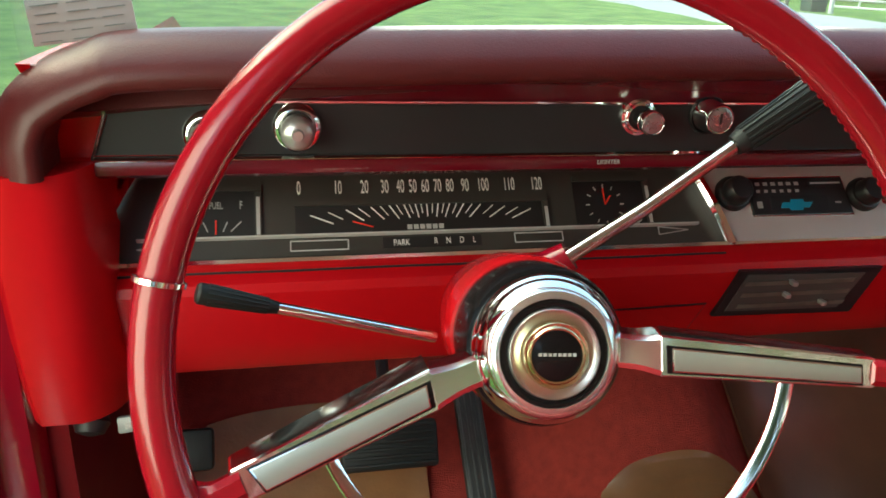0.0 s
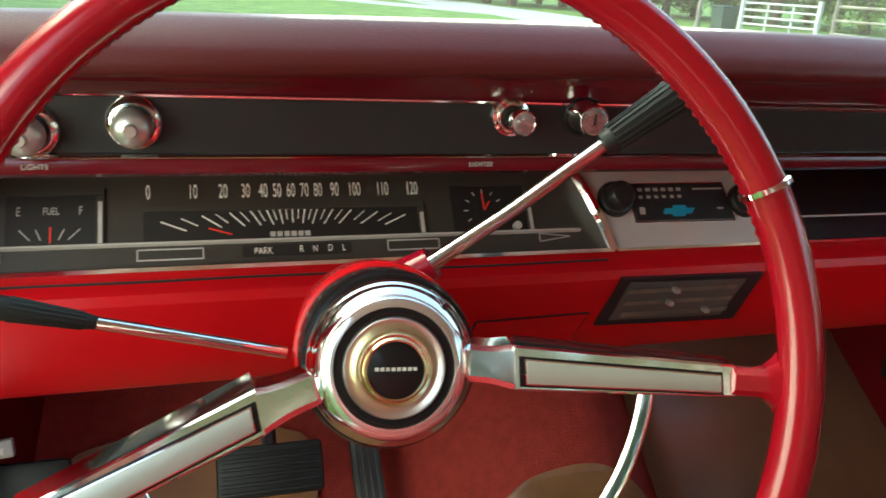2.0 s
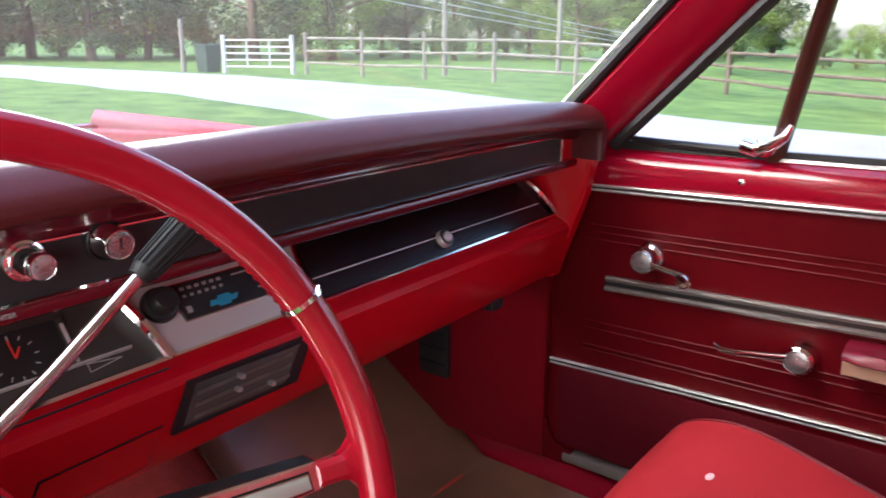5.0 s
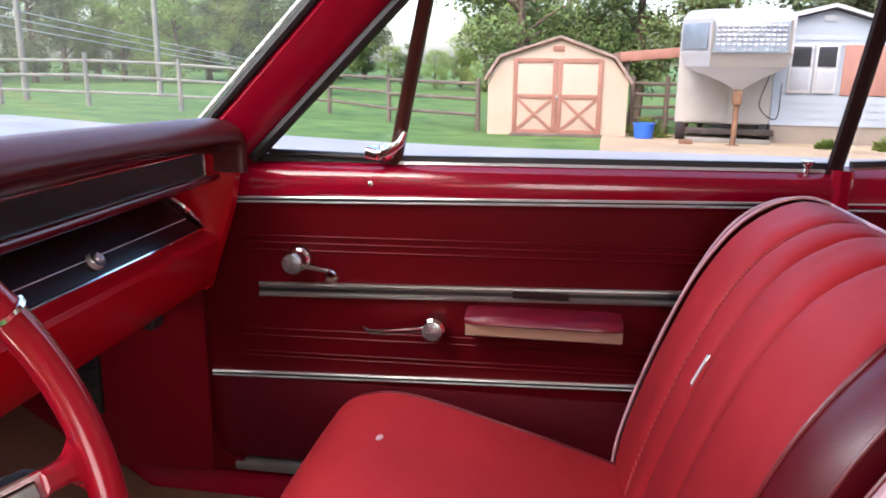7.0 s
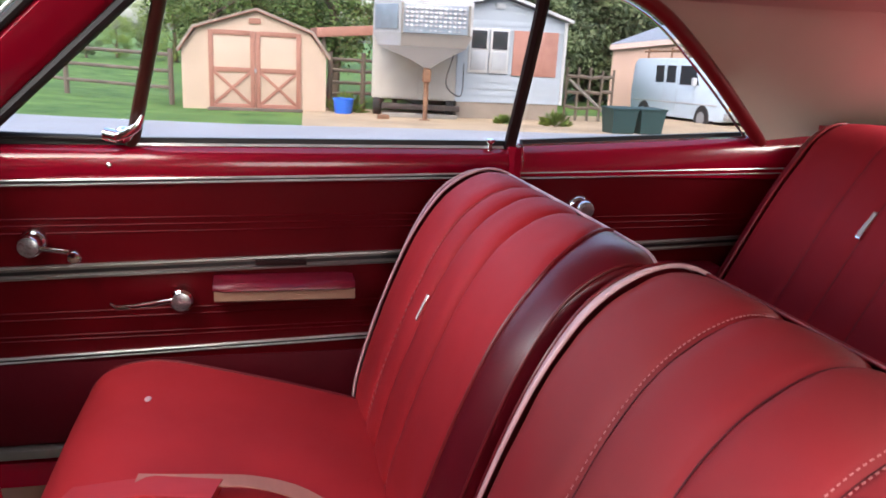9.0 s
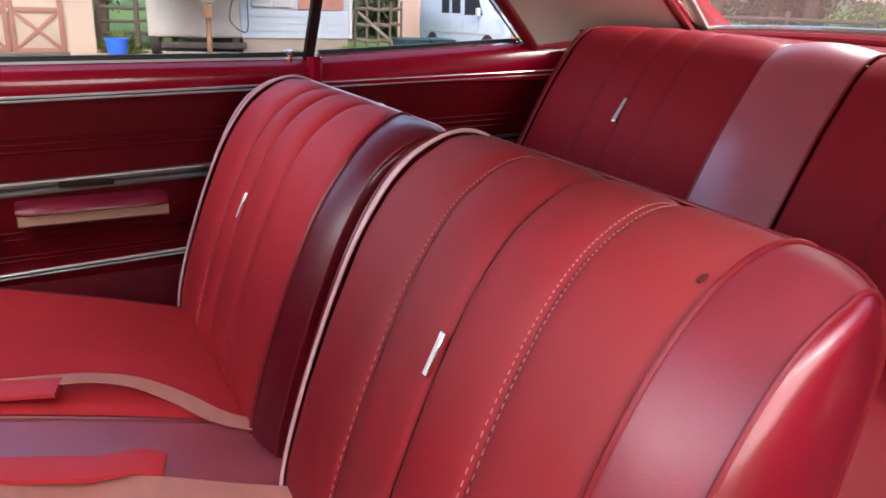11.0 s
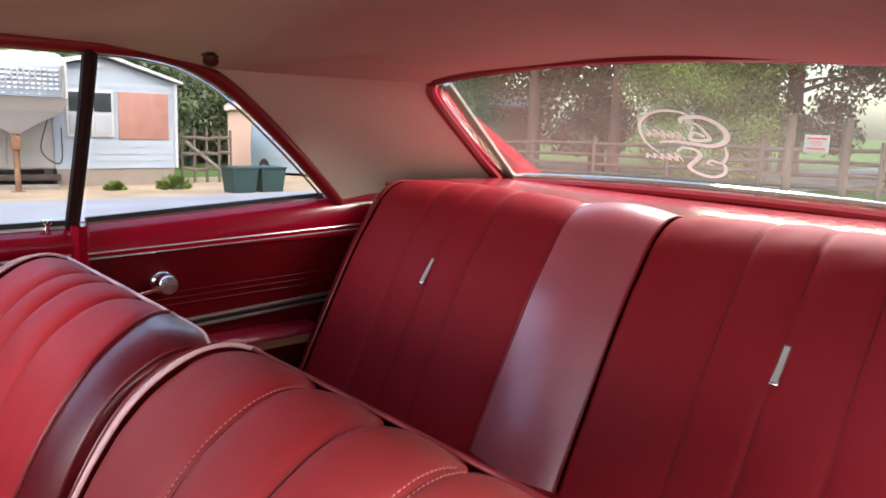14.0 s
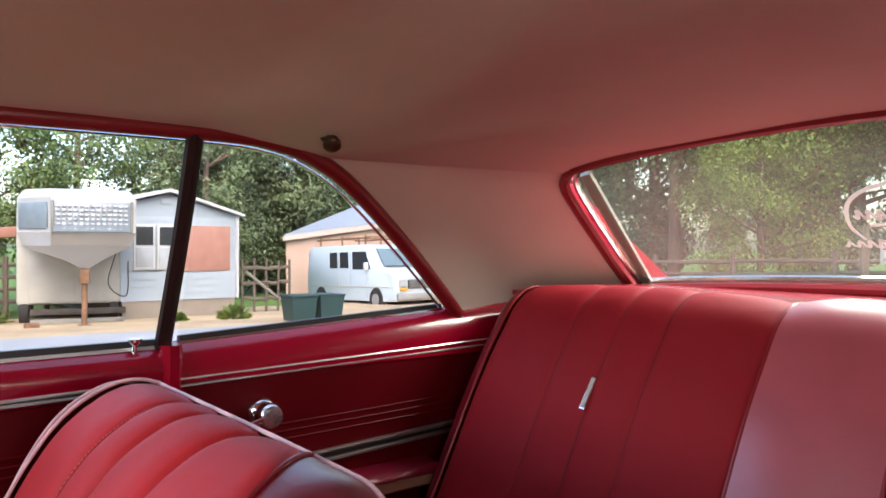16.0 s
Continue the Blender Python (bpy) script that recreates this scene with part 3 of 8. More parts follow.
    rings(bm, [[Vector((x, y, z + 0.055 * -(y + 1.15))) for x, z in ((0.772, 0.986), (0.787, 0.986), (0.787, 1.0), (0.774, 1.0))] for y in (-1.165, -1.70)])
    solo("quarter_window_seal", bm, M_seal, (0.78, -1.4, 0.99), "black seal at the foot of the quarter window", "trim", kind="structure")
    bm = B()
    rings(bm, [[Vector((x, y, z + 0.055 * -(y + 1.15))) for x, z in ((0.7675, 0.9865), (0.7715, 0.9865), (0.7715, 0.9915), (0.7695, 0.9915))] for y in (-1.165, -1.70)])
    solo("quarter_window_moulding", bm, M_chrome, (0.78, -1.4, 0.99), "bright moulding at the foot of the quarter window", "trim", kind="structure")
    bm = B()
    a = [bm.verts.new((-p.x, p.y, p.z)) for p in poly]
    b = [bm.verts.new((-p.x - 0.004, p.y, p.z)) for p in poly]
    bm.faces.new(a)
    bm.faces.new(b[::-1])
    for i in range(len(a)):
        j = (i + 1) % len(a)
        bm.faces.new((a[i], b[i], b[j], a[j]))
    g = solo("window_4", bm, G_side, (-0.77, -1.4, 1.0), "clear rear quarter window glass", "window", kind="structure")
    g.visible_shadow = False
    # headliner
    bm = B()

    def head(u, v):
        y = -0.42 - 1.43 * v
        half = 0.662 if v < 0.62 else 0.662 - 0.080 * ((v - 0.62) / 0.38) ** 1.5
        edge_z = 1.320 - 0.022 * min(1, max(0, (v - 0.52) / 0.14)) - 0.006 * v
        crown = 0.080 * (1 - 0.58 * max(0, (v - 0.5) * 2) ** 2)
        sag = 0.006 * math.sin(9 * v + 2 * u) * math.sin(4.3 * u + 1) + 0.004 * math.sin(17 * v)
        fold = 0.0
        for u0, v0, u1, v1, dp in ((0.92, 0.70, 0.30, 0.93, 0.010), (0.80, 0.86, 0.45, 0.99, 0.008), (0.95, 0.48, 0.62, 0.60, 0.008), (0.93, 0.30, 0.55, 0.36, 0.006), (0.35, 0.72, 0.05, 0.99, 0.006), (-0.2, 0.55, 0.5, 0.66, 0.006)):
            du, dv = u1 - u0, v1 - v0
            q = max(0, min(1, ((u - u0) * du + (v - v0) * dv) / (du * du + dv * dv)))
            dd = math.hypot(u - u0 - q * du, v - v0 - q * dv)
            fold += 0.9 * (1 - v ** 10) * dp * math.exp(-((dd / 0.035) ** 2)) * math.sin(math.pi * min(0.95, q + 0.15))
        return (half * u, y + 0.045 * (1 - u * u) * v ** 4, edge_z + crown * (1 - abs(u) ** 2.2) + (sag - fold) * (1 - u ** 6))

    shell(bm, head, lin(-1, 1, 81), lin(0, 1, 91), 0.012)
    solo("ceiling", bm, M_tan, (0, -1.1, 1.4), "tan cloth headliner stretched under the roof", "headliner", kind="structure")
    # seams and wrinkles of the cloth
    # sail panels between quarter window and rear glass
    ra = curve_pts([(0.658, -1.350, 1.302), (0.682, -1.450, 1.249), (0.718, -1.588, 1.145), (0.757, -1.722, 1.030), (0.768, -1.755, 0.996)], 16)
    rb = curve_pts([(0.572, -1.857, 1.293), (0.612, -1.890, 1.272), (0.640, -1.96, 1.227), (0.668, -2.05, 1.170), (0.698, -2.15, 1.106), (0.722, -2.245, 1.046), (0.732, -2.28, 1.020)], 16)
    for s in (1, -1):
        bm = B()

        def sail(u, v):
            i = min(14, int(u * 15))
            t = u * 15 - i
            a = ra[i].lerp(ra[i + 1], t)
            b = rb[i].lerp(rb[i + 1], t)
            p = a.lerp(b, v) + Vector((0.02, 0, 0.012)) * math.sin(math.pi * v)
            return (s * p.x, p.y, p.z)

        shell(bm, sail, lin(0, 1, 16), lin(0, 1, 12), 0.01 * s)
        solo("sail_panel", bm, M_sail, (s * 0.70, -1.85, 1.1), "tan vinyl sail panel beside the rear window", "trim panel", kind="structure")
    # header between headliner and rear glass, top moulding all round the glass
    top = [(x, -1.850 + 0.045 * (1 - (x / 0.57) ** 2), 1.297 + 0.030 * (1 - (x / 0.57) ** 2)) for x in lin(0.545, -0.545, 21)]
    bottom = [(x, -2.245 + 0.045 * (1 - (x / 0.72) ** 2), 1.046 + 0.026 * (1 - (x / 0.72) ** 2)) for x in lin(-0.722, 0.722, 21)]
    side_r = [(p.x, p.y, p.z) for p in rb if p.z > 1.05]
    side_l = [(-x, y, z) for x, y, z in side_r]
    loop = top + side_l + bottom + side_r[::-1]
    bm = B()
    tube(bm, loop, 0.0115, 8, loop=True)
    solo("rear_window_frame", bm, M_dark_rail, (0, -2.0, 1.1), "dark red trim round the rear window", "trim", kind="structure")
    bm = B()
    tube(bm, [Vector((x * 0.968, y - 0.012, z + 0.006)) for x, y, z in side_l] + [Vector((x * 0.97, y - 0.010, z + 0.020)) for x, y, z in bottom] + [Vector((x * 0.968, y - 0.012, z + 0.006)) for x, y, z in side_r[::-1]], 0.0075, 8)
    solo("rear_window_moulding", bm, M_chrome, (0, -2.2, 1.05), "bright moulding round the rear window", "trim", kind="structure")
    bm = B()

    def rg(u, v):
        return rear_pane(u, v)

    shell(bm, rg, lin(-1, 1, 17), lin(0, 1, 9), 0.004)
    g = solo("window_2", bm, G_rear, (0, -2.0, 1.2), "slightly hazy rear window glass", "window", kind="structure")
    g.visible_shadow = False
    for sd in (1, -1):
        bm = B()
        rs = []
        for v in lin(0.06, 1.0, 16):
            a, b = Vector(rear_pane(sd * 0.965, v)), Vector(rear_pane(sd * 0.915, v))
            o = Vector((0, -0.006, 0.010))
            rs.append([a + o, (a + b) / 2 + o * 1.6, b + o, b + o * 0.4, a + o * 0.4])
        rings(bm, rs)
        solo("rear_window_moulding", bm, M_bright, (sd * 0.65, -2.1, 1.15), "bright side moulding of the rear window", "trim", kind="structure")
    # windscreen
    bm = B()

    def ws(u, v):
        h = 0.738 - 0.13 * v
        bow = (1 - u * u)
        return (h * u, 0.018 + 0.21 * bow - (0.44 + 0.02 * bow) * v, 0.975 + 0.385 * v)

    shell(bm, ws, lin(-1, 1, 21), lin(0, 1, 9), 0.005)
    g = solo("window_3", bm, G_wind, (0, 0.1, 1.1), "hazy curved windscreen glass", "window", kind="structure")
    g.visible_shadow = False
    # outer roof and its flying buttresses
    bm = B()

    def roof(u, v):
        y = -0.36 - 1.62 * v
        half = 0.70 - 0.06 * v
        return (half * u, y, 1.385 + 0.055 * (1 - abs(u) ** 3) - 0.10 * max(0, v - 0.55) ** 1.3)

    shell(bm, roof, lin(-1, 1, 21), lin(0, 1, 21), 0.01)
    solo("roof", bm, M_paint, (0, -1.1, 1.42), "red painted steel car roof", "car roof", kind="structure")
    for s in (1, -1):
        bm = B()
        rs = []
        for t in lin(0, 1, 14):
            y = -1.885 - 0.95 * t
            zt = 1.335 - 0.42 * t ** 1.05
            xi = min(0.785, 0.650 + 0.20 * t)
            rs.append([Vector((s * 0.805, y, 1.0 - 0.06 * t)), Vector((s * (xi + 0.012), y, zt - 0.04)), Vector((s * (xi + 0.025), y, zt)), Vector((s * (xi + 0.07), y, zt - 0.03)), Vector((s * 0.88, y, 0.93)), Vector((s * 0.80, y, 0.90))])
        rings(bm, rs)
        solo("rear_buttress", bm, M_paint, (s * 0.7, -2.2, 1.0), "glossy red rear roof pillar swept down to the tail", "car body", kind="structure")
    # tail deck outside the glass
    bm = B()
    shell(bm, lambda u, v: (0.80 * u, -2.27 - 1.15 * v, 1.028 + 0.015 * (1 - u * u) - 0.10 * v * v), lin(-1, 1, 15), lin(0, 1, 10), 0.01)
    solo("boot_lid", bm, M_paint, (0, -2.8, 1.0), "glossy red boot lid behind the rear window", "car body", kind="structure")
    # bonnet and wings ahead of the screen
    bm = B()
    shell(bm, lambda u, v: (0.86 * u, 0.26 + 1.45 * v - 0.20 * u * u * (1 - v), 0.925 + 0.02 * (1 - abs(u) ** 3) - 0.05 * v * v - 0.035 * abs(u) ** 6), lin(-1, 1, 21), lin(0, 1, 12), -0.01)
    solo("bonnet", bm, M_paint, (0, 1.0, 0.95), "glossy red bonnet seen over the dashboard", "car body", kind="structure")
    # package shelf
    bm = B()
    shell(bm, lambda u, v: (0.70 * u, -1.83 - 0.44 * v, 1.048 + 0.006 * math.sin(3 * v)), lin(-1, 1, 11), lin(0, 1, 6), 0.01)
    solo("package_shelf", bm, M_shelf, (0, -2.0, 1.04), "red package shelf under the rear window", "shelf", kind="structure")
    bm = B()
    tube(bm, curve_pts([(0.660, -1.345, 1.303), (0.642, -1.52, 1.302), (0.612, -1.70, 1.298), (0.575, -1.85, 1.294)], 20), 0.0035, 6)
    solo("headliner_seam", bm, M_tan, (0.6, -1.6, 1.31), "sewn seam between the headliner and sail panel", "seam", kind="structure")
    bm = B()
    for c in ([(0.606, -1.690, 1.334), (0.602, -1.678, 1.318), (0.598, -1.668, 1.302)], [(0.50, -1.42, 1.372), (0.46, -1.55, 1.366), (0.40, -1.62, 1.365)], [(0.60, -1.13, 1.352), (0.575, -1.14, 1.368), (0.54, -1.15, 1.380)]):
        tube(bm, curve_pts(c, 12), [0.001] + [0.0045] * 10 + [0.001], 6, flat=1.6)
    solo("headliner_wrinkle", bm, M_tan, (0.6, -1.6, 1.3), "small wrinkles in the tan headliner", "wrinkle", kind="structure")
    # coat hook
    bm = B()
    M = axis_at((0.572, -1.330, 1.322), (-0.75, 0.35, -0.9))
    lathe(bm, [(0.017, -0.01), (0.018, 0.006), (0.010, 0.010), (0.009, 0.020), (0.014, 0.025), (0.014, 0.030), (0.010, 0.034), (0.001, 0.035)], M, 20)
    solo("coat_hook", bm, mat("old_brass", (0.07, 0.035, 0.022), 0.35, metal=0.6), (0.572, -1.330, 1.322), "small tarnished metal coat hook on the headliner", "coat hook")


M_dark_rail = mat("dark_red_rail", (0.20, 0.010, 0.014), 0.35, var=0.08)
M_shelf = mat("red_shelf_vinyl", (0.26, 0.02, 0.035), 0.22, coat=0.6, crough=0.12, var=0.08, grain=0.2, gscale=600, voro=True, bumpd=0.0006)
pillars_and_roof()


def kick_and_firewall():
    for s in (1, -1):
        bm = B()
        prism(bm, [(0.750, -0.028), (0.735, -0.028), (0.728, 0.10), (0.70, 0.45), (0.70, 0.62), (0.78, 0.62), (0.78, -0.028)], along_z, 0.345, 0.97)
        for v in bm.verts:
            v.co.x *= s
        solo("kick_panel", bm, M_kick_lit, (s * 0.74, 0.2, 0.345), "red footwell side panel", "trim panel", kind="structure")
    bm = B()
    box(bm, (0.722, 0.232, 0.53), (0.020, 0.085, 0.15), 0.012)
    v = thing("kick_panel_vent", (0.722, 0.232, 0.455), "dark fresh-air vent opening in the footwell side", "vent")
    part("opening", bm, M_black, v)
    for i in range(3):
        bm = B()
        box(bm, (0.711, 0.232, 0.49 + 0.035 * i), (0.006, 0.07, 0.005), 0.001)
        part("slat", bm, M_rubber, v)
    # rounded foot of the door opening
    bm = B()
    arc = [(-0.034 - 0.056 * (1 - math.cos(q)), 0.376 + 0.056 * (1 - math.sin(q))) for q in lin(0, math.pi / 2, 10)]
    prism(bm, [(-0.026, 0.432)] + arc + [(-0.090, 0.350), (-0.026, 0.350)], lambda a, b, t: Vector((t, a, b)), 0.738, 0.760)
    solo("door_opening_corner", bm, M_panel, (0.75, -0.03, 0.35), "rounded red foot of the passenger door opening", "trim panel", kind="structure")
    bm = B()
    box(bm, (0, 0.60, 0.60), (1.50, 0.04, 0.66))
    solo("wall_front", bm, mat("firewall_black", (0.03, 0.012, 0.012), 0.8, var=0.2), (0, 0.60, 0.3), "dark firewall behind the dashboard", "bulkhead", kind="structure")
    bm = B()
    box(bm, (0.776, -0.60, 0.361), (0.080, 1.06, 0.022), 0.006)
    solo("door_sill_plate", bm, M_dull_strip, (0.775, -0.6, 0.33), "bright metal sill plate under the passenger door", "sill", kind="structure")
    bm = B()
    box(bm, (-0.775, -0.58, 0.345), (0.075, 1.12, 0.03), 0.006)
    solo("door_sill_plate", bm, M_brushed, (-0.775, -0.6, 0.33), "bright metal sill plate in the open driver's doorway", "sill", kind="structure")
    # body below the sills and rear bulkhead close the shell
    bm = B()
    box(bm, (0, -2.02, 0.65), (1.5, 0.04, 0.76))
    solo("wall_back", bm, M_panel, (0, -2.02, 0.3), "bulkhead behind the rear seat", "bulkhead", kind="structure")
    for s in (1, -1):
        bm = B()
        box(bm, (s * 0.80, -0.55, 0.27), (0.10, 3.2, 0.14), 0.02)
        solo("rocker", bm, M_paint, (s * 0.80, -0.55, 0.2), "red painted sill beam", "car body", kind="structure")
    # driver's lock pillar with its worn cap
    bm = B()
    prism(bm, [(-0.752, -1.040), (-0.745, -1.052), (-0.744, -1.16), (-0.80, -1.175), (-0.92, -1.17), (-0.92, -1.10), (-0.86, -1.098), (-0.855, -1.072), (-0.815, -1.064), (-0.81, -1.040), (-0.768, -1.040), (-0.764, -1.046), (-0.759, -1.046)], lambda a, b, t: Vector((a + 0.020, b, t)), 0.36, 1.000)
    p = thing("driver_lock_pillar", (-0.78, -1.12, 0.36), "red painted lock pillar of the open driver's doorway", "pillar", kind="structure")
    part("post", bm, M_paint, p)
    bm = B()
    outer = curve_pts([(-0.720, 0, 0.981), (-0.7165, 0, 0.990), (-0.7185, 0, 1.001), (-0.727, 0, 1.013), (-0.740, 0, 1.022), (-0.760, 0, 1.031), (-0.80, 0, 1.040), (-0.87, 0, 1.043)], 24)
    inner = curve_pts([(-0.87, 0, 1.004), (-0.80, 0, 1.004), (-0.764, 0, 1.003), (-0.752, 0, 1.000), (-0.745, 0, 0.993), (-0.742, 0, 0.981)], 16)
    mid = Vector((-0.76, 0, 1.012))
    rs = []
    for y, k in ((-1.0345, 0.90), (-1.0355, 0.96), (-1.0385, 1.0), (-1.10, 1.0), (-1.16, 1.0)):
        rs.append([Vector((mid.x - 0.005 + (q.x - mid.x) * k, y, mid.z + (q.z - mid.z) * k)) for q in outer + inner])
    rings(bm, rs)
    part("cap", bm, mat("worn_brown_cap", (0.11, 0.05, 0.05), 0.28, metal=0.5, var=0.3, vscale=40), p, "worn brown metal cap")
    bm = B()
    lathe(bm, [(0.0050, 0), (0.0047, 0.0016), (0.0028, 0.0024), (0.001, 0.0021)], axis_at((-0.7560, -1.0348, 1.0125), (0.15, 1, 0.05)), 16)
    part("screw", bm, M_chrome, p)
    bm = B()
    box(bm, (-0.815, 0.02, 0.64), (0.12, 0.16, 0.66), 0.02)
    solo("hinge_pillar", bm, M_paint, (-0.815, 0.02, 0.3), "red painted hinge pillar of the open driver's door", "pillar", kind="structure")
    # the driver's door stands wide open
    d = thing("driver_door", (-0.80, -0.05, 0.36), "open red driver's door with vinyl inner trim", "car door")
    bm = B()
    box(bm, (-0.80, -0.60, 0.66), (0.10, 1.08, 0.62), 0.02)
    part("inner_panel", bm, M_side, d)
    bm = B()
    box(bm, (-0.748, -0.60, 0.74), (0.012, 1.0, 0.024), 0.003)
    part("bright_strip", bm, M_brushed, d)
    d.rotation_euler = (0, 0, radians(-62))


kick_and_firewall()


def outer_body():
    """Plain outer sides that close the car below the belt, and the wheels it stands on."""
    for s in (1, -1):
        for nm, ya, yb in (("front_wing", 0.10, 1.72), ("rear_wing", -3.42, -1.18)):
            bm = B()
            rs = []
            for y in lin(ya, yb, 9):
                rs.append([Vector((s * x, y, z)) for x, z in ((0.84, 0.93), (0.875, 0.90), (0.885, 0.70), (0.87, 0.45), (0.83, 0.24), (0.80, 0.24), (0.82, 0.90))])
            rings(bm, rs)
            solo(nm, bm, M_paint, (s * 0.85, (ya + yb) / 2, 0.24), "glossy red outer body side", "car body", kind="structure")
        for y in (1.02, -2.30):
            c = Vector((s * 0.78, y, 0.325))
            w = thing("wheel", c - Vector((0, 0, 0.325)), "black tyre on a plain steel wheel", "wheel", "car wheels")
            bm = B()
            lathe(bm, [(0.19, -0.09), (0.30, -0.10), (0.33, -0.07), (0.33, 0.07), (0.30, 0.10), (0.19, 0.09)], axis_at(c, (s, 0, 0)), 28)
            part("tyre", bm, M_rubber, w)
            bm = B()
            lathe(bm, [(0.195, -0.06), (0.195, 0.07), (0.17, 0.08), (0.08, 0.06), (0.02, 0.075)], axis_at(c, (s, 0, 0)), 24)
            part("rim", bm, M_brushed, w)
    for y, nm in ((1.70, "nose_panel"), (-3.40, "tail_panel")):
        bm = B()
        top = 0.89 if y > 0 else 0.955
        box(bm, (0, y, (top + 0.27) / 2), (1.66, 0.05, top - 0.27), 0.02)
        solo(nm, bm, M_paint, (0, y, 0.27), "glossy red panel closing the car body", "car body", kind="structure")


outer_body()


def rear_view_mirror():
    m = thing("rear_view_mirror", (0.03, -0.345, 1.37), "dark red-brown rear view mirror under the windscreen header", "mirror")
    bm = B()
    box(bm, (0.03, -0.342, 1.249), (0.245, 0.022, 0.057), 0.009)
    part("casing", bm, mat("dark_mirror_casing", (0.09, 0.018, 0.016), 0.4, var=0.15), m)
    bm = B()
    box(bm, (0.03, -0.354, 1.249), (0.230, 0.003, 0.044), 0.001)
    part("mirror_glass", bm, M_chrome, m, "silvered mirror glass")
    bm = B()
    tube(bm, [(0.03, -0.332, 1.27), (0.03, -0.345, 1.33), (0.03, -0.40, 1.375)], 0.007, 8)
    part("stem", bm, M_chrome, m)


rear_view_mirror()

# ---- seats ----


def rumple(x, i):
    """Slight unevenness of old stretched vinyl."""
    return 0.0011 * noise.noise((x * 16, i * 0.32, 1.7)) + 0.0006 * noise.noise((x * 34, i * 0.95, 5.1))


def pleat(x, seams, depth):
    """Fall-off towards sewn channels."""
    d = min(abs(x - s) for s in seams)
    return -depth * math.exp(-((d / 0.0050) ** 2)) - depth * 0.75 * math.exp(-((d / 0.019) ** 2))


M_groove_shade = mat("seam_groove_shade", (0.085, 0.004, 0.007), 0.7, var=0.2, vscale=40)
M_stain = mat("dark_stain", (0.10, 0.012, 0.012), 0.6)
FRONT_BACK = curve_pts([(0, -0.795, 0.46), (0, -0.803, 0.56), (0, -0.838, 0.69), (0, -0.884, 0.815), (0, -0.925, 0.893), (0, -0.968, 0.944), (0, -1.022, 0.973), (0, -1.068, 0.972), (0, -1.104, 0.945), (0, -1.112, 0.88), (0, -1.07, 0.68), (0, -1.01, 0.42)], 64)
I_TOP = 43
# distances from the car's middle: inner edge, inner welt, outer welt, outer edge, channels, emblem
LAYOUT = {"d": (0.043, 0.064, 0.531, 0.608, (0.201, 0.305, 0.406), 0.304), "p": (0.014, 0.078, 0.600, 0.648, (0.256, 0.368, 0.450), 0.356)}
DEEP = {"d": 0.0055, "p": 0.0085}
EMBLEM_Z = {"d": 0.802, "p": 0.772}


def inner_welt(who, i):
    """The passenger's inner welt sweeps outward over the top of the seatback."""
    return LAYOUT[who][1] + (0.09 * max(0, (i - 25) / 18) ** 1.6 if who == "p" else 0.0)



def back_point(x, i, s, k=1.0, dent=0.0):
    p = FRONT_BACK[i]
    t = max(0, min(1, (p.z - 0.46) / (0.90 - 0.46)))
    core = Vector((0, -0.90 - 0.115 * t, 0.46 + 0.44 * t))
    d = p - core
    q = core + d * k + d.normalized() * dent
    if s < 0:
        # the driver's outer rear corner is rounded off
        w1, e1 = LAYOUT["d"][2:4]
        turn = max(0, min(1, (x - w1) / (e1 - w1)))
        q.y += 0.042 * turn ** 2 * max(0, min(1, (i - 33) / 12))
    return Vector((s * x, q.y, q.z - (0.010 * t if s > 0 else 0.0)))


def swell(lay):
    """How far the cushion swells at distance x from the middle of the car."""
    e0, w0, w1, e1 = lay[:4]

    def k(x):
        if x < w0:
            t = (w0 - x) / (w0 - e0)
            return 1 - (0.07 if lay is LAYOUT["d"] else 0.16) * t * t
        if x > w1:
            t = (x - w1) / (e1 - w1)
            return 1 - (0.105 if lay is LAYOUT["d"] else 0.13) * t * t
        m = (x - (w0 + w1) / 2) / ((w1 - w0) / 2)
        return 1.0 + 0.012 * (1 - m * m)

    return k


def grid_part(name, rows, material, parent, label=""):
    bm = B()
    vv = [[bm.verts.new(p) for p in r] for r in rows]
    for a, b in zip(vv, vv[1:]):
        for i in range(len(a) - 1):
            bm.faces.new((a[i], a[i + 1], b[i + 1], b[i]))
    return part(name, bm, material, parent, label, angle=60)


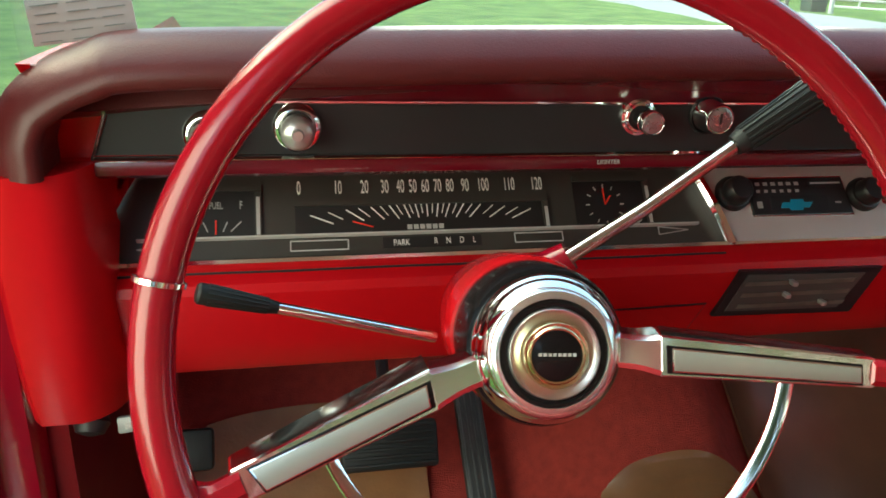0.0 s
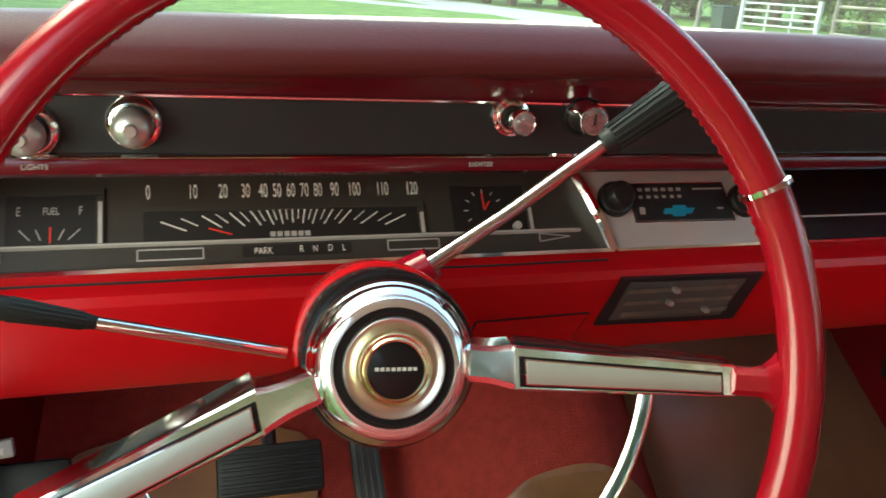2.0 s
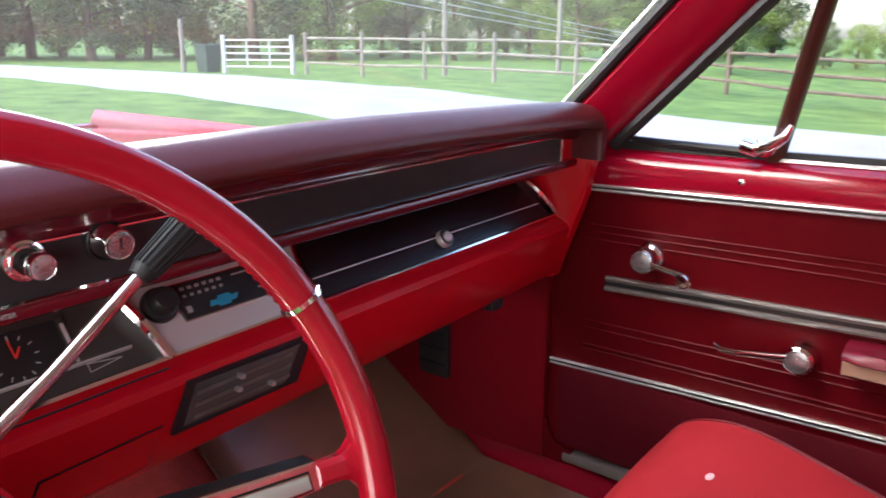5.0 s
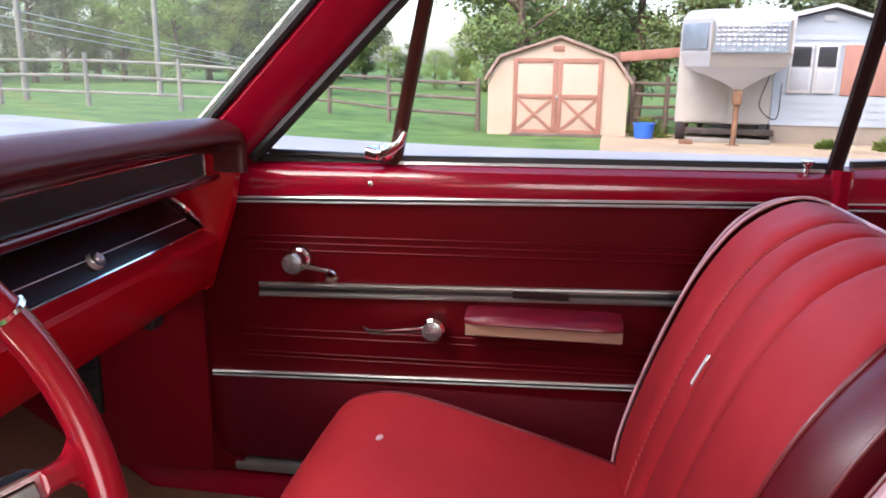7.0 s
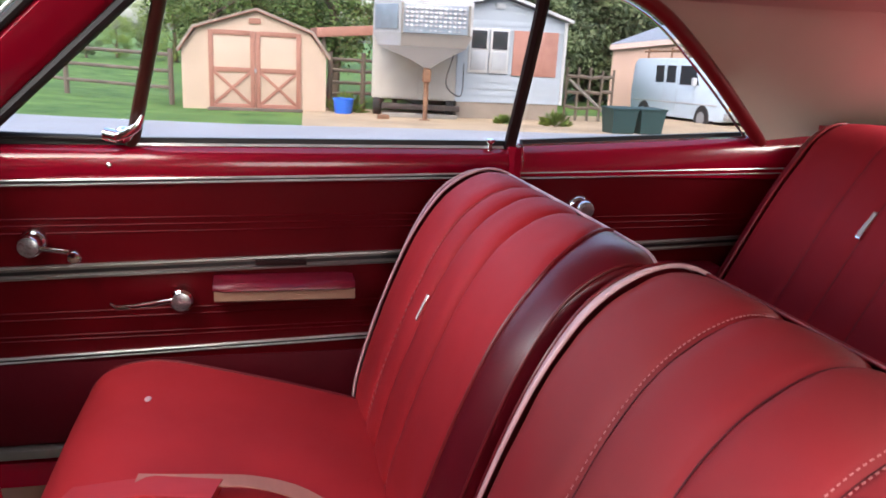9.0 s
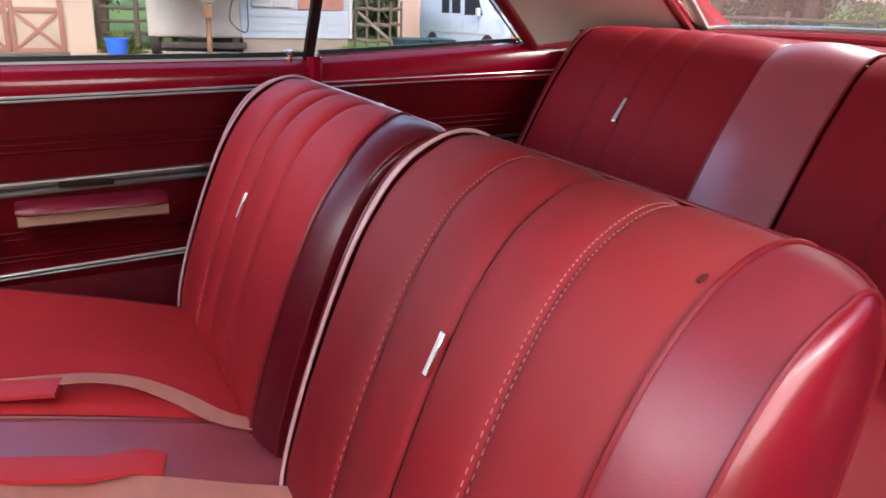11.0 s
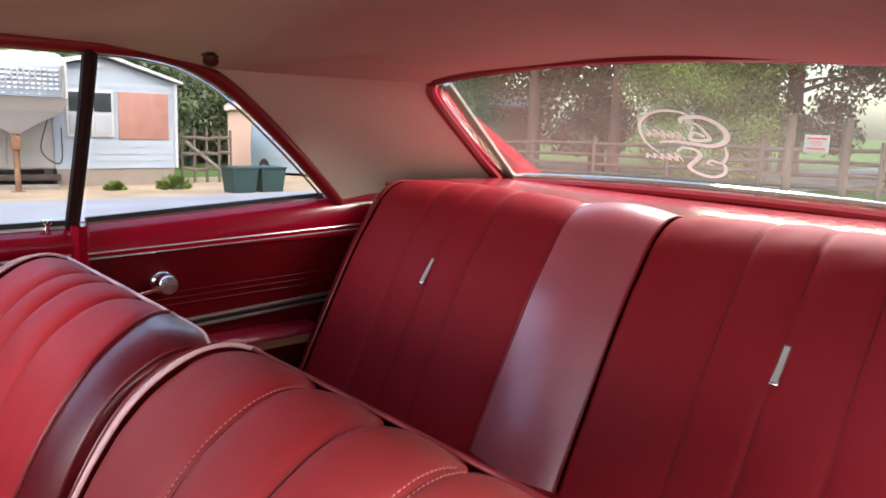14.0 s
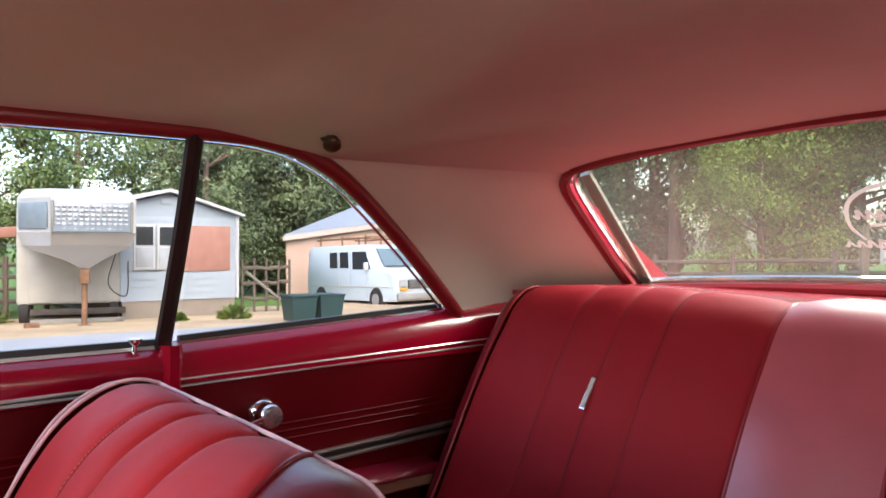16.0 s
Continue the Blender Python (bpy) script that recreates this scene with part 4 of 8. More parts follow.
def seat_back(seat, s, who):
    e0, w0, w1, e1, seams, xe = LAYOUT[who]
    bk = swell(LAYOUT[who])
    rows = []
    for f in lin(0, 1, 150):
        row = []
        for i in range(0, I_TOP):
            wi = inner_welt(who, i)
            x = wi + (w1 - wi) * f
            row.append(back_point(x, i, s, bk(x), pleat(x, (wi, w1) + seams, DEEP[who]) * min(1, 0.25 + i / 22) + rumple(s * x, i)))
        rows.append(row)
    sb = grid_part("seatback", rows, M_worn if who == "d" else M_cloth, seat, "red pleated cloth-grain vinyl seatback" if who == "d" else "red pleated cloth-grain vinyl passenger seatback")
    for a, b, nm in ((e0, w0, "inner"), (w1, e1, "outer")):
        edge = [(a, inner_welt(who, i)) if nm == "inner" else (a, b) for i in range(0, I_TOP)]
        cover = (M_band if who == "p" else M_sheen) if nm == "outer" else (M_bolster if who == "p" else M_pale_welt)
        note = "glossy vinyl bolster with a pale sheen in its colour" if nm == "outer" else ("smooth dark red vinyl bolster" if who == "p" else "broad faded pale pink edge")
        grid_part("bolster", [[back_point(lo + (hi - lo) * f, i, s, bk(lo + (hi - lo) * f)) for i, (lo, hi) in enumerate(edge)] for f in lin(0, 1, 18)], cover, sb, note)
    # boxed ends
    for x0, dx, k0 in ((e0, -0.006, bk(e0)), (e1, 0.012, bk(e1))):
        rows = []
        for i in range(0, 33):
            a, b = back_point(x0, i, s, k0), back_point(x0, 66 - i if i > 3 else 63, s, k0)
            puff = min(1, (a - b).length / 0.08)
            rows.append([a.lerp(b, t) + Vector((s * dx * puff * math.sin(math.pi * t) ** 0.6, 0, 0)) for t in lin(0, 1, 15)])
        grid_part("end_panel", rows, M_side, sb, "bright red vinyl end panel")
    grid_part("back_cover", [[back_point(x, i, s, bk(x)) for i in range(I_TOP - 1, 64)] for x in lin(e0, e1, 30)], M_panel, sb, "plain red vinyl rear cover")
    # pale colour: fading on the driver's welt, painted sky glint on the passenger's
    for x, m, r in ((w0, M_pale_welt if who == "d" else M_welt, 0.0026), (w1, M_welt if who == "d" else M_pale_welt, 0.0026), (e1, M_welt if who == "d" else M_pale_welt, 0.0024), (e0, M_welt, 0.0026)):
        bm = B()
        line = [inner_welt(who, i) if x == w0 else x for i in range(0, I_TOP + 2)]
        tube(bm, [back_point(xi, i, s, bk(xi), 0.0012) for i, xi in enumerate(line)], r, 8)
        part("welt", bm, m, sb, "pale pink welt, fading and edge glint in its colour" if m is M_pale_welt else "red welt piping")
    bm = B()
    tube(bm, [back_point(e1, i, s, bk(e1), 0.001) for i in range(I_TOP, 64)], 0.0028, 8)
    part("rear_welt", bm, M_welt, sb, "red welt piping")
    bm = B()
    tube(bm, [back_point(x, I_TOP - 1, s, bk(x), 0.001) for x in lin(e0, e1, 40)], 0.0024, 8)
    part("top_welt", bm, M_pale_welt if who == "p" else M_welt, sb, "welt along the top edge")
    # twin rows of stitches beside the outer channel, one beside the inner
    for xs_ in ((seams[2] - 0.005, seams[2] + 0.005), (seams[0] - 0.004,)):
        bm = B()
        for x in xs_:
            for i10 in range(30, 405, 5):
                i = i10 / 10
                a, f = int(i), i - int(i)
                d = pleat(x, (w0, w1) + seams, DEEP[who]) * min(1, 0.25 + i / 22)
                p = back_point(x, a, s, bk(x), d + 0.0010).lerp(back_point(x, a + 1, s, bk(x), d + 0.0010), f)
                q = back_point(x, a, s, bk(x), d + 0.0010).lerp(back_point(x, a + 1, s, bk(x), d + 0.0010), min(1, f + 0.26))
                tube(bm, [p, q], 0.00062, 5)
        part("stitching", bm, M_thread, sb, "pink thread stitches")
    # dark tubes along the channels stand in for the shade in the grooves
    for k, x in enumerate(seams):
        bm = B()
        tube(bm, [back_point(x, i, s, bk(x), pleat(x, seams, DEEP[who]) * min(1, 0.25 + i / 22) + 0.0002) for i in range(6, I_TOP)], 0.0014 if k == 1 or who == "p" else 0.0009, 5)
        part("seam", bm, M_groove_shade, sb, "sewn seam, its groove shade put in as a dark line")
    if who == "d":
        i1 = min(range(25, 43), key=lambda i: abs(FRONT_BACK[i].z - 0.951))
        c, up = back_point(0.516, i1, s, bk(0.516), 0.0006), back_point(0.516, i1 + 1, s, bk(0.516), 0.0006)
        bm = B()
        lathe(bm, [(0.0042, -0.001), (0.0036, 0.0004), (0.001, 0.0005)], axis_at(c, Vector((1, 0, 0)).cross(c - up)) @ Matrix.Diagonal((0.7, 1.2, 1, 1)), 9)
        part("stain", bm, M_stain, sb, "small dark stain")
    # emblem bar in the middle channel
    bm = B()
    i0 = min(range(40), key=lambda i: abs(FRONT_BACK[i].z - EMBLEM_Z[who]))
    a, b = back_point(xe, i0, s, bk(xe), 0.003), back_point(xe, i0 + 4, s, bk(xe), 0.003)
    b = a + (b - a).normalized() * 0.047
    u = (b - a).normalized()
    w = Vector((1, 0, 0))
    n = u.cross(w).normalized()
    w = u.cross(n) * -1
    M = Matrix((n.cross(u) * -1, u, n)).transposed().to_4x4()
    box(bm, (a + b) / 2, (0.0080, 0.047, 0.004), 0.001, M)
    e = part("emblem", bm, M_chrome, sb, "slim bright metal emblem bar")
    bm = B()
    box(bm, (a + b) / 2 + n * 0.0021, (0.0055, 0.043, 0.0008), 0, M)
    part("emblem_face", bm, M_white, e)
    return sb


CUSH = curve_pts([(0, -0.90, 0.44), (0, -0.85, 0.505), (0, -0.72, 0.553), (0, -0.58, 0.594), (0, -0.47, 0.622), (0, -0.405, 0.622), (0, -0.355, 0.600), (0, -0.330, 0.55), (0, -0.338, 0.46), (0, -0.38, 0.34)], 50)


def front_seat():
    seat = thing("front_bench_seat", (0, -0.65, 0.29), "red vinyl front bench seat with split seatbacks", "car seat")
    seat_back(seat, 1, "p")
    seat_back(seat, -1, "d")

    def top(x, i):
        p = CUSH[i]
        ax = abs(x)
        e = max(0, (ax - 0.57) / 0.075)
        swell = 0.012 * (1 - ((ax - 0.34) / 0.24) ** 2) if 0.10 < ax < 0.58 else 0
        dip = -0.012 * math.exp(-((x - 0.118) / 0.008) ** 2) - 0.012 * math.exp(-((x + 0.062) / 0.008) ** 2) - 0.008 * math.exp(-((ax - 0.575) / 0.008) ** 2)
        side = 0.15 * e * e + 0.02 * e
        wt = 1 if i < 34 else max(0, 1 - (i - 34) / 8)
        return Vector((x, p.y - 0.02 * e * e * (1 if i > 28 else 0), p.z + (swell + dip) * wt - side * (1 if i < 40 else 0.3)))

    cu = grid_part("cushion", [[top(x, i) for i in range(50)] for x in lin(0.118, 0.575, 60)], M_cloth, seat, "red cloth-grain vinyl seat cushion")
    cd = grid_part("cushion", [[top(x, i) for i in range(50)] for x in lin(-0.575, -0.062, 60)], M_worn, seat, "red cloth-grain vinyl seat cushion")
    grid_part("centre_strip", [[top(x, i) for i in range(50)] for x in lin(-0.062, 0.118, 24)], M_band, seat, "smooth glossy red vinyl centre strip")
    for s in (1, -1):
        grid_part("edge_roll", [[top(s * x, i) for i in range(50)] for x in lin(0.575, 0.668, 12)], M_side, cu if s > 0 else cd, "smooth red vinyl edge roll")
        for x in (0.118 if s > 0 else 0.062, 0.575):
            bm = B()
            tube(bm, [top(s * x, i) + Vector((0, 0, 0.004)) for i in range(3, 48)], 0.004, 8)
            part("welt", bm, M_welt, cu if s > 0 else cd)
    bm = B()
    box(bm, (0, -0.64, 0.365), (1.26, 0.50, 0.15), 0.03)
    part("seat_frame", bm, M_black, seat)
    # small worn spot on the passenger cushion
    bm = B()
    c = top(0.392, min(range(34), key=lambda j: abs(CUSH[j].y + 0.449)))
    lathe(bm, [(0.009, 0.0), (0.008, 0.0012), (0.001, 0.0014)], axis_at(c + Vector((0, 0, 0.0005)), (0, 0.1, 1)) @ Matrix.Diagonal((1, 0.6, 1, 1)), 12)
    part("worn_spot", bm, M_pale_welt, cu, "pale worn spot")

    def ribbon(pts, w, m, name, label, thick=0.0022):
        bm = B()
        P = curve_pts(pts, 24)
        rs = []
        for i, p in enumerate(P):
            d = (P[min(i + 1, 23)] - P[max(i - 1, 0)]).normalized()
            n = d.cross(Vector((0, 0, 1))).normalized()
            u = Vector((0, 0, thick))
            rs.append([p - n * w / 2, p + n * w / 2, p + n * w / 2 + u, p - n * w / 2 + u])
        rings(bm, rs)
        return solo(name, bm, m, P[0], label, "seat belt", "loose seat belts")

    def onc(x, y, up=0.007):
        i = min(range(34), key=lambda j: abs(CUSH[j].y - y))
        return top(x, i) + Vector((0, 0, up))

    ribbon([onc(0.158, -0.46, 0.010), onc(0.157, -0.51, 0.014), onc(0.168, -0.56, 0.018), onc(0.180, -0.61, 0.016), onc(0.178, -0.655, 0.012), onc(0.150, -0.719), onc(0.102, -0.780), onc(0.07, -0.85, 0.02)], 0.030, M_belt, "seat_belt", "faded peach webbing belt lying on the front cushion")
    ribbon([onc(-0.045, -0.36, 0.010), onc(-0.052, -0.47, 0.012), onc(-0.062, -0.567, 0.012), onc(-0.082, -0.644, 0.012), onc(-0.096, -0.722, 0.012), onc(-0.106, -0.790, 0.012), onc(-0.115, -0.86, 0.03)], 0.050, M_belt, "seat_belt", "faded peach webbing belt lying by the centre strip")
    M_coral = mat("coral_strap", (0.50, 0.030, 0.035), 0.5, var=0.08)
    for P, lab in (([onc(-0.030, -0.42, 0.010), onc(-0.037, -0.50, 0.011), onc(-0.042, -0.60, 0.013), onc(-0.036, -0.648, 0.020), onc(-0.036, -0.662, 0.013)], "bright red folded strap end on the centre strip"), ([onc(0.140, -0.39, 0.008), onc(0.144, -0.48, 0.010), onc(0.148, -0.560, 0.016), onc(0.148, -0.572, 0.010)], "bright red strap end beside the passenger cushion welt")):
        bm = B()
        rs = []
        for p in P:
            rs.append([p + Vector((-0.021, 0.006, 0)), p + Vector((0.021, -0.006, 0)), p + Vector((0.021, -0.006, 0.006)), p + Vector((0.0, 0, 0.008)), p + Vector((-0.021, 0.006, 0.006))])
        rings(bm, rs)
        solo("belt_strap_end", bm, M_coral, P[0], lab, "seat belt", "loose seat belts")


front_seat()

REAR_BACK = curve_pts([(0, -1.45, 0.47), (0, -1.52, 0.56), (0, -1.60, 0.72), (0, -1.692, 0.90), (0, -1.745, 0.985), (0, -1.785, 1.040), (0, -1.83, 1.066), (0, -1.875, 1.062), (0, -1.895, 1.04)], 44)
SEAMS_R = (0.262, 0.354, 0.452)


def rear_seat():
    seat = thing("rear_bench_seat", (0, -1.6, 0.3), "red vinyl rear bench seat with a glossy centre band", "car seat")

    def pt(x, i, dent=0.0):
        p = REAR_BACK[i]
        d = (REAR_BACK[min(i + 1, 43)] - REAR_BACK[max(i - 1, 0)]).normalized()
        n = Vector((0, d.z, -d.y))
        xx = abs(x - 0.008)
        e = max(0, (xx - 0.640) / 0.075)
        off = -0.11 * (1 - math.sqrt(max(0, 1 - min(1, e) ** 2)))
        bulge = 0.012 * (1 - min(1, abs((xx - 0.366) / 0.274)) ** 2) if 0.092 < xx < 0.640 else (0.012 * (1 - (xx / 0.092) ** 2) if xx < 0.092 else 0)
        q = p + n * (off + bulge + dent)
        return Vector((x, q.y, q.z - 0.035 * min(1, e) ** 3))

    def pl(x):
        xx = abs(x - 0.008)
        return pleat(xx, SEAMS_R, 0.0032) + pleat(xx, (0.092, 0.640), 0.006)

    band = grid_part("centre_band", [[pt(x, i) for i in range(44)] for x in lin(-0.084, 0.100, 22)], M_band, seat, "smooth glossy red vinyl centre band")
    for s in (1, -1):
        c = 0.008
        sb = grid_part("backrest", [[pt(c + s * x, i, pl(c + s * x) + rumple(s * x, i)) for i in range(44)] for x in lin(0.092, 0.640, 130)], M_rear_shaded, seat, "red pleated cloth-grain vinyl backrest")
        grid_part("corner_roll", [[pt(c + s * x, i) for i in range(44)] for x in lin(0.640, 0.714, 16)], M_bolster, sb, "smooth red vinyl corner roll")
        for x in (0.092, 0.640):
            bm = B()
            tube(bm, [pt(c + s * x, i, -0.001) for i in range(44)], 0.0032, 8)
            part("welt", bm, M_dark_rail, sb)
        # same dark lines for the groove shade of the rear pleats
        for x in SEAMS_R:
            bm = B()
            tube(bm, [pt(c + s * x, i, pl(c + s * x) + 0.0002) for i in range(4, 38)], 0.0009, 5)
            part("seam", bm, M_groove_shade, sb, "sewn seam, its groove shade put in as a dark line")
        ex = 0.364 if s > 0 else -0.354
        a, b = pt(ex, 20, 0.002), pt(ex, 23, 0.002)
        u = (b - a).normalized()
        n = Vector((1, 0, 0)).cross(u)
        M = Matrix((Vector((1, 0, 0)), u, n)).transposed().to_4x4()
        bm = B()
        box(bm, Vector((ex, -1.699, 0.905)) + Vector((0, 0.012, 0.007)), (0.012, 0.058, 0.005), 0.001, M)
        e = part("emblem", bm, M_chrome, sb, "slim bright metal emblem bar")
        bm = B()
        box(bm, Vector((ex, -1.699, 0.905)) + Vector((0, 0.0142, 0.0087)), (0.008, 0.052, 0.001), 0, M)
        part("emblem_face", bm, M_grey_print, e)
    bm = B()

    def cu(u, v):
        x = 0.69 * u
        y = -1.12 - 0.48 * v
        z = 0.50 - 0.03 * v + 0.02 * (1 - abs(u) ** 6) - 0.10 * (1 - min(1, v * 8)) ** 2 + 0.006 * math.sin(abs(x) * 20)
        return (x, y, z)

    shell(bm, cu, lin(-1, 1, 50), lin(0, 1, 24), 0.16)
    part("cushion", bm, M_rear_shaded, seat, "red cloth-grain vinyl rear cushion")


rear_seat()

# ---- dashboard ----
FA, FB = Vector((0, -0.005, 0.930)), Vector((0, -0.060, 0.858))
FN = Vector((0, -0.795, 0.607))


def face(x, v, o=0.0):
    p = FA.lerp(FB, v) + FN * o
    return Vector((x, p.y, p.z))


F_UP = (FA - FB).normalized()


def face_m(x, v, o=0.0):
    return Matrix.Translation(face(x, v, o)) @ Matrix((Vector((1, 0, 0)), F_UP, FN)).transposed().to_4x4()


def fbox(bm, x0, x1, v0, v1, o0, o1, skew=0.0):
    """A block on the sloping instrument face; skew moves its lower edge sideways."""
    c = [(x0, v0), (x1, v0), (x1 + skew, v1), (x0 + skew, v1)]
    rings(bm, [[face(x, v, o0) for x, v in c], [face(x, v, o1) for x, v in c]])


def fline(bm, x0, v0, x1, v1, w=0.0007, o=0.0008):
    a, b = face(x0, v0, o), face(x1, v1, o)
    d = (b - a).normalized()
    n = d.cross(FN) * w / 2
    rings(bm, [[a - n, a + n, b + n, b - n], [p + FN * 0.0004 for p in (a - n, a + n, b + n, b - n)]])


def frame_lines(bm, x0, x1, v0, v1, w=0.0009, o=0.0008):
    for a in ((x0, v0, x1, v0), (x1, v0, x1, v1), (x1, v1, x0, v1), (x0, v1, x0, v0)):
        fline(bm, *a, w, o)


def dashboard():
    d = thing("dashboard", (0, 0.05, 0.74), "red dashboard with a maroon padded top and ribbon speedometer", "dashboard")
    # padded hood: nose swept round a flat U
    half = [(0.719, 0.962), (0.719, 1.003), (0.713, 1.030), (0.696, 1.049), (0.66, 1.0575), (0.60, 1.062), (0.45, 1.067), (0.2, 1.0735), (0.0, 1.075)]
    near = [(0.728, 0.960), (0.726, 0.990), (0.713, 1.020), (0.690, 1.039), (0.660, 1.053), (0.617, 1.063), (0.45, 1.068), (0.2, 1.0735), (0.0, 1.075)]
    U = curve_pts([(-x, 0, z) for x, z in near] + [(x, 0, z) for x, z in half[::-1][1:]], 81)
    sec = [(-0.022, 0.02), (-0.006, -0.06), (-0.001, -0.105), (-0.003, -0.122), (-0.010, -0.134), (-0.020, -0.144), (-0.030, -0.149), (-0.036, -0.149), (-0.0405, -0.145), (-0.041, -0.135), (-0.040, -0.095), (-0.040, 0.02)]
    bm = B()
    rs = []
    for i, p in enumerate(U):
        t = (U[min(i + 1, 80)] - U[max(i - 1, 0)]).normalized()
        n = Vector((-t.z, 0, t.x))
        rs.append([p + n * o + Vector((0, y, 0)) for o, y in sec])
    rings(bm, rs)
    pad = part("padded_hood", bm, M_pad, d, "maroon padded vinyl hood", angle=60)
    bm = B()
    shell(bm, lambda u, v: ((0.70 - 0.02 * v) * u, -0.095 + (0.12 + 0.20 * (1 - u * u)) * v, 1.056 - 0.030 * u * u - 0.060 * v), lin(-1, 1, 31), lin(0, 1, 10), 0.03)
    part("top_pad", bm, M_pad, d, "maroon padded top", angle=60)
    # red ends
    for s in (1, -1):
        bm = B()
        pr = [(-0.128, 1.03), (-0.124, 0.96), (-0.112, 0.90), (-0.094, 0.845), (-0.07, 0.78), (-0.058, 0.742), (0.08, 0.742), (0.08, 1.03)]
        xi, xo = 0.688, 0.728
        if s < 0:
            pr = [(-0.143, 0.961), (-0.141, 0.93), (-0.137, 0.88), (-0.131, 0.82), (-0.124, 0.77), (-0.112, 0.735), (-0.07, 0.730), (0.08, 0.742), (0.08, 0.961)]
            xi, xo = 0.674, 0.736
        turn = ((xi, 0.012), (xi + 0.008, 0.0), (xo - 0.008, 0.0), (xo, 0.01)) if s > 0 else ((xi - 0.012, 0.050), (xi - 0.010, 0.034), (xi - 0.003, 0.018), (xi + 0.008, 0.006), (xi + 0.022, 0.0), (xo - 0.008, 0.0), (xo, 0.01))
        rings(bm, [[Vector((s * x, y + dy, z)) for y, z in pr] for x, dy in turn])
        part("end_cheek", bm, M_dash, d, "glossy red painted cheek")
    # painted fascia between the fittings: one folded sheet
    fold = [(-0.122, 1.038), (-0.112, 1.030), (-0.100, 1.018), (-0.094, 1.010), (-0.092, 1.004), (-0.092, 0.963), (-0.096, 0.961), (-0.098, 0.956), (-0.097, 0.950), (-0.090, 0.946), (-0.03, 0.940), (-0.004, 0.935), (0.0, 0.93), (-0.055, 0.858), (-0.063, 0.8555), (-0.076, 0.852), (-0.084, 0.846), (-0.087, 0.838), (-0.084, 0.82), (-0.076, 0.785), (-0.066, 0.756), (-0.058, 0.748), (-0.04, 0.745)]
    bm = B()
    rs = [[Vector((x, y, z)) for y, z in fold] + [Vector((x, 0.03, 0.745)), Vector((x, 0.03, 1.038))] for x in lin(-0.70, 0.70, 15)]
    rings(bm, rs)
    part("fascia", bm, M_dash, d, "glossy red painted steel fascia", angle=30)
    bm = B()
    tube(bm, [(x, -0.0738 + 0.0004 * math.sin(40 * x), 0.8531) for x in lin(-0.69, -0.09, 30)], 0.0012, 6)
    part("panel_joint", bm, M_seal, d, "dark joint line under the instruments")
    # dark overlays on the fascia lips: the pad's shade put into the colour
    for nm, sec in (("upper_shade_band", ((-0.123, 1.0372), (-0.1130, 1.0292), (-0.1010, 1.0172), (-0.0950, 1.0092), (-0.0932, 1.0062), (-0.0930, 1.0070), (-0.0940, 1.0105), (-0.1000, 1.0180), (-0.1120, 1.0300), (-0.122, 1.038))), ("lower_shade_band", ((-0.0930, 0.9600), (-0.0970, 0.9600), (-0.0990, 0.9560), (-0.0980, 0.9495), (-0.0902, 0.9452), (-0.0895, 0.9470), (-0.0930, 0.9500)))):
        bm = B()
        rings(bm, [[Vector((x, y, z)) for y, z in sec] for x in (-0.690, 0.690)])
        part(nm, bm, M_lip_shade, d, "glossy red lip darkened for the shade under the pad")
    # black strip with its bright edging
    bm = B()
    pts = [(-0.662, 0.965), (-0.648, 1.000), (-0.640, 1.0055), (0.628, 1.0015), (0.634, 0.998), (0.634, 0.960)]
    prism(bm, [(x, z) for x, z in pts], lambda a, b, t: Vector((a, t, b)), -0.0945, -0.088)
    st = part("black_strip", bm, M_strip, d, "satin black dash strip")
    bm = B()
    tube(bm, [(-0.664, -0.096, 0.962), (-0.650, -0.096, 1.001), (-0.640, -0.096, 1.0075), (0.0, -0.096, 1.006), (0.630, -0.096, 1.0035), (0.636, -0.096, 0.999), (0.637, -0.096, 0.96)], 0.0016, 6)
    part("top_edging", bm, M_chrome, st)
    bm = B()
    rings(bm, [[Vector((x, y, z)) for y, z in ((-0.092, 0.9598), (-0.0985, 0.9602), (-0.100, 0.9620), (-0.0985, 0.9638), (-0.092, 0.9642))] for x in (-0.664, 0.637)])
    part("bottom_edging", bm, M_chrome, st, "bright ribbed edging")
    bm = B()
    rings(bm, [[Vector((x, y, z)) for y, z in ((-0.050, 0.9475), (-0.053, 0.9485), (-0.053, 0.9515), (-0.048, 0.953))] for x in (0.11, 0.634)])
    part("glovebox_edging", bm, M_chrome, st, "bright line over the glovebox")
    bm = B()
    rings(bm, [[Vector((x, y, z)) for y, z in ((-0.030, 0.9438), (-0.033, 0.9445), (-0.033, 0.947), (-0.028, 0.949))] for x in (0.11, 0.634)])
    part("glovebox_edging", bm, M_chrome, st, "bright line over the glovebox")
    # pull knobs
    for x, z, rb, rk, hk, nm in ((-0.576, 0.981, 0.0200, 0.0130, 0.034, "light_switch_knob"), (-0.507, 0.987, 0.0200, 0.0132, 0.032, "wiper_knob")):
        bm = B()
        M = axis_at((x, -0.094, z), (0, -1, 0))
        lathe(bm, [(rb, 0), (rb, 0.004), (rb - 0.002, 0.007), (rb - 0.005, 0.008), (rb - 0.006, 0.004), (0.012, 0.003)], M, 30)
        k = part(nm, bm, M_chrome, d, "chrome pull knob")
        bm = B()
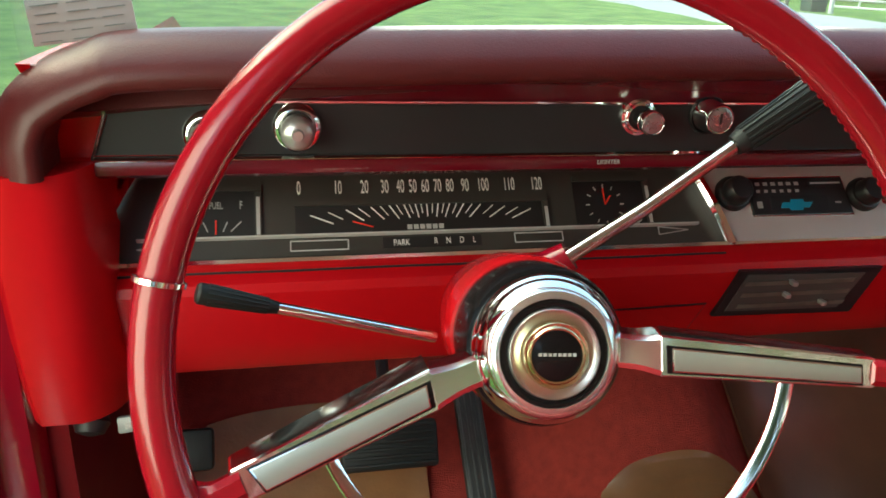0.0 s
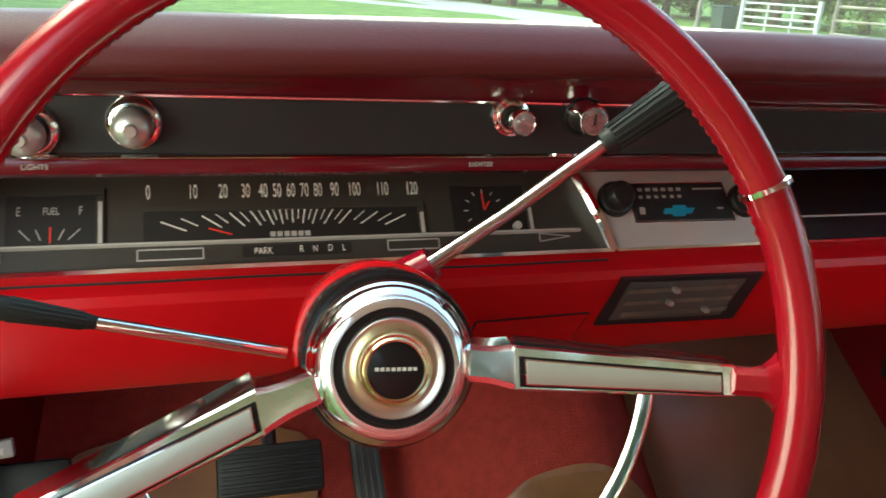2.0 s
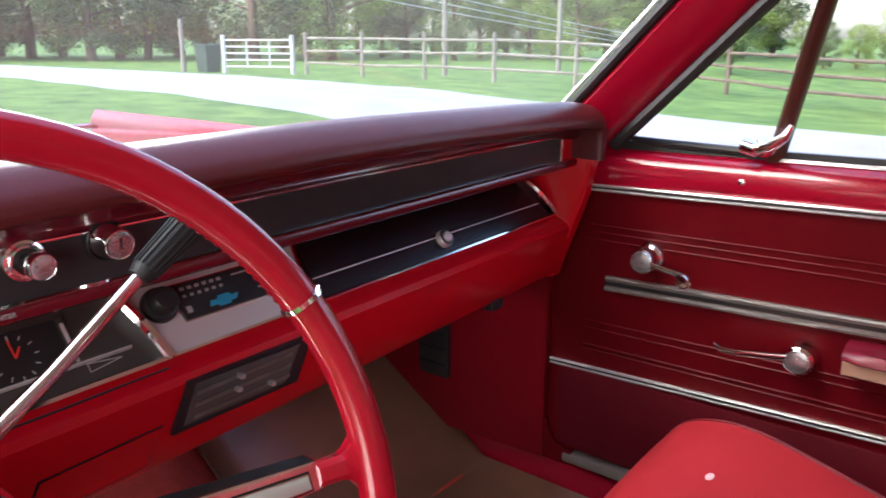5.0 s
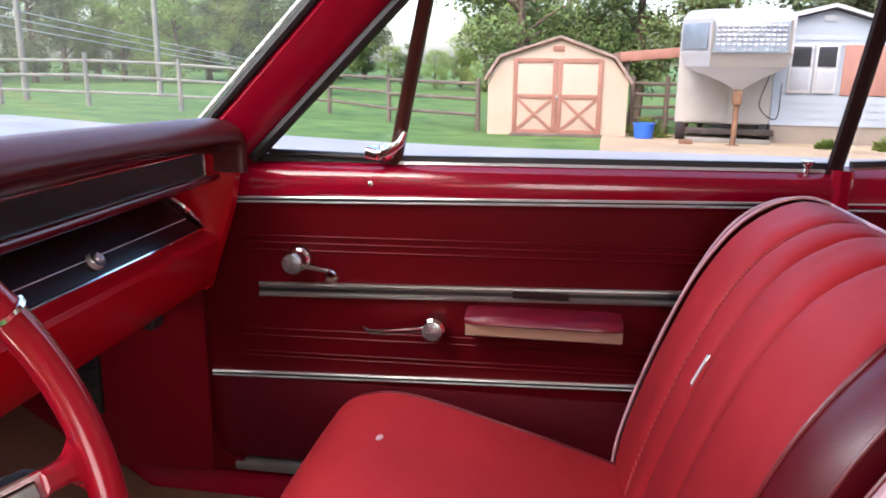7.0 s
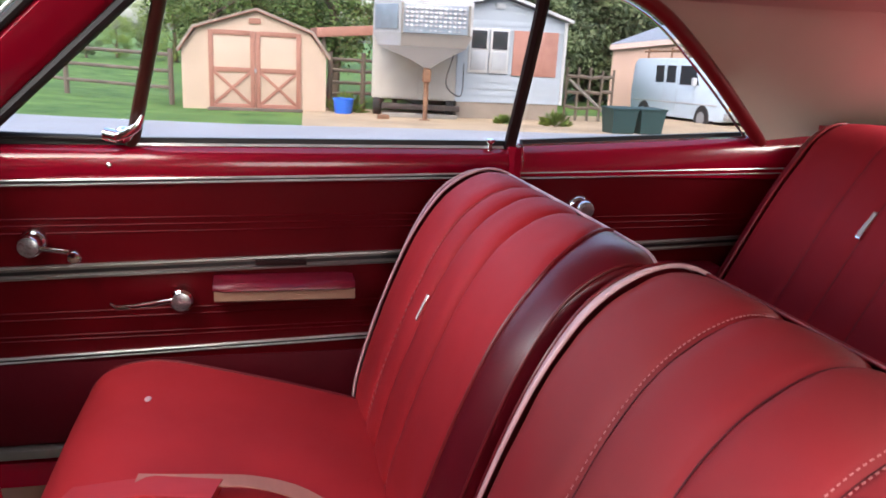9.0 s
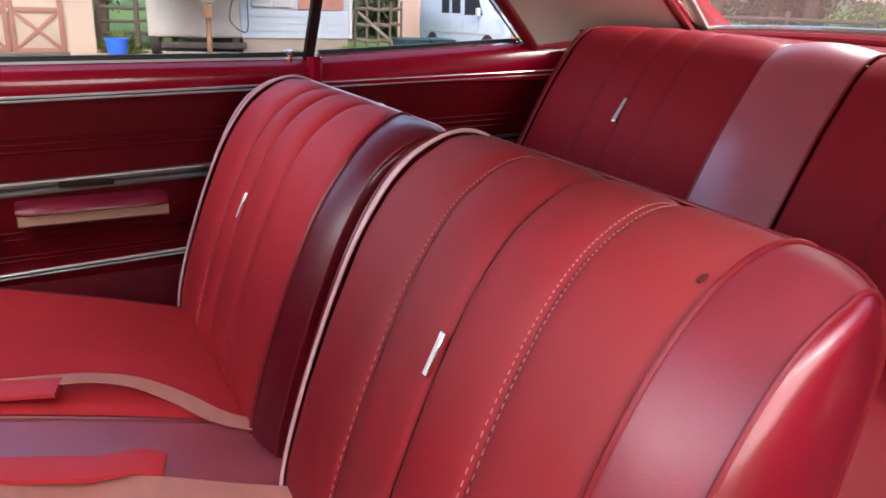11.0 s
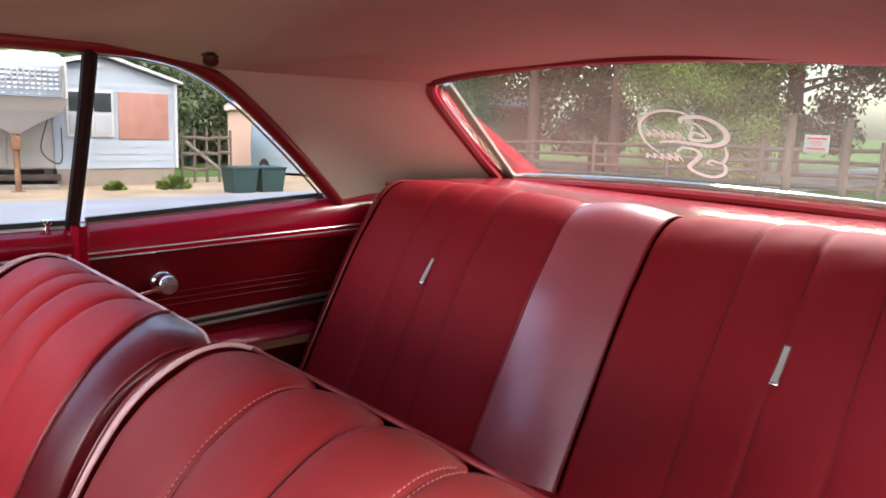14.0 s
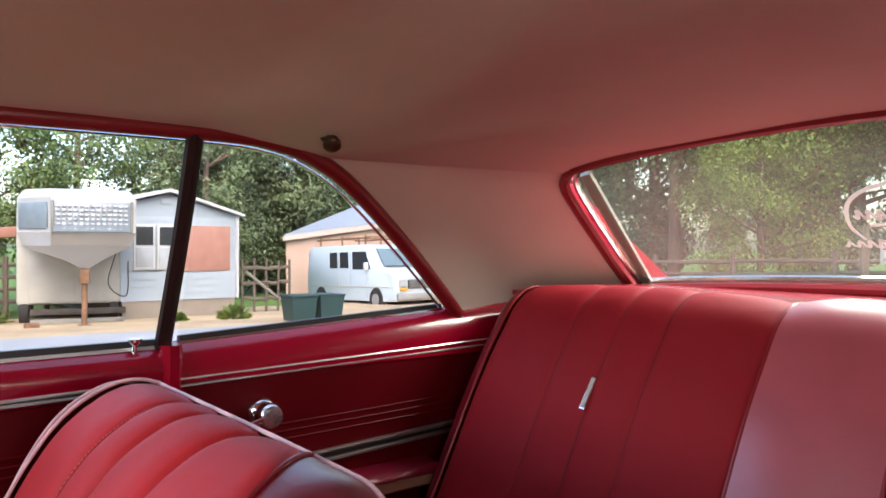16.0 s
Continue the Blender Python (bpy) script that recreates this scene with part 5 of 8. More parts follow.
        lathe(bm, [(0.0095, 0), (0.0095, 0.010), (rk - 0.002, 0.012), (rk, 0.016), (rk, hk - 0.004), (rk - 0.003, hk), (0.005, hk + 0.0015), (0.004, hk + 0.005), (0.001, hk + 0.005)], M, 30)
        part("grip", bm, M_brushed, k)
        bm = B()
        lathe(bm, [(0.016, 0.0), (0.016, 0.0035), (0.010, 0.0035)], M, 24)
        part("recess", bm, M_black, k)
    bm = B()
    M = axis_at((-0.2150, -0.094, 0.995), (0, -1, 0))
    lathe(bm, [(0.0172, 0), (0.0172, 0.003), (0.0160, 0.006), (0.0138, 0.0068), (0.0128, 0.0055), (0.0126, 0.0085), (0.0108, 0.009), (0.0100, 0.003)], M, 30)
    k = part("lighter", bm, M_chrome, d, "chrome cigar lighter")
    bm = B()
    lathe(bm, [(0.0098, 0.0), (0.0098, 0.006), (0.0062, 0.007), (0.0062, 0.026)], M, 24)
    part("collar", bm, M_black, k)
    bm = B()
    lathe(bm, [(0.0062, 0.018), (0.0085, 0.021), (0.0102, 0.024), (0.0106, 0.033), (0.0100, 0.0345), (0.0088, 0.0342), (0.001, 0.0336)], M, 30)
    part("grip", bm, M_chrome, k)
    bm = B()
    lathe(bm, [(0.0090, 0.0340), (0.0088, 0.0347), (0.0050, 0.0349), (0.001, 0.0350)], M, 30)
    part("spun_face", bm, M_spun, k, "spun metal face")
    bm = B()
    M = axis_at((-0.1475, -0.094, 0.996), (0, -1, 0))
    lathe(bm, [(0.0160, 0), (0.0160, 0.003), (0.0140, 0.006), (0.0132, 0.018), (0.0132, 0.0225), (0.0122, 0.0242), (0.0112, 0.0240), (0.0108, 0.0232), (0.001, 0.0232)], M, 30)
    k = part("ignition_lock", bm, M_chrome, d, "chrome ignition lock")
    bm = B()
    lathe(bm, [(0.0176, 0), (0.0176, 0.0022), (0.0164, 0.0036), (0.0158, 0.0022)], M, 30)
    part("bezel_ring", bm, M_black, k)
    bm = B()
    lathe(bm, [(0.0110, 0.0230), (0.0110, 0.0238), (0.0098, 0.0243), (0.0060, 0.0244), (0.001, 0.0244)], M, 30)
    part("lock_face", bm, M_spun, k, "spun metal lock face")
    bm = B()
    box(bm, M @ Vector((0, 0.001, 0.0246)), (0.0020, 0.0012, 0.0095), 0.0003)
    part("keyway", bm, M_black, k)
    for txt, x in (("LIGHTS", -0.575), ("LIGHTER", -0.238)):
        words("lettering", txt, Matrix.Translation((x, -0.0994, 0.9550)) @ Matrix.Rotation(radians(90), 4, "X"), 0.0055, M_grey_print, d, "small printed label")
    # instrument face
    ic = thing_part("instrument_cluster", d)
    bm = B()
    plate = [(-0.647, 0.06), (-0.114, 0.06), (-0.082, 1.0), (-0.688, 1.0)]
    rings(bm, [[face(x, v, oo) for x, v in plate] for oo in (-0.004, 0.003)])
    part("face_plate", bm, M_gauge, ic, "dark grey instrument face")
    bm = B()
    rings(bm, [[face(x, v, o) for v, o in ((0.0, 0.0), (0.0, 0.008), (0.05, 0.010), (0.075, 0.007), (0.075, 0.0))] for x in (-0.64, -0.118)])
    part("top_bezel", bm, M_brushed, ic, "brushed metal upper bezel")
    bm = B()
    rings(bm, [[face(x, v, o) for v, o in ((0.985, 0.0), (0.985, 0.006), (1.01, 0.010), (1.05, 0.010), (1.06, 0.0))] for x in (-0.690, -0.082)])
    part("lower_bezel", bm, M_chrome, ic, "bright lower bezel")
    # slanted bright brackets
    for xa, xb, w in ((-0.645, -0.686, 0.012), (-0.117, -0.083, 0.012)):
        bm = B()
        rs = []
        for t in lin(-0.02, 1.03, 7):
            x = xa + (xb - xa) * t
            o = 0.012 + 0.006 * math.sin(math.pi * t)
            rs.append([face(x - w / 2, t, -0.002), face(x - w / 2, t, o * 0.8), face(x - w * 0.2, t, o), face(x + w * 0.3, t, o), face(x + w / 2, t, o * 0.7), face(x + w / 2, t, -0.002)])
        rings(bm, rs)
        part("bracket", bm, M_chrome, ic, "curved chrome bracket")
    # sunk windows: fuel, speedometer, clock
    for x0, x1, v0, v1 in ((-0.614, -0.541, 0.25, 0.75), (-0.511, -0.268, 0.43, 0.75), (-0.240, -0.160, 0.22, 0.75)):
        bm = B()
        fbox(bm, x0, x1, v0, v1, 0.0032, 0.0038)
        w = part("gauge_window", bm, M_gauge_deep, ic, "sunk black gauge window")
        bm = B()
        t = 0.006
        fbox(bm, x1 - t, x1, v0 + 0.04, v1, 0.0036, 0.0062, 0.0)
        fbox(bm, x0, x1, v0 - 0.03, v0 + 0.03, 0.0036, 0.0060)
        part("hood_lip", bm, M_gauge, w)
        bm = B()
        fbox(bm, x1 - t * 0.75, x1 - t * 0.2, v0 + 0.10, v1, 0.0062, 0.0067)
        part("edge_light", bm, M_grey_print, w)
    bm = B()
    rings(bm, [[face(x, v, o) for v, o in ((0.755, 0.003), (0.758, 0.007), (0.775, 0.007), (0.79, 0.0035))] for x in (-0.648, -0.112)])
    part("ledge", bm, M_grey_print, ic, "pale line under the gauges")
    o = 0.0042
    # speed scale
    XS = [-0.507, -0.471, -0.446, -0.427, -0.412, -0.400, -0.388, -0.376, -0.364, -0.349, -0.331, -0.305, -0.277]
    for i, x in enumerate(XS):
        words("numeral", str(i * 10), face_m(x, 0.265, o), 0.0185, M_white, ic, "", narrow=0.42)
    xc = -0.388
    marks = [x for i in range(12) for x in (XS[i], (XS[i] + XS[i + 1]) / 2)] + [XS[12]]
    for i, x in enumerate(marks):
        k = abs(x - xc) / 0.12
        xa, va = xc + (x - xc) * 0.92, 0.46 + 0.10 * k * k
        dx, dv = (xc + (x - xc) * 0.25 - xa), (0.92 - va) * 0.0906
        ln = (0.0125 + 0.010 * k) * (0.72 if i % 2 else 1.0) / math.hypot(dx, dv)
        bm = B()
        fline(bm, xa, va, xa + dx * ln, va + dv / 0.0906 * ln, 0.0008 if i % 2 else 0.0011, o + 0.0003)
        part("speed_tick", bm, M_white, ic, "" if i else "white speed mark")
    bm = B()
    fline(bm, -0.459, 0.635, -0.440, 0.70, 0.0013, o + 0.0006)
    part("speed_needle", bm, M_needle, ic, "red speed needle")
    bm = B()
    for i in range(6):
        fbox(bm, -0.408 + i * 0.006, -0.4035 + i * 0.006, 0.685, 0.735, o, o + 0.0008)
    part("odometer_drums", bm, M_grey_print, ic, "small odometer drums")
    # fuel gauge
    words("lettering", "FUEL", face_m(-0.581, 0.43, o), 0.0092, M_grey_print, ic, narrow=0.62)
    words("lettering", "E", face_m(-0.605, 0.43, o), 0.011, M_grey_print, ic, narrow=0.6)
    words("lettering", "F", face_m(-0.559, 0.43, o), 0.011, M_grey_print, ic, narrow=0.6)
    bm = B()
    for x, dx in ((-0.604, 0.008), (-0.592, 0.004), (-0.571, -0.004), (-0.559, -0.009)):
        fline(bm, x, 0.60, x + dx, 0.70, 0.001, o)
    part("fuel_ticks", bm, M_grey_print, ic)
    bm = B()
    fline(bm, -0.581, 0.58, -0.581, 0.73, 0.0014, o + 0.0005)
    part("fuel_needle", bm, M_needle, ic, "red fuel needle")
    # clock
    bm = B()
    for a in range(12):
        q = math.radians(a * 30)
        fline(bm, -0.2085 + 0.016 * math.sin(q), 0.52 - 0.19 * math.cos(q), -0.2085 + 0.020 * math.sin(q), 0.52 - 0.235 * math.cos(q), 0.0012, o)
    part("clock_marks", bm, M_grey_print, ic)
    bm = B()
    fline(bm, -0.2085, 0.52, -0.209, 0.33, 0.0013, o + 0.0006)
    fline(bm, -0.2085, 0.52, -0.202, 0.42, 0.0016, o + 0.0006)
    part("clock_pointer", bm, M_needle, ic, "red clock pointer")
    bm = B()
    lathe(bm, [(0.004, 0), (0.004, 0.006), (0.001, 0.006)], face_m(-0.178, 0.71, 0.003), 14)
    part("clock_setter", bm, M_grey_print, ic)
    # lower band
    bm = B()
    frame_lines(bm, -0.516, -0.464, 0.825, 0.925, 0.0012, o)
    part("warning_window", bm, M_grey_print, ic, "outlined warning light window")
    bm = B()
    frame_lines(bm, -0.305, -0.257, 0.815, 0.915, 0.0012, o)
    part("warning_window", bm, M_grey_print, ic, "outlined warning light window")
    for x0, x1, vc in ((-0.648, -0.617, 0.86), (-0.124, -0.156, 0.84)):
        bm = B()
        fline(bm, x0, vc, x1, vc - 0.045, 0.001, o)
        fline(bm, x1, vc - 0.045, x1, vc + 0.045, 0.001, o)
        fline(bm, x1, vc + 0.045, x0, vc, 0.001, o)
        part("warning_arrow", bm, M_grey_print, ic, "outlined turn arrow")
    bm = B()
    fbox(bm, -0.432, -0.338, 0.81, 0.93, 0.003, 0.0036)
    part("gear_window", bm, M_gauge_deep, ic, "black gear indicator window")
    words("lettering", "PARK", face_m(-0.4145, 0.875, 0.0038), 0.0085, M_white, ic, narrow=0.75)
    for ch, x in (("R", -0.382), ("N", -0.370), ("D", -0.357), ("L", -0.345)):
        words("lettering", ch, face_m(x, 0.868, 0.0038), 0.0085, M_white, ic, narrow=0.7)
    # radio
    r = thing_part("radio", d)
    bm = B()
    c = [(-0.105, 0.0), (0.106, 0.0), (0.118, 0.02), (0.104, 1.03), (-0.074, 1.03)]
    rings(bm, [[face(x, v, oo) for x, v in c] for oo in (-0.003, 0.007)])
    part("surround", bm, M_silver, r, "satin silver radio surround")
    bm = B()
    rings(bm, [[face(x, v, oo) for x, v in ((-0.055, 0.26), (0.0595, 0.26), (0.066, 0.74), (-0.052, 0.73))] for oo in (0.006, 0.0085)])
    part("bezel", bm, M_chrome, r, "thin bright bezel")
    bm = B()
    rings(bm, [[face(x, v, oo) for x, v in ((-0.053, 0.28), (0.0575, 0.28), (0.0635, 0.72), (-0.050, 0.71))] for oo in (0.008, 0.0105)])
    part("receiver", bm, M_black, r, "black radio front")
    marks = [(-0.046, -0.040, 0.56, 0.64), (0.020, 0.055, 0.34, 0.36), (0.045, 0.052, 0.58, 0.60)]
    for i in range(6):
        x = -0.044 + i * 0.009
        marks += [(x, x + 0.005, 0.33, 0.37), (x, x + 0.004, 0.42, 0.455)]
    for x0, x1, v0, v1 in marks:
        bm = B()
        fbox(bm, x0, x1, v0, v1, 0.0105, 0.0109)
        part("button_mark", bm, M_grey_print, r)
    bm = B()
    fbox(bm, 0.014, 0.057, 0.31, 0.40, 0.0105, 0.0107)
    fbox(bm, -0.030, 0.036, 0.50, 0.69, 0.0105, 0.0107)
    part("display", bm, M_gauge_deep, r)
    bm = B()
    P = [(-0.017, 0.58), (-0.008, 0.58), (-0.007, 0.545), (0.007, 0.545), (0.008, 0.58), (0.018, 0.58), (0.013, 0.645), (0.006, 0.645), (0.005, 0.675), (-0.009, 0.675), (-0.010, 0.645), (-0.020, 0.645)]
    rings(bm, [[face(x, v, oo) for x, v in P] for oo in (0.0106, 0.0113)])
    part("blue_badge", bm, M_blue, r, "plain blue badge shape")
    for x, v in ((-0.0705, 0.45), (0.081, 0.50)):
        bm = B()
        M = face_m(x, v, 0.006)
        lathe(bm, [(0.0185, 0), (0.0185, 0.006), (0.0165, 0.009), (0.0145, 0.0095), (0.0135, 0.020), (0.011, 0.0225), (0.001, 0.0225)], M, 26)
        part("knob", bm, M_black, r, "black radio knob")
    # glovebox door
    g = thing_part("glovebox_door", d)
    bm = B()
    rings(bm, [[face(x, v, oo) for x, v in ((0.128, 0.0), (0.628, 0.0), (0.672, 1.0), (0.122, 1.0))] for oo in (-0.003, 0.004)])
    part("door_panel", bm, M_gloss_black, g, "gloss black glovebox door")
    bm = B()
    fline(bm, 0.125, 0.70, 0.652, 0.70, 0.0018, 0.0042)
    part("bright_line", bm, M_bright, g, "thin bright metal line")
    bm = B()
    rings(bm, [[face(x, v, oo) for v, oo in ((0.985, 0.0), (0.985, 0.005), (1.01, 0.008), (1.04, 0.008), (1.05, 0.0))] for x in (-0.078, 0.68)])
    part("bright_line", bm, M_chrome, g, "bright metal lower edge")
    bm = B()
    lathe(bm, [(0.0135, 0), (0.0135, 0.005), (0.011, 0.009), (0.008, 0.0095), (0.0078, 0.012), (0.0065, 0.0135), (0.001, 0.0135)], face_m(0.376, 0.765, 0.004), 24)
    k = part("lock_button", bm, M_bright, g, "chrome lock button")
    bm = B()
    lathe(bm, [(0.0125, 0.0088), (0.0122, 0.0096), (0.0088, 0.0102), (0.0085, 0.0095)], face_m(0.376, 0.765, 0.004), 24)
    part("dark_ring", bm, M_black, k)
    bm = B()
    rs = []
    for t in lin(-0.02, 1.03, 8):
        x = 0.632 + 0.052 * t
        oo = 0.010 + 0.008 * math.sin(math.pi * t)
        rs.append([face(x - 0.006, t, -0.002), face(x - 0.006, t, oo * 0.8), face(x - 0.002, t, oo), face(x + 0.003, t, oo), face(x + 0.007, t, oo * 0.6), face(x + 0.007, t, -0.002)])
    rings(bm, rs)
    part("bracket", bm, M_chrome, g, "curved chrome bracket")
    # heater panel, sunk in the lower fascia
    h = thing_part("heater_control", d)

    def low(x, z, o=0.0):
        y = -0.0845 + (0.82 - z) * 0.27 if z < 0.835 else -0.086
        return Vector((x, y - o, z))

    C = [(-0.081, 0.840), (0.080, 0.838), (0.063, 0.783), (-0.098, 0.787)]
    bm = B()
    rings(bm, [[low(x, z, oo) for x, z in C] for oo in (-0.004, 0.0062)])
    part("frame", bm, M_black, h, "black heater control frame")
    bm = B()
    rings(bm, [[low(x, z, oo) for x, z in [(-0.073, 0.836), (0.058, 0.834), (0.044, 0.790), (-0.086, 0.793)]] for oo in (0.0055, 0.0068)])
    part("scale_plate", bm, mat("grey_scale", (0.10, 0.10, 0.095), 0.4, metal=0.3), h, "dark grey scale plate")
    M_slot = mat("olive_grey_scale", (0.17, 0.165, 0.14), 0.4, metal=0.4, var=0.25, vscale=40)
    for zz in (0.829, 0.815, 0.801):
        bm = B()
        rings(bm, [[low(x, z, oo) for x, z in ((-0.074, zz), (0.049, zz - 0.001), (0.048, zz - 0.006), (-0.075, zz - 0.005))] for oo in (0.0066, 0.0074)])
        part("lever_slot", bm, M_slot, h, "dull lever scale")
    for x, z in ((-0.024, 0.827), (-0.026, 0.812), (0.020, 0.800)):
        bm = B()
        box(bm, low(x, z, 0.010), (0.006, 0.010, 0.005), 0.0015)
        part("lever", bm, M_brushed, h, "small bright lever")
    # ashtray lid in its dark joint
    bm = B()
    rings(bm, [[low(x, z, oo) for x, z in ((-0.224, 0.7998), (-0.1055, 0.8018), (-0.1205, 0.7602), (-0.2385, 0.7582))] for oo in (-0.003, 0.0010)])
    part("ashtray_joint", bm, M_seal, d)
    bm = B()
    rings(bm, [[low(x, z, oo) for x, z in ((-0.222, 0.798), (-0.108, 0.800), (-0.122, 0.762), (-0.236, 0.760))] for oo in (-0.003, 0.0022)])
    part("ashtray_lid", bm, M_dash, d, "red painted ashtray lid")
    # release handle below the fascia, bonnet pull knob
    bm = B()
    M = Matrix.Rotation(radians(-6), 4, "Y") @ Matrix.Rotation(radians(-20), 4, "X")
    box(bm, (-0.669, 0.0, 0.661), (0.056, 0.010, 0.017), 0.002, M)
    k = part("brake_release_handle", bm, mat("grey_handle", (0.32, 0.33, 0.33), 0.45, metal=0.3), d, "grey brake release handle")
    words("lettering", "BRAKE RELEASE", Matrix.Translation((-0.669, -0.0055, 0.661)) @ M @ Matrix.Rotation(radians(90), 4, "X"), 0.0078, M_white, k, narrow=0.75)
    bm = B()
    tube(bm, [(-0.667, 0.0, 0.669), (-0.665, 0.005, 0.69), (-0.665, 0.01, 0.745)], [0.008, 0.003, 0.003], 10)
    part("pull_rod", bm, M_chrome, k)
    bm = B()
    lathe(bm, [(0.003, -0.05), (0.003, 0), (0.012, 0.004), (0.016, 0.012), (0.012, 0.022), (0.001, 0.025)], axis_at((-0.692, -0.088, 0.735), (-0.1, -0.6, -0.7)), 20)
    part("vent_pull_knob", bm, M_black, d, "dark round pull knob")
    # latch under the passenger end
    bm = B()
    box(bm, (0.505, -0.056, 0.744), (0.034, 0.018, 0.018), 0.004)
    part("under_dash_bracket", bm, M_black, d)


def thing_part(name, parent):
    """A group part whose pieces are its children: a small mesh base keeps it a mesh."""
    bm = B()
    box(bm, (0.0, 0.01, 0.90), (0.02, 0.01, 0.01))
    return part(name, bm, M_black, parent)


dashboard()

# ---- steering column and wheel ----
HUB = Vector((-0.3659, -0.3422, 0.9052))
WN = Vector((-0.124, -0.931, 0.3434)).normalized()
WM = axis_at(HUB, WN)


def W(x, y, z):
    return WM @ Vector((x, y, z))


def column():
    c = thing("steering_column", HUB - WN * 0.3, "red steering column with chrome stalks", "steering column")
    bm = B()
    lathe(bm, [(0.030, -0.66), (0.032, -0.34), (0.042, -0.29), (0.052, -0.24), (0.0560, -0.18), (0.0560, -0.098), (0.0545, -0.090), (0.047, -0.088)], WM, 40)
    part("jacket", bm, M_dash, c, "glossy red column jacket")
    bm = B()
    lathe(bm, [(0.045, -0.092), (0.0525, -0.089), (0.0510, -0.036), (0.0490, -0.031), (0.043, -0.030)], WM, 48)
    part("collar", bm, M_gloss_black, c, "black knurled collar")
    bm = B()
    for j in range(26):
        for k in range(2):
            q = 2 * math.pi * j / 26
            bmesh.ops.create_icosphere(bm, subdivisions=1, radius=0.0013, matrix=Matrix.Translation(W(0.0512 * math.cos(q), 0.0512 * math.sin(q), -0.056 - 0.012 * k)))
    part("knurling", bm, M_gauge, c)
    # turn signal stalk
    r0, t0 = Vector((-0.410, -0.205, 0.848)), Vector((-0.577, -0.233, 0.9065))
    bm = B()
    tube(bm, [r0, r0.lerp(t0, 0.72)], [0.0042, 0.0042], 12)
    a = part("turn_signal_stalk", bm, M_chrome, c, "chrome turn signal stalk")
    bm = B()
    gp = [r0.lerp(t0, t) for t in (0.69, 0.72, 0.95, 0.99, 1.0)]
    tube(bm, gp, [0.0042, 0.005, 0.0072, 0.0074, 0.0058], 18)
    g = part("grip", bm, M_rubber, a, "black ribbed grip")
    u = (t0 - r0).normalized()
    bm = B()
    for j in range(14):
        q = 2 * math.pi * j / 14
        e1 = u.orthogonal().normalized()
        e2 = u.cross(e1)
        dd = e1 * math.cos(q) + e2 * math.sin(q)
        tube(bm, [r0.lerp(t0, 0.73) + dd * 0.0050, r0.lerp(t0, 0.96) + dd * 0.0071], 0.0008, 5)
    part("ribs", bm, M_rubber, g)
    # gear lever
    r1, t1 = Vector((-0.310, -0.200, 0.906)), Vector((-0.118, -0.203, 1.040))
    m1 = r1.lerp(t1, 0.665)
    bm = B()
    tube(bm, [Vector((-0.345, -0.19, 0.878)), r1.lerp(t1, 0.02)], [0.020, 0.012], 14)
    part("lever_boss", bm, M_paint, c, "red lever boss")
    bm = B()
    tube(bm, [r1, r1.lerp(t1, 0.3) + Vector((0, -0.004, 0)), m1], [0.0062, 0.0055, 0.0055], 12)
    a = part("gear_lever", bm, M_lever, c, "worn chrome gear lever")
    bm = B()
    tube(bm, [r1.lerp(t1, t) for t in (0.655, 0.68, 0.95, 0.99, 1.0)], [0.008, 0.0098, 0.0125, 0.012, 0.008], 20)
    g = part("grip", bm, M_rubber, a, "black ribbed grip")
    u = (t1 - r1).normalized()
    bm = B()
    e1 = u.orthogonal().normalized()
    e2 = u.cross(e1)
    for j in range(16):
        q = 2 * math.pi * j / 16
        dd = e1 * math.cos(q) + e2 * math.sin(q)
        tube(bm, [r1.lerp(t1, 0.69) + dd * 0.0100, r1.lerp(t1, 0.96) + dd * 0.0125], 0.0012, 5)
    part("ribs", bm, M_rubber, g)


RIM_R, RIM_H = 0.225, 0.0135


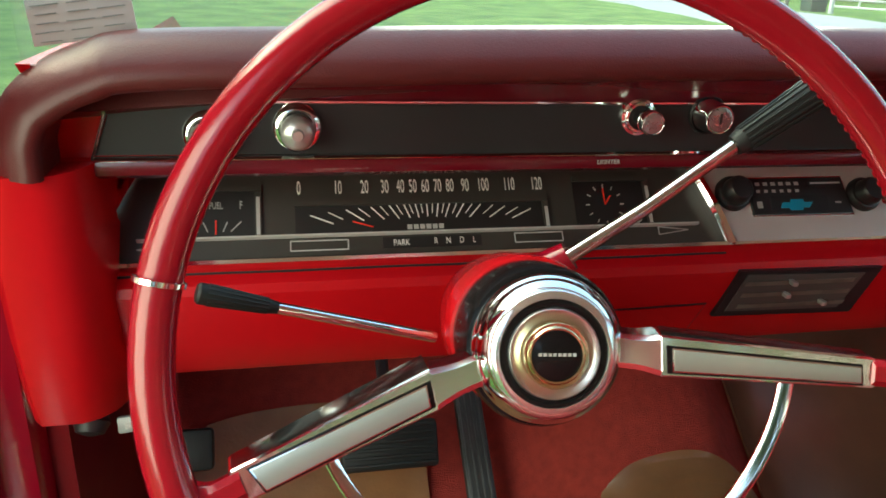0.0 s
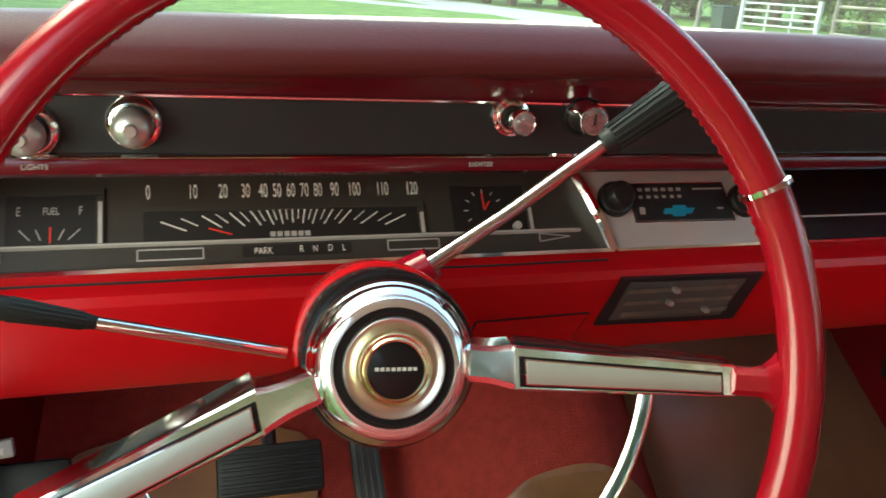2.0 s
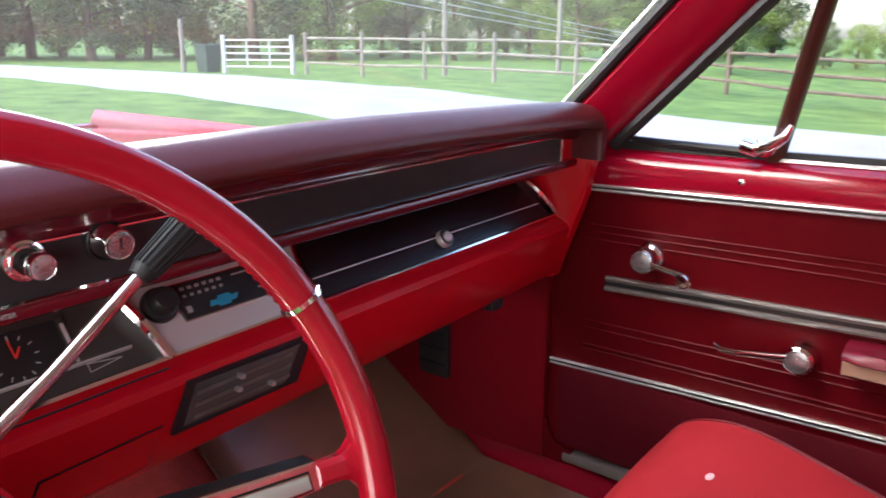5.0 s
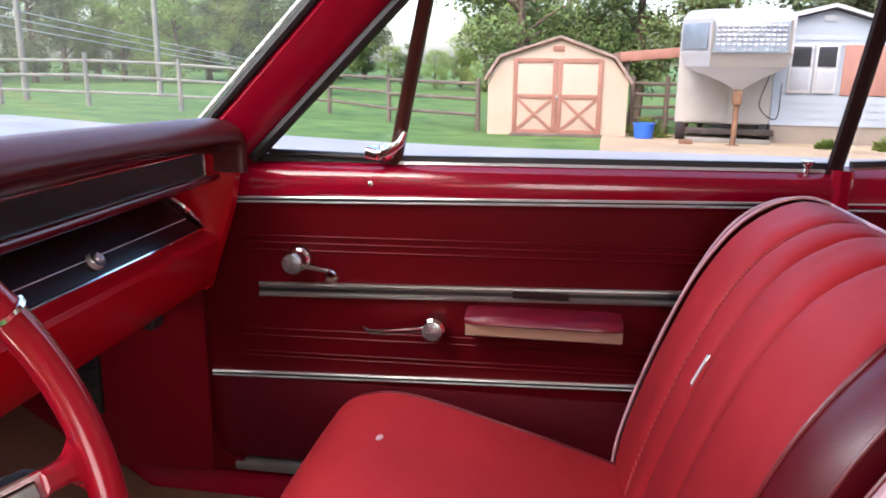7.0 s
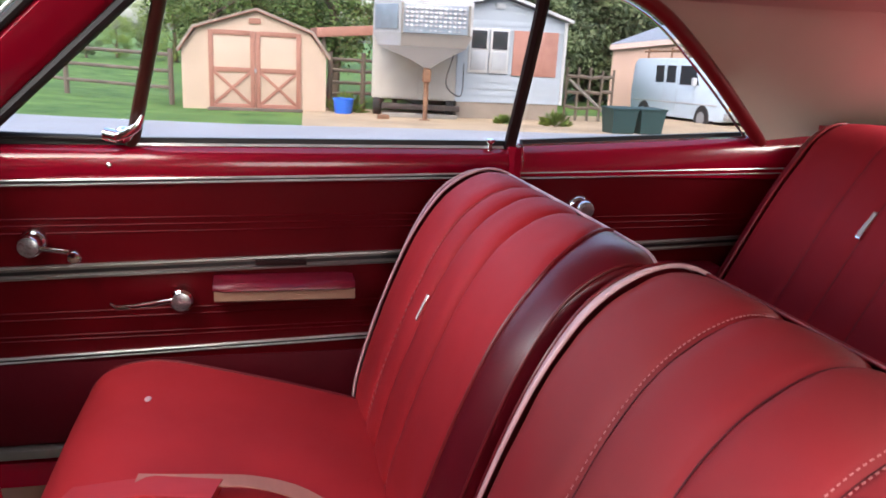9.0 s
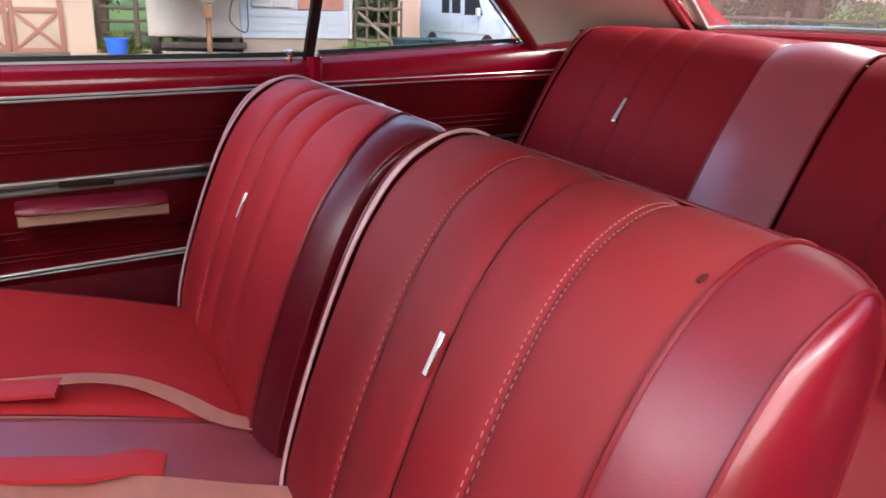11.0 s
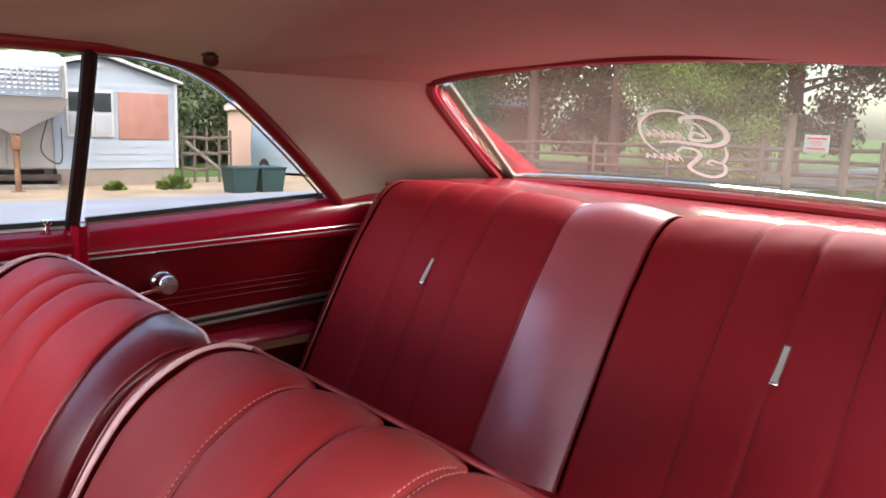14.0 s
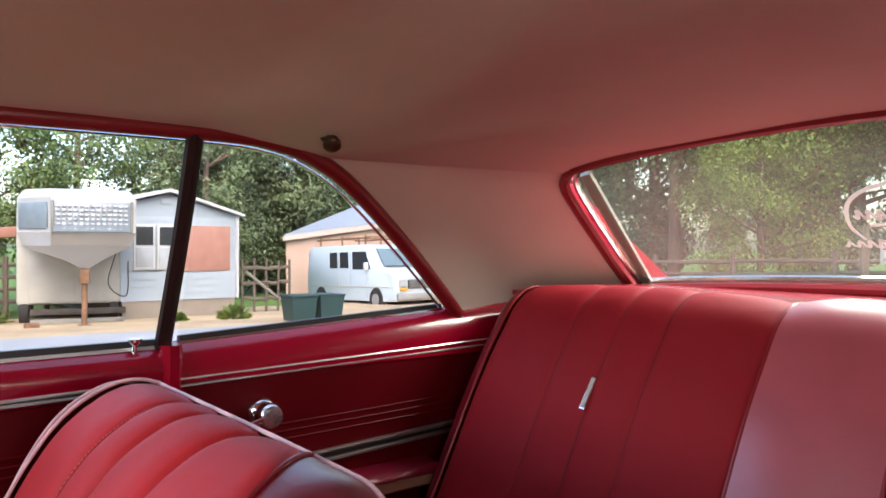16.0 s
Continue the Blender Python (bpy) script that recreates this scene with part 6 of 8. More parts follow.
def wheel():
    w = thing("steering_wheel", HUB, "red two-spoke steering wheel with chrome spokes and horn ring", "steering wheel")
    bm = B()
    n = 96
    tube(bm, [W(RIM_R * math.cos(2 * math.pi * j / n), RIM_R * math.sin(2 * math.pi * j / n), RIM_H) for j in range(n)], 0.0126, 18, loop=True, flat=0.9, up=WN)
    M_wheel = mat("red_moulded_rim", (0.26, 0.003, 0.012), 0.20, var=0.06, vscale=6, coat=0.25, spec=0.45)
    rim = part("rim", bm, M_wheel, w, "glossy red moulded rim")
    # finger grips under the rim
    for a0, a1 in ((20, 62), (118, 160)):
        for q in lin(a0, a1, 26):
            bm = B()
            c, s = math.cos(radians(q)), math.sin(radians(q))
            bmesh.ops.create_icosphere(bm, subdivisions=2, radius=0.0038, matrix=Matrix.Translation(W((RIM_R - 0.0082) * c, (RIM_R - 0.0082) * s, RIM_H - 0.0048)))
            part("finger_grip", bm, M_wheel, rim)
    for q in (25.8, 169.4):
        bm = B()
        c, s = math.cos(radians(q)), math.sin(radians(q))
        p = W(RIM_R * c, RIM_R * s, RIM_H)
        t = (WM.to_3x3() @ Vector((-s, c, 0))).normalized()
        lathe(bm, [(0.0128, -0.002), (0.0146, -0.0015), (0.0146, 0.0015), (0.0128, 0.002)], axis_at(p, t), 24, cap=False)
        part("clip_ring", bm, M_chrome, rim, "thin chrome clip ring")
    # hub: chrome bell in two bevels, black ring, satin dish, gold ring, black cap
    def turned(name, prof, m, lab):
        bm = B()
        lathe(bm, prof, WM, 72)
        return part(name, bm, m, hub if name != "hub" else w, lab)

    hub = turned("hub", [(0.042, -0.036), (0.0462, -0.034), (0.0470, -0.029), (0.0462, -0.022), (0.0446, -0.0185), (0.0440, -0.0178), (0.0436, -0.0165), (0.0420, -0.0120), (0.0385, -0.0072), (0.0378, -0.0068)], M_chrome, "chrome hub bell")
    turned("bevel_ring", [(0.0380, -0.0075), (0.0377, -0.0056), (0.0368, -0.0046), (0.0335, -0.0034), (0.0324, -0.0034), (0.0320, -0.0050)], M_bevel, "pale polished bevel ring")
    turned("black_ring", [(0.0322, -0.0060), (0.0320, -0.0044), (0.0295, -0.0042), (0.0270, -0.0050)], M_gloss_black, "gloss black hub ring")
    turned("dish", [(0.0274, -0.0060), (0.0272, -0.0024), (0.0264, -0.0012), (0.0236, -0.0018), (0.0215, -0.0036), (0.0195, -0.0040)], M_dish, "brushed metal dish")
    turned("gold_ring", [(0.0200, -0.0045), (0.0198, 0.0018), (0.0188, 0.0034), (0.0172, 0.0030), (0.0160, 0.0042), (0.0150, 0.0040), (0.0144, 0.0020)], M_gold, "gold-toned ring")
    turned("centre_cap", [(0.0146, 0.0), (0.0146, 0.0030), (0.010, 0.0044), (0.005, 0.0049), (0.001, 0.0050)], M_gloss_black, "glossy black centre cap")
    for i in range(8):
        bm = B()
        box(bm, W(-0.0100 + i * 0.00285, 0.0008, 0.0050), (0.0020, 0.0018, 0.0005), 0, WM.to_3x3().to_4x4())
        part("badge_mark", bm, M_grey_print, hub)
    # spokes: neck, bevelled bar, lip, dark recess and satin insert; corners are given in the wheel's plane
    ZI, ZO = -0.0105, 0.0070
    for it, ib, ot, ob, bi, bo, nt, nb, ins in (
        ((0.0668, 0.0104), (0.0678, -0.0150), (0.1900, -0.0004), (0.1906, -0.0184), (0.0705, 0.0142), (0.1915, 0.0023), (0.0400, 0.0112), (0.0405, -0.0108), ((0.0734, 0.0020), (0.0739, -0.0107), (0.1800, -0.0063), (0.1804, -0.0148))),
        ((-0.0727, -0.0110), (-0.0669, -0.0354), (-0.1858, -0.0648), (-0.1722, -0.0808), (-0.0770, -0.0046), (-0.1889, -0.0604), (-0.0415, -0.0015), (-0.0380, -0.0215), ((-0.0749, -0.0204), (-0.0724, -0.0320), (-0.1722, -0.0639), (-0.1636, -0.0747))),
    ):
        it, ib, ot, ob, bi, bo, nt, nb = (Vector(p) for p in (it, ib, ot, ob, bi, bo, nt, nb))
        ins = [Vector(p) for p in ins]

        def S(p, z):
            return W(p.x, p.y, z)

        bm = B()
        rs = []
        for t in lin(0, 1, 8):
            a, b = nt.lerp(it, t), nb.lerp(ib, t)
            n = (a - b).normalized()
            a, b = a - n * 0.0014 * math.sin(math.pi * t), b + n * 0.0014 * math.sin(math.pi * t)
            z = -0.0185 + (ZI - 0.0015 + 0.0185) * t
            rs.append([S(b, z - 0.010), S(a + n * 0.003, z - 0.016), S(a, z - 0.003), S(a - n * 0.003, z), S(b + n * 0.0035, z), S(b, z - 0.002)])
        rings(bm, rs)
        sp = part("spoke", bm, M_chrome, w, "chrome spoke", angle=25)
        bm = B()
        rs = []
        for t in (-0.012, 0.0, 0.004, 0.2, 0.4, 0.6, 0.8, 0.985, 1.0):
            u = max(0, t)
            a, b, k = it.lerp(ot, u), ib.lerp(ob, u), bi.lerp(bo, u)
            n = (a - b).normalized()
            if t < 0 or t == 1.0:
                a, b, k = a - n * 0.001, b + n * 0.001, k - n * 0.001
            z = ZI + (ZO - ZI) * t
            dz = 0.0185 - 0.0030 * u
            rs.append([S(b + n * 0.0008, z - 0.013), S(k - n * 0.002, z - dz - 0.004), S(k, z - dz), S(a.lerp(k, 0.12), z - 0.0026), S(a, z - 0.0010), S(a - n * 0.0013, z), S(b + n * 0.0013, z), S(b, z - 0.0014)])
        rings(bm, rs)
        part("spoke_bar", bm, M_chrome, sp, "bevelled chrome spoke bar", angle=22)
        mid = sum(ins, Vector((0, 0))) / 4
        for nm, m, grow, lo, hi, lab in (("insert_recess", M_gloss_black, 0.0021, 0.0002, 0.0006, "dark line round the insert"), ("insert_lip", M_chrome, 0.0008, 0.0004, 0.0016, "thin chrome lip"), ("spoke_insert", M_insert, 0.0, 0.0008, 0.0024, "satin metal insert panel")):
            bm = B()
            rs = []
            d = ((ins[2] + ins[3]) - (ins[0] + ins[1])).normalized()
            for t in lin(0, 1, 6):
                a, b = ins[0].lerp(ins[2], t), ins[1].lerp(ins[3], t)
                n = (a - b).normalized()
                e = d * grow * (2 * t - 1) * (1.8 if nm == "insert_recess" and t == 0 else 1)
                a, b = a + n * grow + e, b - n * grow + e
                f = ((a + b) / 2 - (it + ib) / 2).length / ((ot + ob) / 2 - (it + ib) / 2).length
                z = ZI + (ZO - ZI) * f
                rs.append([S(b, z + lo), S(a, z + lo), S(a, z + hi - 0.0004), S(a - n * 0.0006, z + hi), S(b + n * 0.0006, z + hi), S(b, z + hi - 0.0004)])
            rings(bm, rs)
            part(nm, bm, m, sp, lab)
        # red root flaring into the rim
        bm = B()
        rs = []
        c0, d = (ot + ob) / 2, ((ot + ob) - (it + ib)).normalized()
        n = Vector((-d.y, d.x)) if d.x > 0 else Vector((d.y, -d.x))
        for t in lin(0, 1, 10):
            c = c0 - d * 0.003 + d * 0.038 * t
            h = 0.0078 + 0.030 * max(0, t - 0.40) ** 2 / 0.36
            z = 0.0050 + (RIM_H - 0.0050) * t
            rs.append([S(c - n * h, z - 0.007), S(c, z - 0.010), S(c + n * h, z - 0.007), S(c + n * h, z + 0.001), S(c + n * h * 0.55, z + 0.005), S(c - n * h * 0.55, z + 0.005), S(c - n * h, z + 0.001)])
        rings(bm, rs)
        part("spoke_root", bm, M_wheel, rim, "red spoke root")
    # horn ring, lower half: a slim blade with a raised outer edge
    bm = B()
    pts = []
    for q in lin(-6.5, -158, 56):
        c, s = math.cos(radians(q)), math.sin(radians(q))
        z = -0.0060 - 0.006 * math.sin(radians(-q))
        pts.append([W(r * c, r * s, z + dz) for r, dz in ((0.1412, -0.0060), (0.1408, -0.0034), (0.1415, -0.0026), (0.1466, -0.0006), (0.1474, 0.0006), (0.1482, 0.0004), (0.1486, -0.0014), (0.1478, -0.0060))])
    rings(bm, pts)
    part("horn_ring", bm, M_chrome, w, "slim chrome horn ring", angle=30)


column()
wheel()


def pedals_and_mats():
    bm = B()
    R = Matrix.Rotation(radians(-35), 4, "X")
    box(bm, (-0.400, 0.12, 0.518), (0.128, 0.018, 0.062), 0.006, R)
    p = thing("brake_pedal", (-0.40, 0.12, 0.49), "black ribbed rubber brake pedal", "pedal")
    part("pad", bm, M_rubber, p)
    for i in range(6):
        bm = B()
        box(bm, Vector((-0.400, 0.12, 0.518)) + R @ Vector((0, -0.011, -0.024 + 0.0096 * i)), (0.120, 0.006, 0.004), 0.001, R)
        part("rib", bm, M_rubber, p)
    bm = B()
    tube(bm, [(-0.40, 0.13, 0.53), (-0.40, 0.25, 0.62), (-0.40, 0.32, 0.80)], 0.012, 8, flat=0.5)
    part("arm", bm, M_black, p)
    p = thing("accelerator_pedal", (-0.262, 0.22, 0.35), "long black rubber accelerator pedal", "pedal")
    bm = B()
    R = Matrix.Rotation(radians(-52), 4, "X")
    box(bm, (-0.262, 0.20, 0.44), (0.042, 0.016, 0.20), 0.005, R)
    part("pad", bm, M_grey_rubber, p)
    for i in range(4):
        bm = B()
        box(bm, Vector((-0.276 + 0.0093 * i, 0.20, 0.44)) + R @ Vector((0, -0.009, 0)), (0.004, 0.004, 0.19), 0.001, R)
        part("rib", bm, M_grey_rubber, p)
    # parking brake pedal at the far side
    bm = B()
    box(bm, (-0.655, 0.10, 0.55), (0.075, 0.02, 0.05), 0.006, Matrix.Rotation(radians(-30), 4, "X"))
    solo("parking_brake_pedal", bm, M_rubber, (-0.655, 0.10, 0.53), "black parking brake pedal by the footwell side", "pedal")
    # moulded mats following the floor, the tunnel and the toe board
    def mat_sheet(x0, x1, y0, y1, bow, m, lab):
        bm = B()

        def f(u, v):
            w = min(1, (1 - abs(2 * v - 1)) * 14) ** 0.5
            x = (x0 + x1) / 2 + (x1 - x0) * (u - 0.5) * (0.90 + 0.10 * w)
            y = y0 + (y1 - y0) * v - bow * v * (2 * u - 1) ** 2
            r = 0.17 * math.exp(-((x / 0.17) ** 4)) * (1 if y > -0.2 else 0.9)
            rib = 0.0016 * math.sin(v * 190) if abs(u - 0.5) < 0.32 and abs(v - 0.5) < 0.36 else 0
            lip = 0.006 * max(0, 1 - 12 * min(u, 1 - u, v, 1 - v))
            return (x, y, 0.279 + r + max(0, y - 0.12) * 0.75 + rib + lip + 0.003 * math.sin(u * 9 + 1) * math.sin(v * 7))

        shell(bm, f, lin(0, 1, 26), lin(0, 1, 60), -0.004)
        solo("floor_mat", bm, m, (0.5 * (x0 + x1), 0.5 * (y0 + y1), 0.285), lab, "floor mat", "floor mats")

    mat_sheet(-0.67, -0.325, -0.32, 0.34, 0.02, M_matting, "tan plastic floor mat in the driver's footwell")
    mat_sheet(-0.110, 0.155, -0.30, 0.128, 0.035, M_tunnel_mat, "clear tan plastic mat over the tunnel")
    mat_sheet(0.205, 0.745, -0.32, 0.430, 0.02, M_brown_mat, "glossy brown rubber floor mat in the passenger footwell")


pedals_and_mats()


def card():
    c = thing("paper_card", (-0.66, -0.088, 1.051), "pinkish paper card with printed lines behind the windscreen", "paper card")
    bm = B()
    M = Matrix.Rotation(radians(-8), 4, "Y") @ Matrix.Rotation(radians(-12), 4, "X")
    o = Vector((-0.660, -0.088, 1.068))
    box(bm, o, (0.074, 0.0015, 0.034), 0.0004, M)
    part("sheet", bm, M_card, c)
    bm = B()
    for i in range(5):
        for j in range(3):
            box(bm, o + M @ Vector((-0.024 + 0.023 * j, -0.0012, 0.011 - 0.0065 * i)), (0.015 if (i + j) % 3 else 0.020, 0.0006, 0.0008), 0, M)
    part("printed_bars", bm, M_ink, c, "faint printed bars")


card()

# ---- outdoors ----


def gz(x, y):
    """Ground height: level round the car, falling gently to the passenger side."""
    w = 1.0 if y < 2 else max(0.3, 1.0 - (y - 2) * 0.07)
    return -0.03 * max(-6.0, min(x, 30.0)) * w


M_grass = mat("lawn", (0.050, 0.145, 0.015), 0.9, var=0.35, vscale=1.2, grain=0.5, gscale=30, bumpd=0.05, col2=(0.11, 0.20, 0.034))
M_asphalt = mat("pale_asphalt", (0.26, 0.27, 0.29), 0.85, var=0.12, vscale=0.8, grain=0.4, gscale=60, bumpd=0.01)
M_dirt = mat("tan_gravel", (0.36, 0.27, 0.17), 0.95, var=0.2, vscale=1.0, grain=0.6, gscale=40, bumpd=0.03)
M_leaf = mat("leaves", (0.070, 0.125, 0.030), 0.6, var=0.3, vscale=0.7, col2=(0.13, 0.20, 0.055), isl=0.35)
M_leaf_dark = mat("dark_leaves", (0.078, 0.115, 0.048), 0.6, var=0.3, vscale=0.6, col2=(0.135, 0.180, 0.080), isl=0.32)
M_leaf_light = mat("light_leaves", (0.13, 0.21, 0.035), 0.6, var=0.3, vscale=0.8, col2=(0.20, 0.29, 0.06), isl=0.4)
M_bark = mat("bark", (0.11, 0.08, 0.06), 0.9, var=0.3, vscale=3, grain=0.8, gscale=12, bumpd=0.03, stretch=(1, 1, 0.2))
M_old_wood = mat("weathered_wood", (0.11, 0.09, 0.072), 0.85, var=0.25, vscale=2, grain=0.5, gscale=20, stretch=(1, 1, 0.2))
M_pale_wood = mat("pale_fence_wood", (0.19, 0.18, 0.16), 0.85, var=0.2, vscale=2, grain=0.5, gscale=20)
M_cream = mat("cream_siding", (0.41, 0.32, 0.25), 0.7, var=0.06, vscale=2)
M_brown = mat("brown_trim", (0.27, 0.125, 0.09), 0.7, var=0.1, vscale=3)
M_shingle = mat("grey_shingle", (0.24, 0.20, 0.17), 0.9, var=0.2, vscale=5, grain=0.5, gscale=20, bumpd=0.02)
M_whitewall = mat("white_siding", (0.28, 0.33, 0.38), 0.6, var=0.05, vscale=1.5)
M_brickred = mat("brick_red_board", (0.31, 0.155, 0.125), 0.75, var=0.12, vscale=4)
M_concrete = mat("grey_skirting", (0.22, 0.19, 0.16), 0.9, var=0.15, vscale=2)
M_alu = mat("dull_aluminium", (0.31, 0.31, 0.32), 0.5, metal=0.35, var=0.1, vscale=2)
M_trailer = mat("trailer_white", (0.40, 0.385, 0.35), 0.5, var=0.1, vscale=2)
M_rust = mat("rusty_steel", (0.17, 0.09, 0.05), 0.8, var=0.4, vscale=8)
M_dark_glass = mat("dark_window", (0.03, 0.035, 0.04), 0.08, var=0.1)
M_grey_glass = mat("curtained_window", (0.34, 0.37, 0.40), 0.15, var=0.15, vscale=3)
M_bin = mat("dark_green_bin", (0.018, 0.045, 0.042), 0.45, var=0.1)
M_bluebin = mat("blue_plastic", (0.02, 0.12, 0.55), 0.4, var=0.1)
M_van = mat("van_white_blue", (0.42, 0.50, 0.57), 0.3, var=0.05, coat=0.3)
M_fascia = mat("pinkish_cream_board", (0.52, 0.40, 0.36), 0.6, var=0.05)
M_amber = mat("amber_lens", (0.75, 0.30, 0.03), 0.25)
M_tyre = mat("tyre", (0.02, 0.02, 0.02), 0.8)
M_pinkwall = mat("pinkish_wall", (0.44, 0.31, 0.26), 0.8, var=0.06, vscale=1.5)
M_whitepaint = mat("white_gate_paint", (0.42, 0.44, 0.46), 0.5, var=0.05)


def ground():
    bm = B()
    xs = [-400, -80, -30, -12, -6] + lin(-3, 33, 19) + [60, 120, 400]
    ys = [-400, -100, -40] + lin(-30, 34, 33) + [60, 120, 400]
    vv = [[bm.verts.new((x, y, gz(x, y))) for y in ys] for x in xs]
    for i in range(len(xs) - 1):
        for j in range(len(ys) - 1):
            bm.faces.new((vv[i][j], vv[i + 1][j], vv[i + 1][j + 1], vv[i][j + 1]))
    solo("ground", bm, M_grass, (0, 0, 0), "mown green lawn and verge round the car", "ground", kind="structure")

    def lane(name, ctrl, width, material, lab, up):
        P = curve_pts(ctrl, 60)
        bm = B()
        rows = []
        for i, p in enumerate(P):
            d = (P[min(i + 1, 59)] - P[max(i - 1, 0)]).normalized()
            n = Vector((d.y, -d.x, 0))
            wob = 0.12 * math.sin(i * 1.3) + 0.1 * math.sin(i * 0.47)
            row = []
            for k in lin(-1, 1, 9):
                q = p + n * (width / 2 * k + wob * k)
                row.append(bm.verts.new((q.x, q.y, gz(q.x, q.y) + up * (1 if abs(k) < 0.99 else -0.5))))
            rows.append(row)
        for a, b in zip(rows, rows[1:]):
            for j in range(8):
                bm.faces.new((a[j], a[j + 1], b[j + 1], b[j]))
        solo(name, bm, material, (P[0].x, P[0].y, 0), lab, "driveway", kind="structure")

    lane("road", [(10.6, -45, 0), (10.4, -20, 0), (10.5, -4, 0), (11.2, 6, 0), (12.6, 16, 0), (13.4, 26, 0), (12.0, 45, 0)], 6.6, M_asphalt, "pale grey asphalt driveway", 0.03)
    lane("road", [(-3, 42, 0), (2, 38, 0), (7, 34, 0), (12, 30, 0)], 4.0, M_asphalt, "pale grey lane beyond the lawn", 0.025)
    lane("pavement", [(16.5, -20, 0), (15.8, -10, 0), (15.6, -5, 0), (15.8, -1.6, 0)], 7.5, M_dirt, "tan gravel yard beside the driveway", 0.018)


ground()


def siding(parent, x, y0, y1, z0, z1, step, material, name="board"):
    """Lapped boards on a wall that faces the car."""
    k = max(1, round((z1 - z0) / step))
    for i in range(k):
        a, b = z0 + (z1 - z0) * i / k, z0 + (z1 - z0) * (i + 1) / k
        bm = B()
        prism(bm, [(x - 0.030, a), (x - 0.012, b), (x + 0.02, b), (x + 0.02, a)], lambda p, q, t: Vector((p, t, q)), y0, y1)
        part(name, bm, material, parent)


def shed():
    x = 17.5
    s = thing("garden_shed", (x, -0.65, -0.53), "cream garden shed with brown trim and crossed double doors", "shed")
    prof = [(0.96, -0.55), (0.96, 0.80), (0.62, 1.24), (-0.65, 1.66), (-1.84, 1.24), (-2.24, 0.76), (-2.24, -0.60)]
    bm = B()
    prism(bm, prof, lambda a, b, t: Vector((t, a, b)), x, x + 2.6)
    part("wall", bm, M_cream, s)
    bm = B()
    rp = [(1.03, 0.72), (0.68, 1.25), (-0.65, 1.69), (-1.90, 1.25), (-2.31, 0.68)]
    rs = []
    for xx in (x - 0.12, x + 2.7):
        rs.append([Vector((xx, a, b)) for a, b in rp] + [Vector((xx, a * 1.0 + (0.03 if a > 0 else -0.03), b + 0.05)) for a, b in rp[::-1]])
    rings(bm, rs)
    part("roof", bm, M_shingle, s, "brown-grey shingle roof")
    bm = B()
    tube(bm, [(x - 0.10, a, b) for a, b in rp], 0.022, 6)
    part("roof_edge", bm, M_brown, s, "brown roof edge")
    bm = B()
    box(bm, (x - 0.02, -0.64, 1.45), (0.04, 0.26, 0.12), 0.01)
    part("gable_vent", bm, M_brown, s)
    for y0, y1 in ((0.38, -0.635), (-0.645, -1.66)):
        bm = B()
        box(bm, (x - 0.015, (y0 + y1) / 2, 0.37), (0.03, abs(y1 - y0), 1.70), 0.004)
        d = part("door", bm, M_cream, s, "cream door leaf")
        w = 0.105
        for c, sz in (((x - 0.04, y0 - w / 2, 0.37), (0.03, w, 1.70)), ((x - 0.04, y1 + w / 2, 0.37), (0.03, w, 1.70)), ((x - 0.041, (y0 + y1) / 2, 1.18), (0.03, y0 - y1 - 2 * w, w)), ((x - 0.041, (y0 + y1) / 2, 0.37), (0.03, y0 - y1 - 2 * w, w)), ((x - 0.041, (y0 + y1) / 2, -0.44), (0.03, y0 - y1 - 2 * w, w))):
            bm = B()
            box(bm, c, sz, 0.004)
            part("door_rail", bm, M_brown, d)
        ym = (y0 + y1) / 2
        for sg in (1, -1):
            bm = B()
            ang = math.atan2(0.72, (y0 - y1 - 2 * w))
            box(bm, (x - 0.043 - 0.004 * sg, ym, -0.035), (0.026, math.hypot(0.72, y0 - y1 - 2 * w), 0.07), 0.003, Matrix.Rotation(sg * ang, 4, "X"))
            part("door_brace", bm, M_brown, d)
    bm = B()
    box(bm, (x - 0.07, -0.64, 0.36), (0.03, 0.05, 0.08), 0.01)
    part("latch", bm, M_alu, s)
    bm = B()
    box(bm, (x - 0.25, -0.64, -0.50), (0.5, 2.1, 0.08), 0.02, Matrix.Rotation(radians(6), 4, "Y"))
    part("ramp", bm, M_old_wood, s, "weathered wooden ramp")


shed()


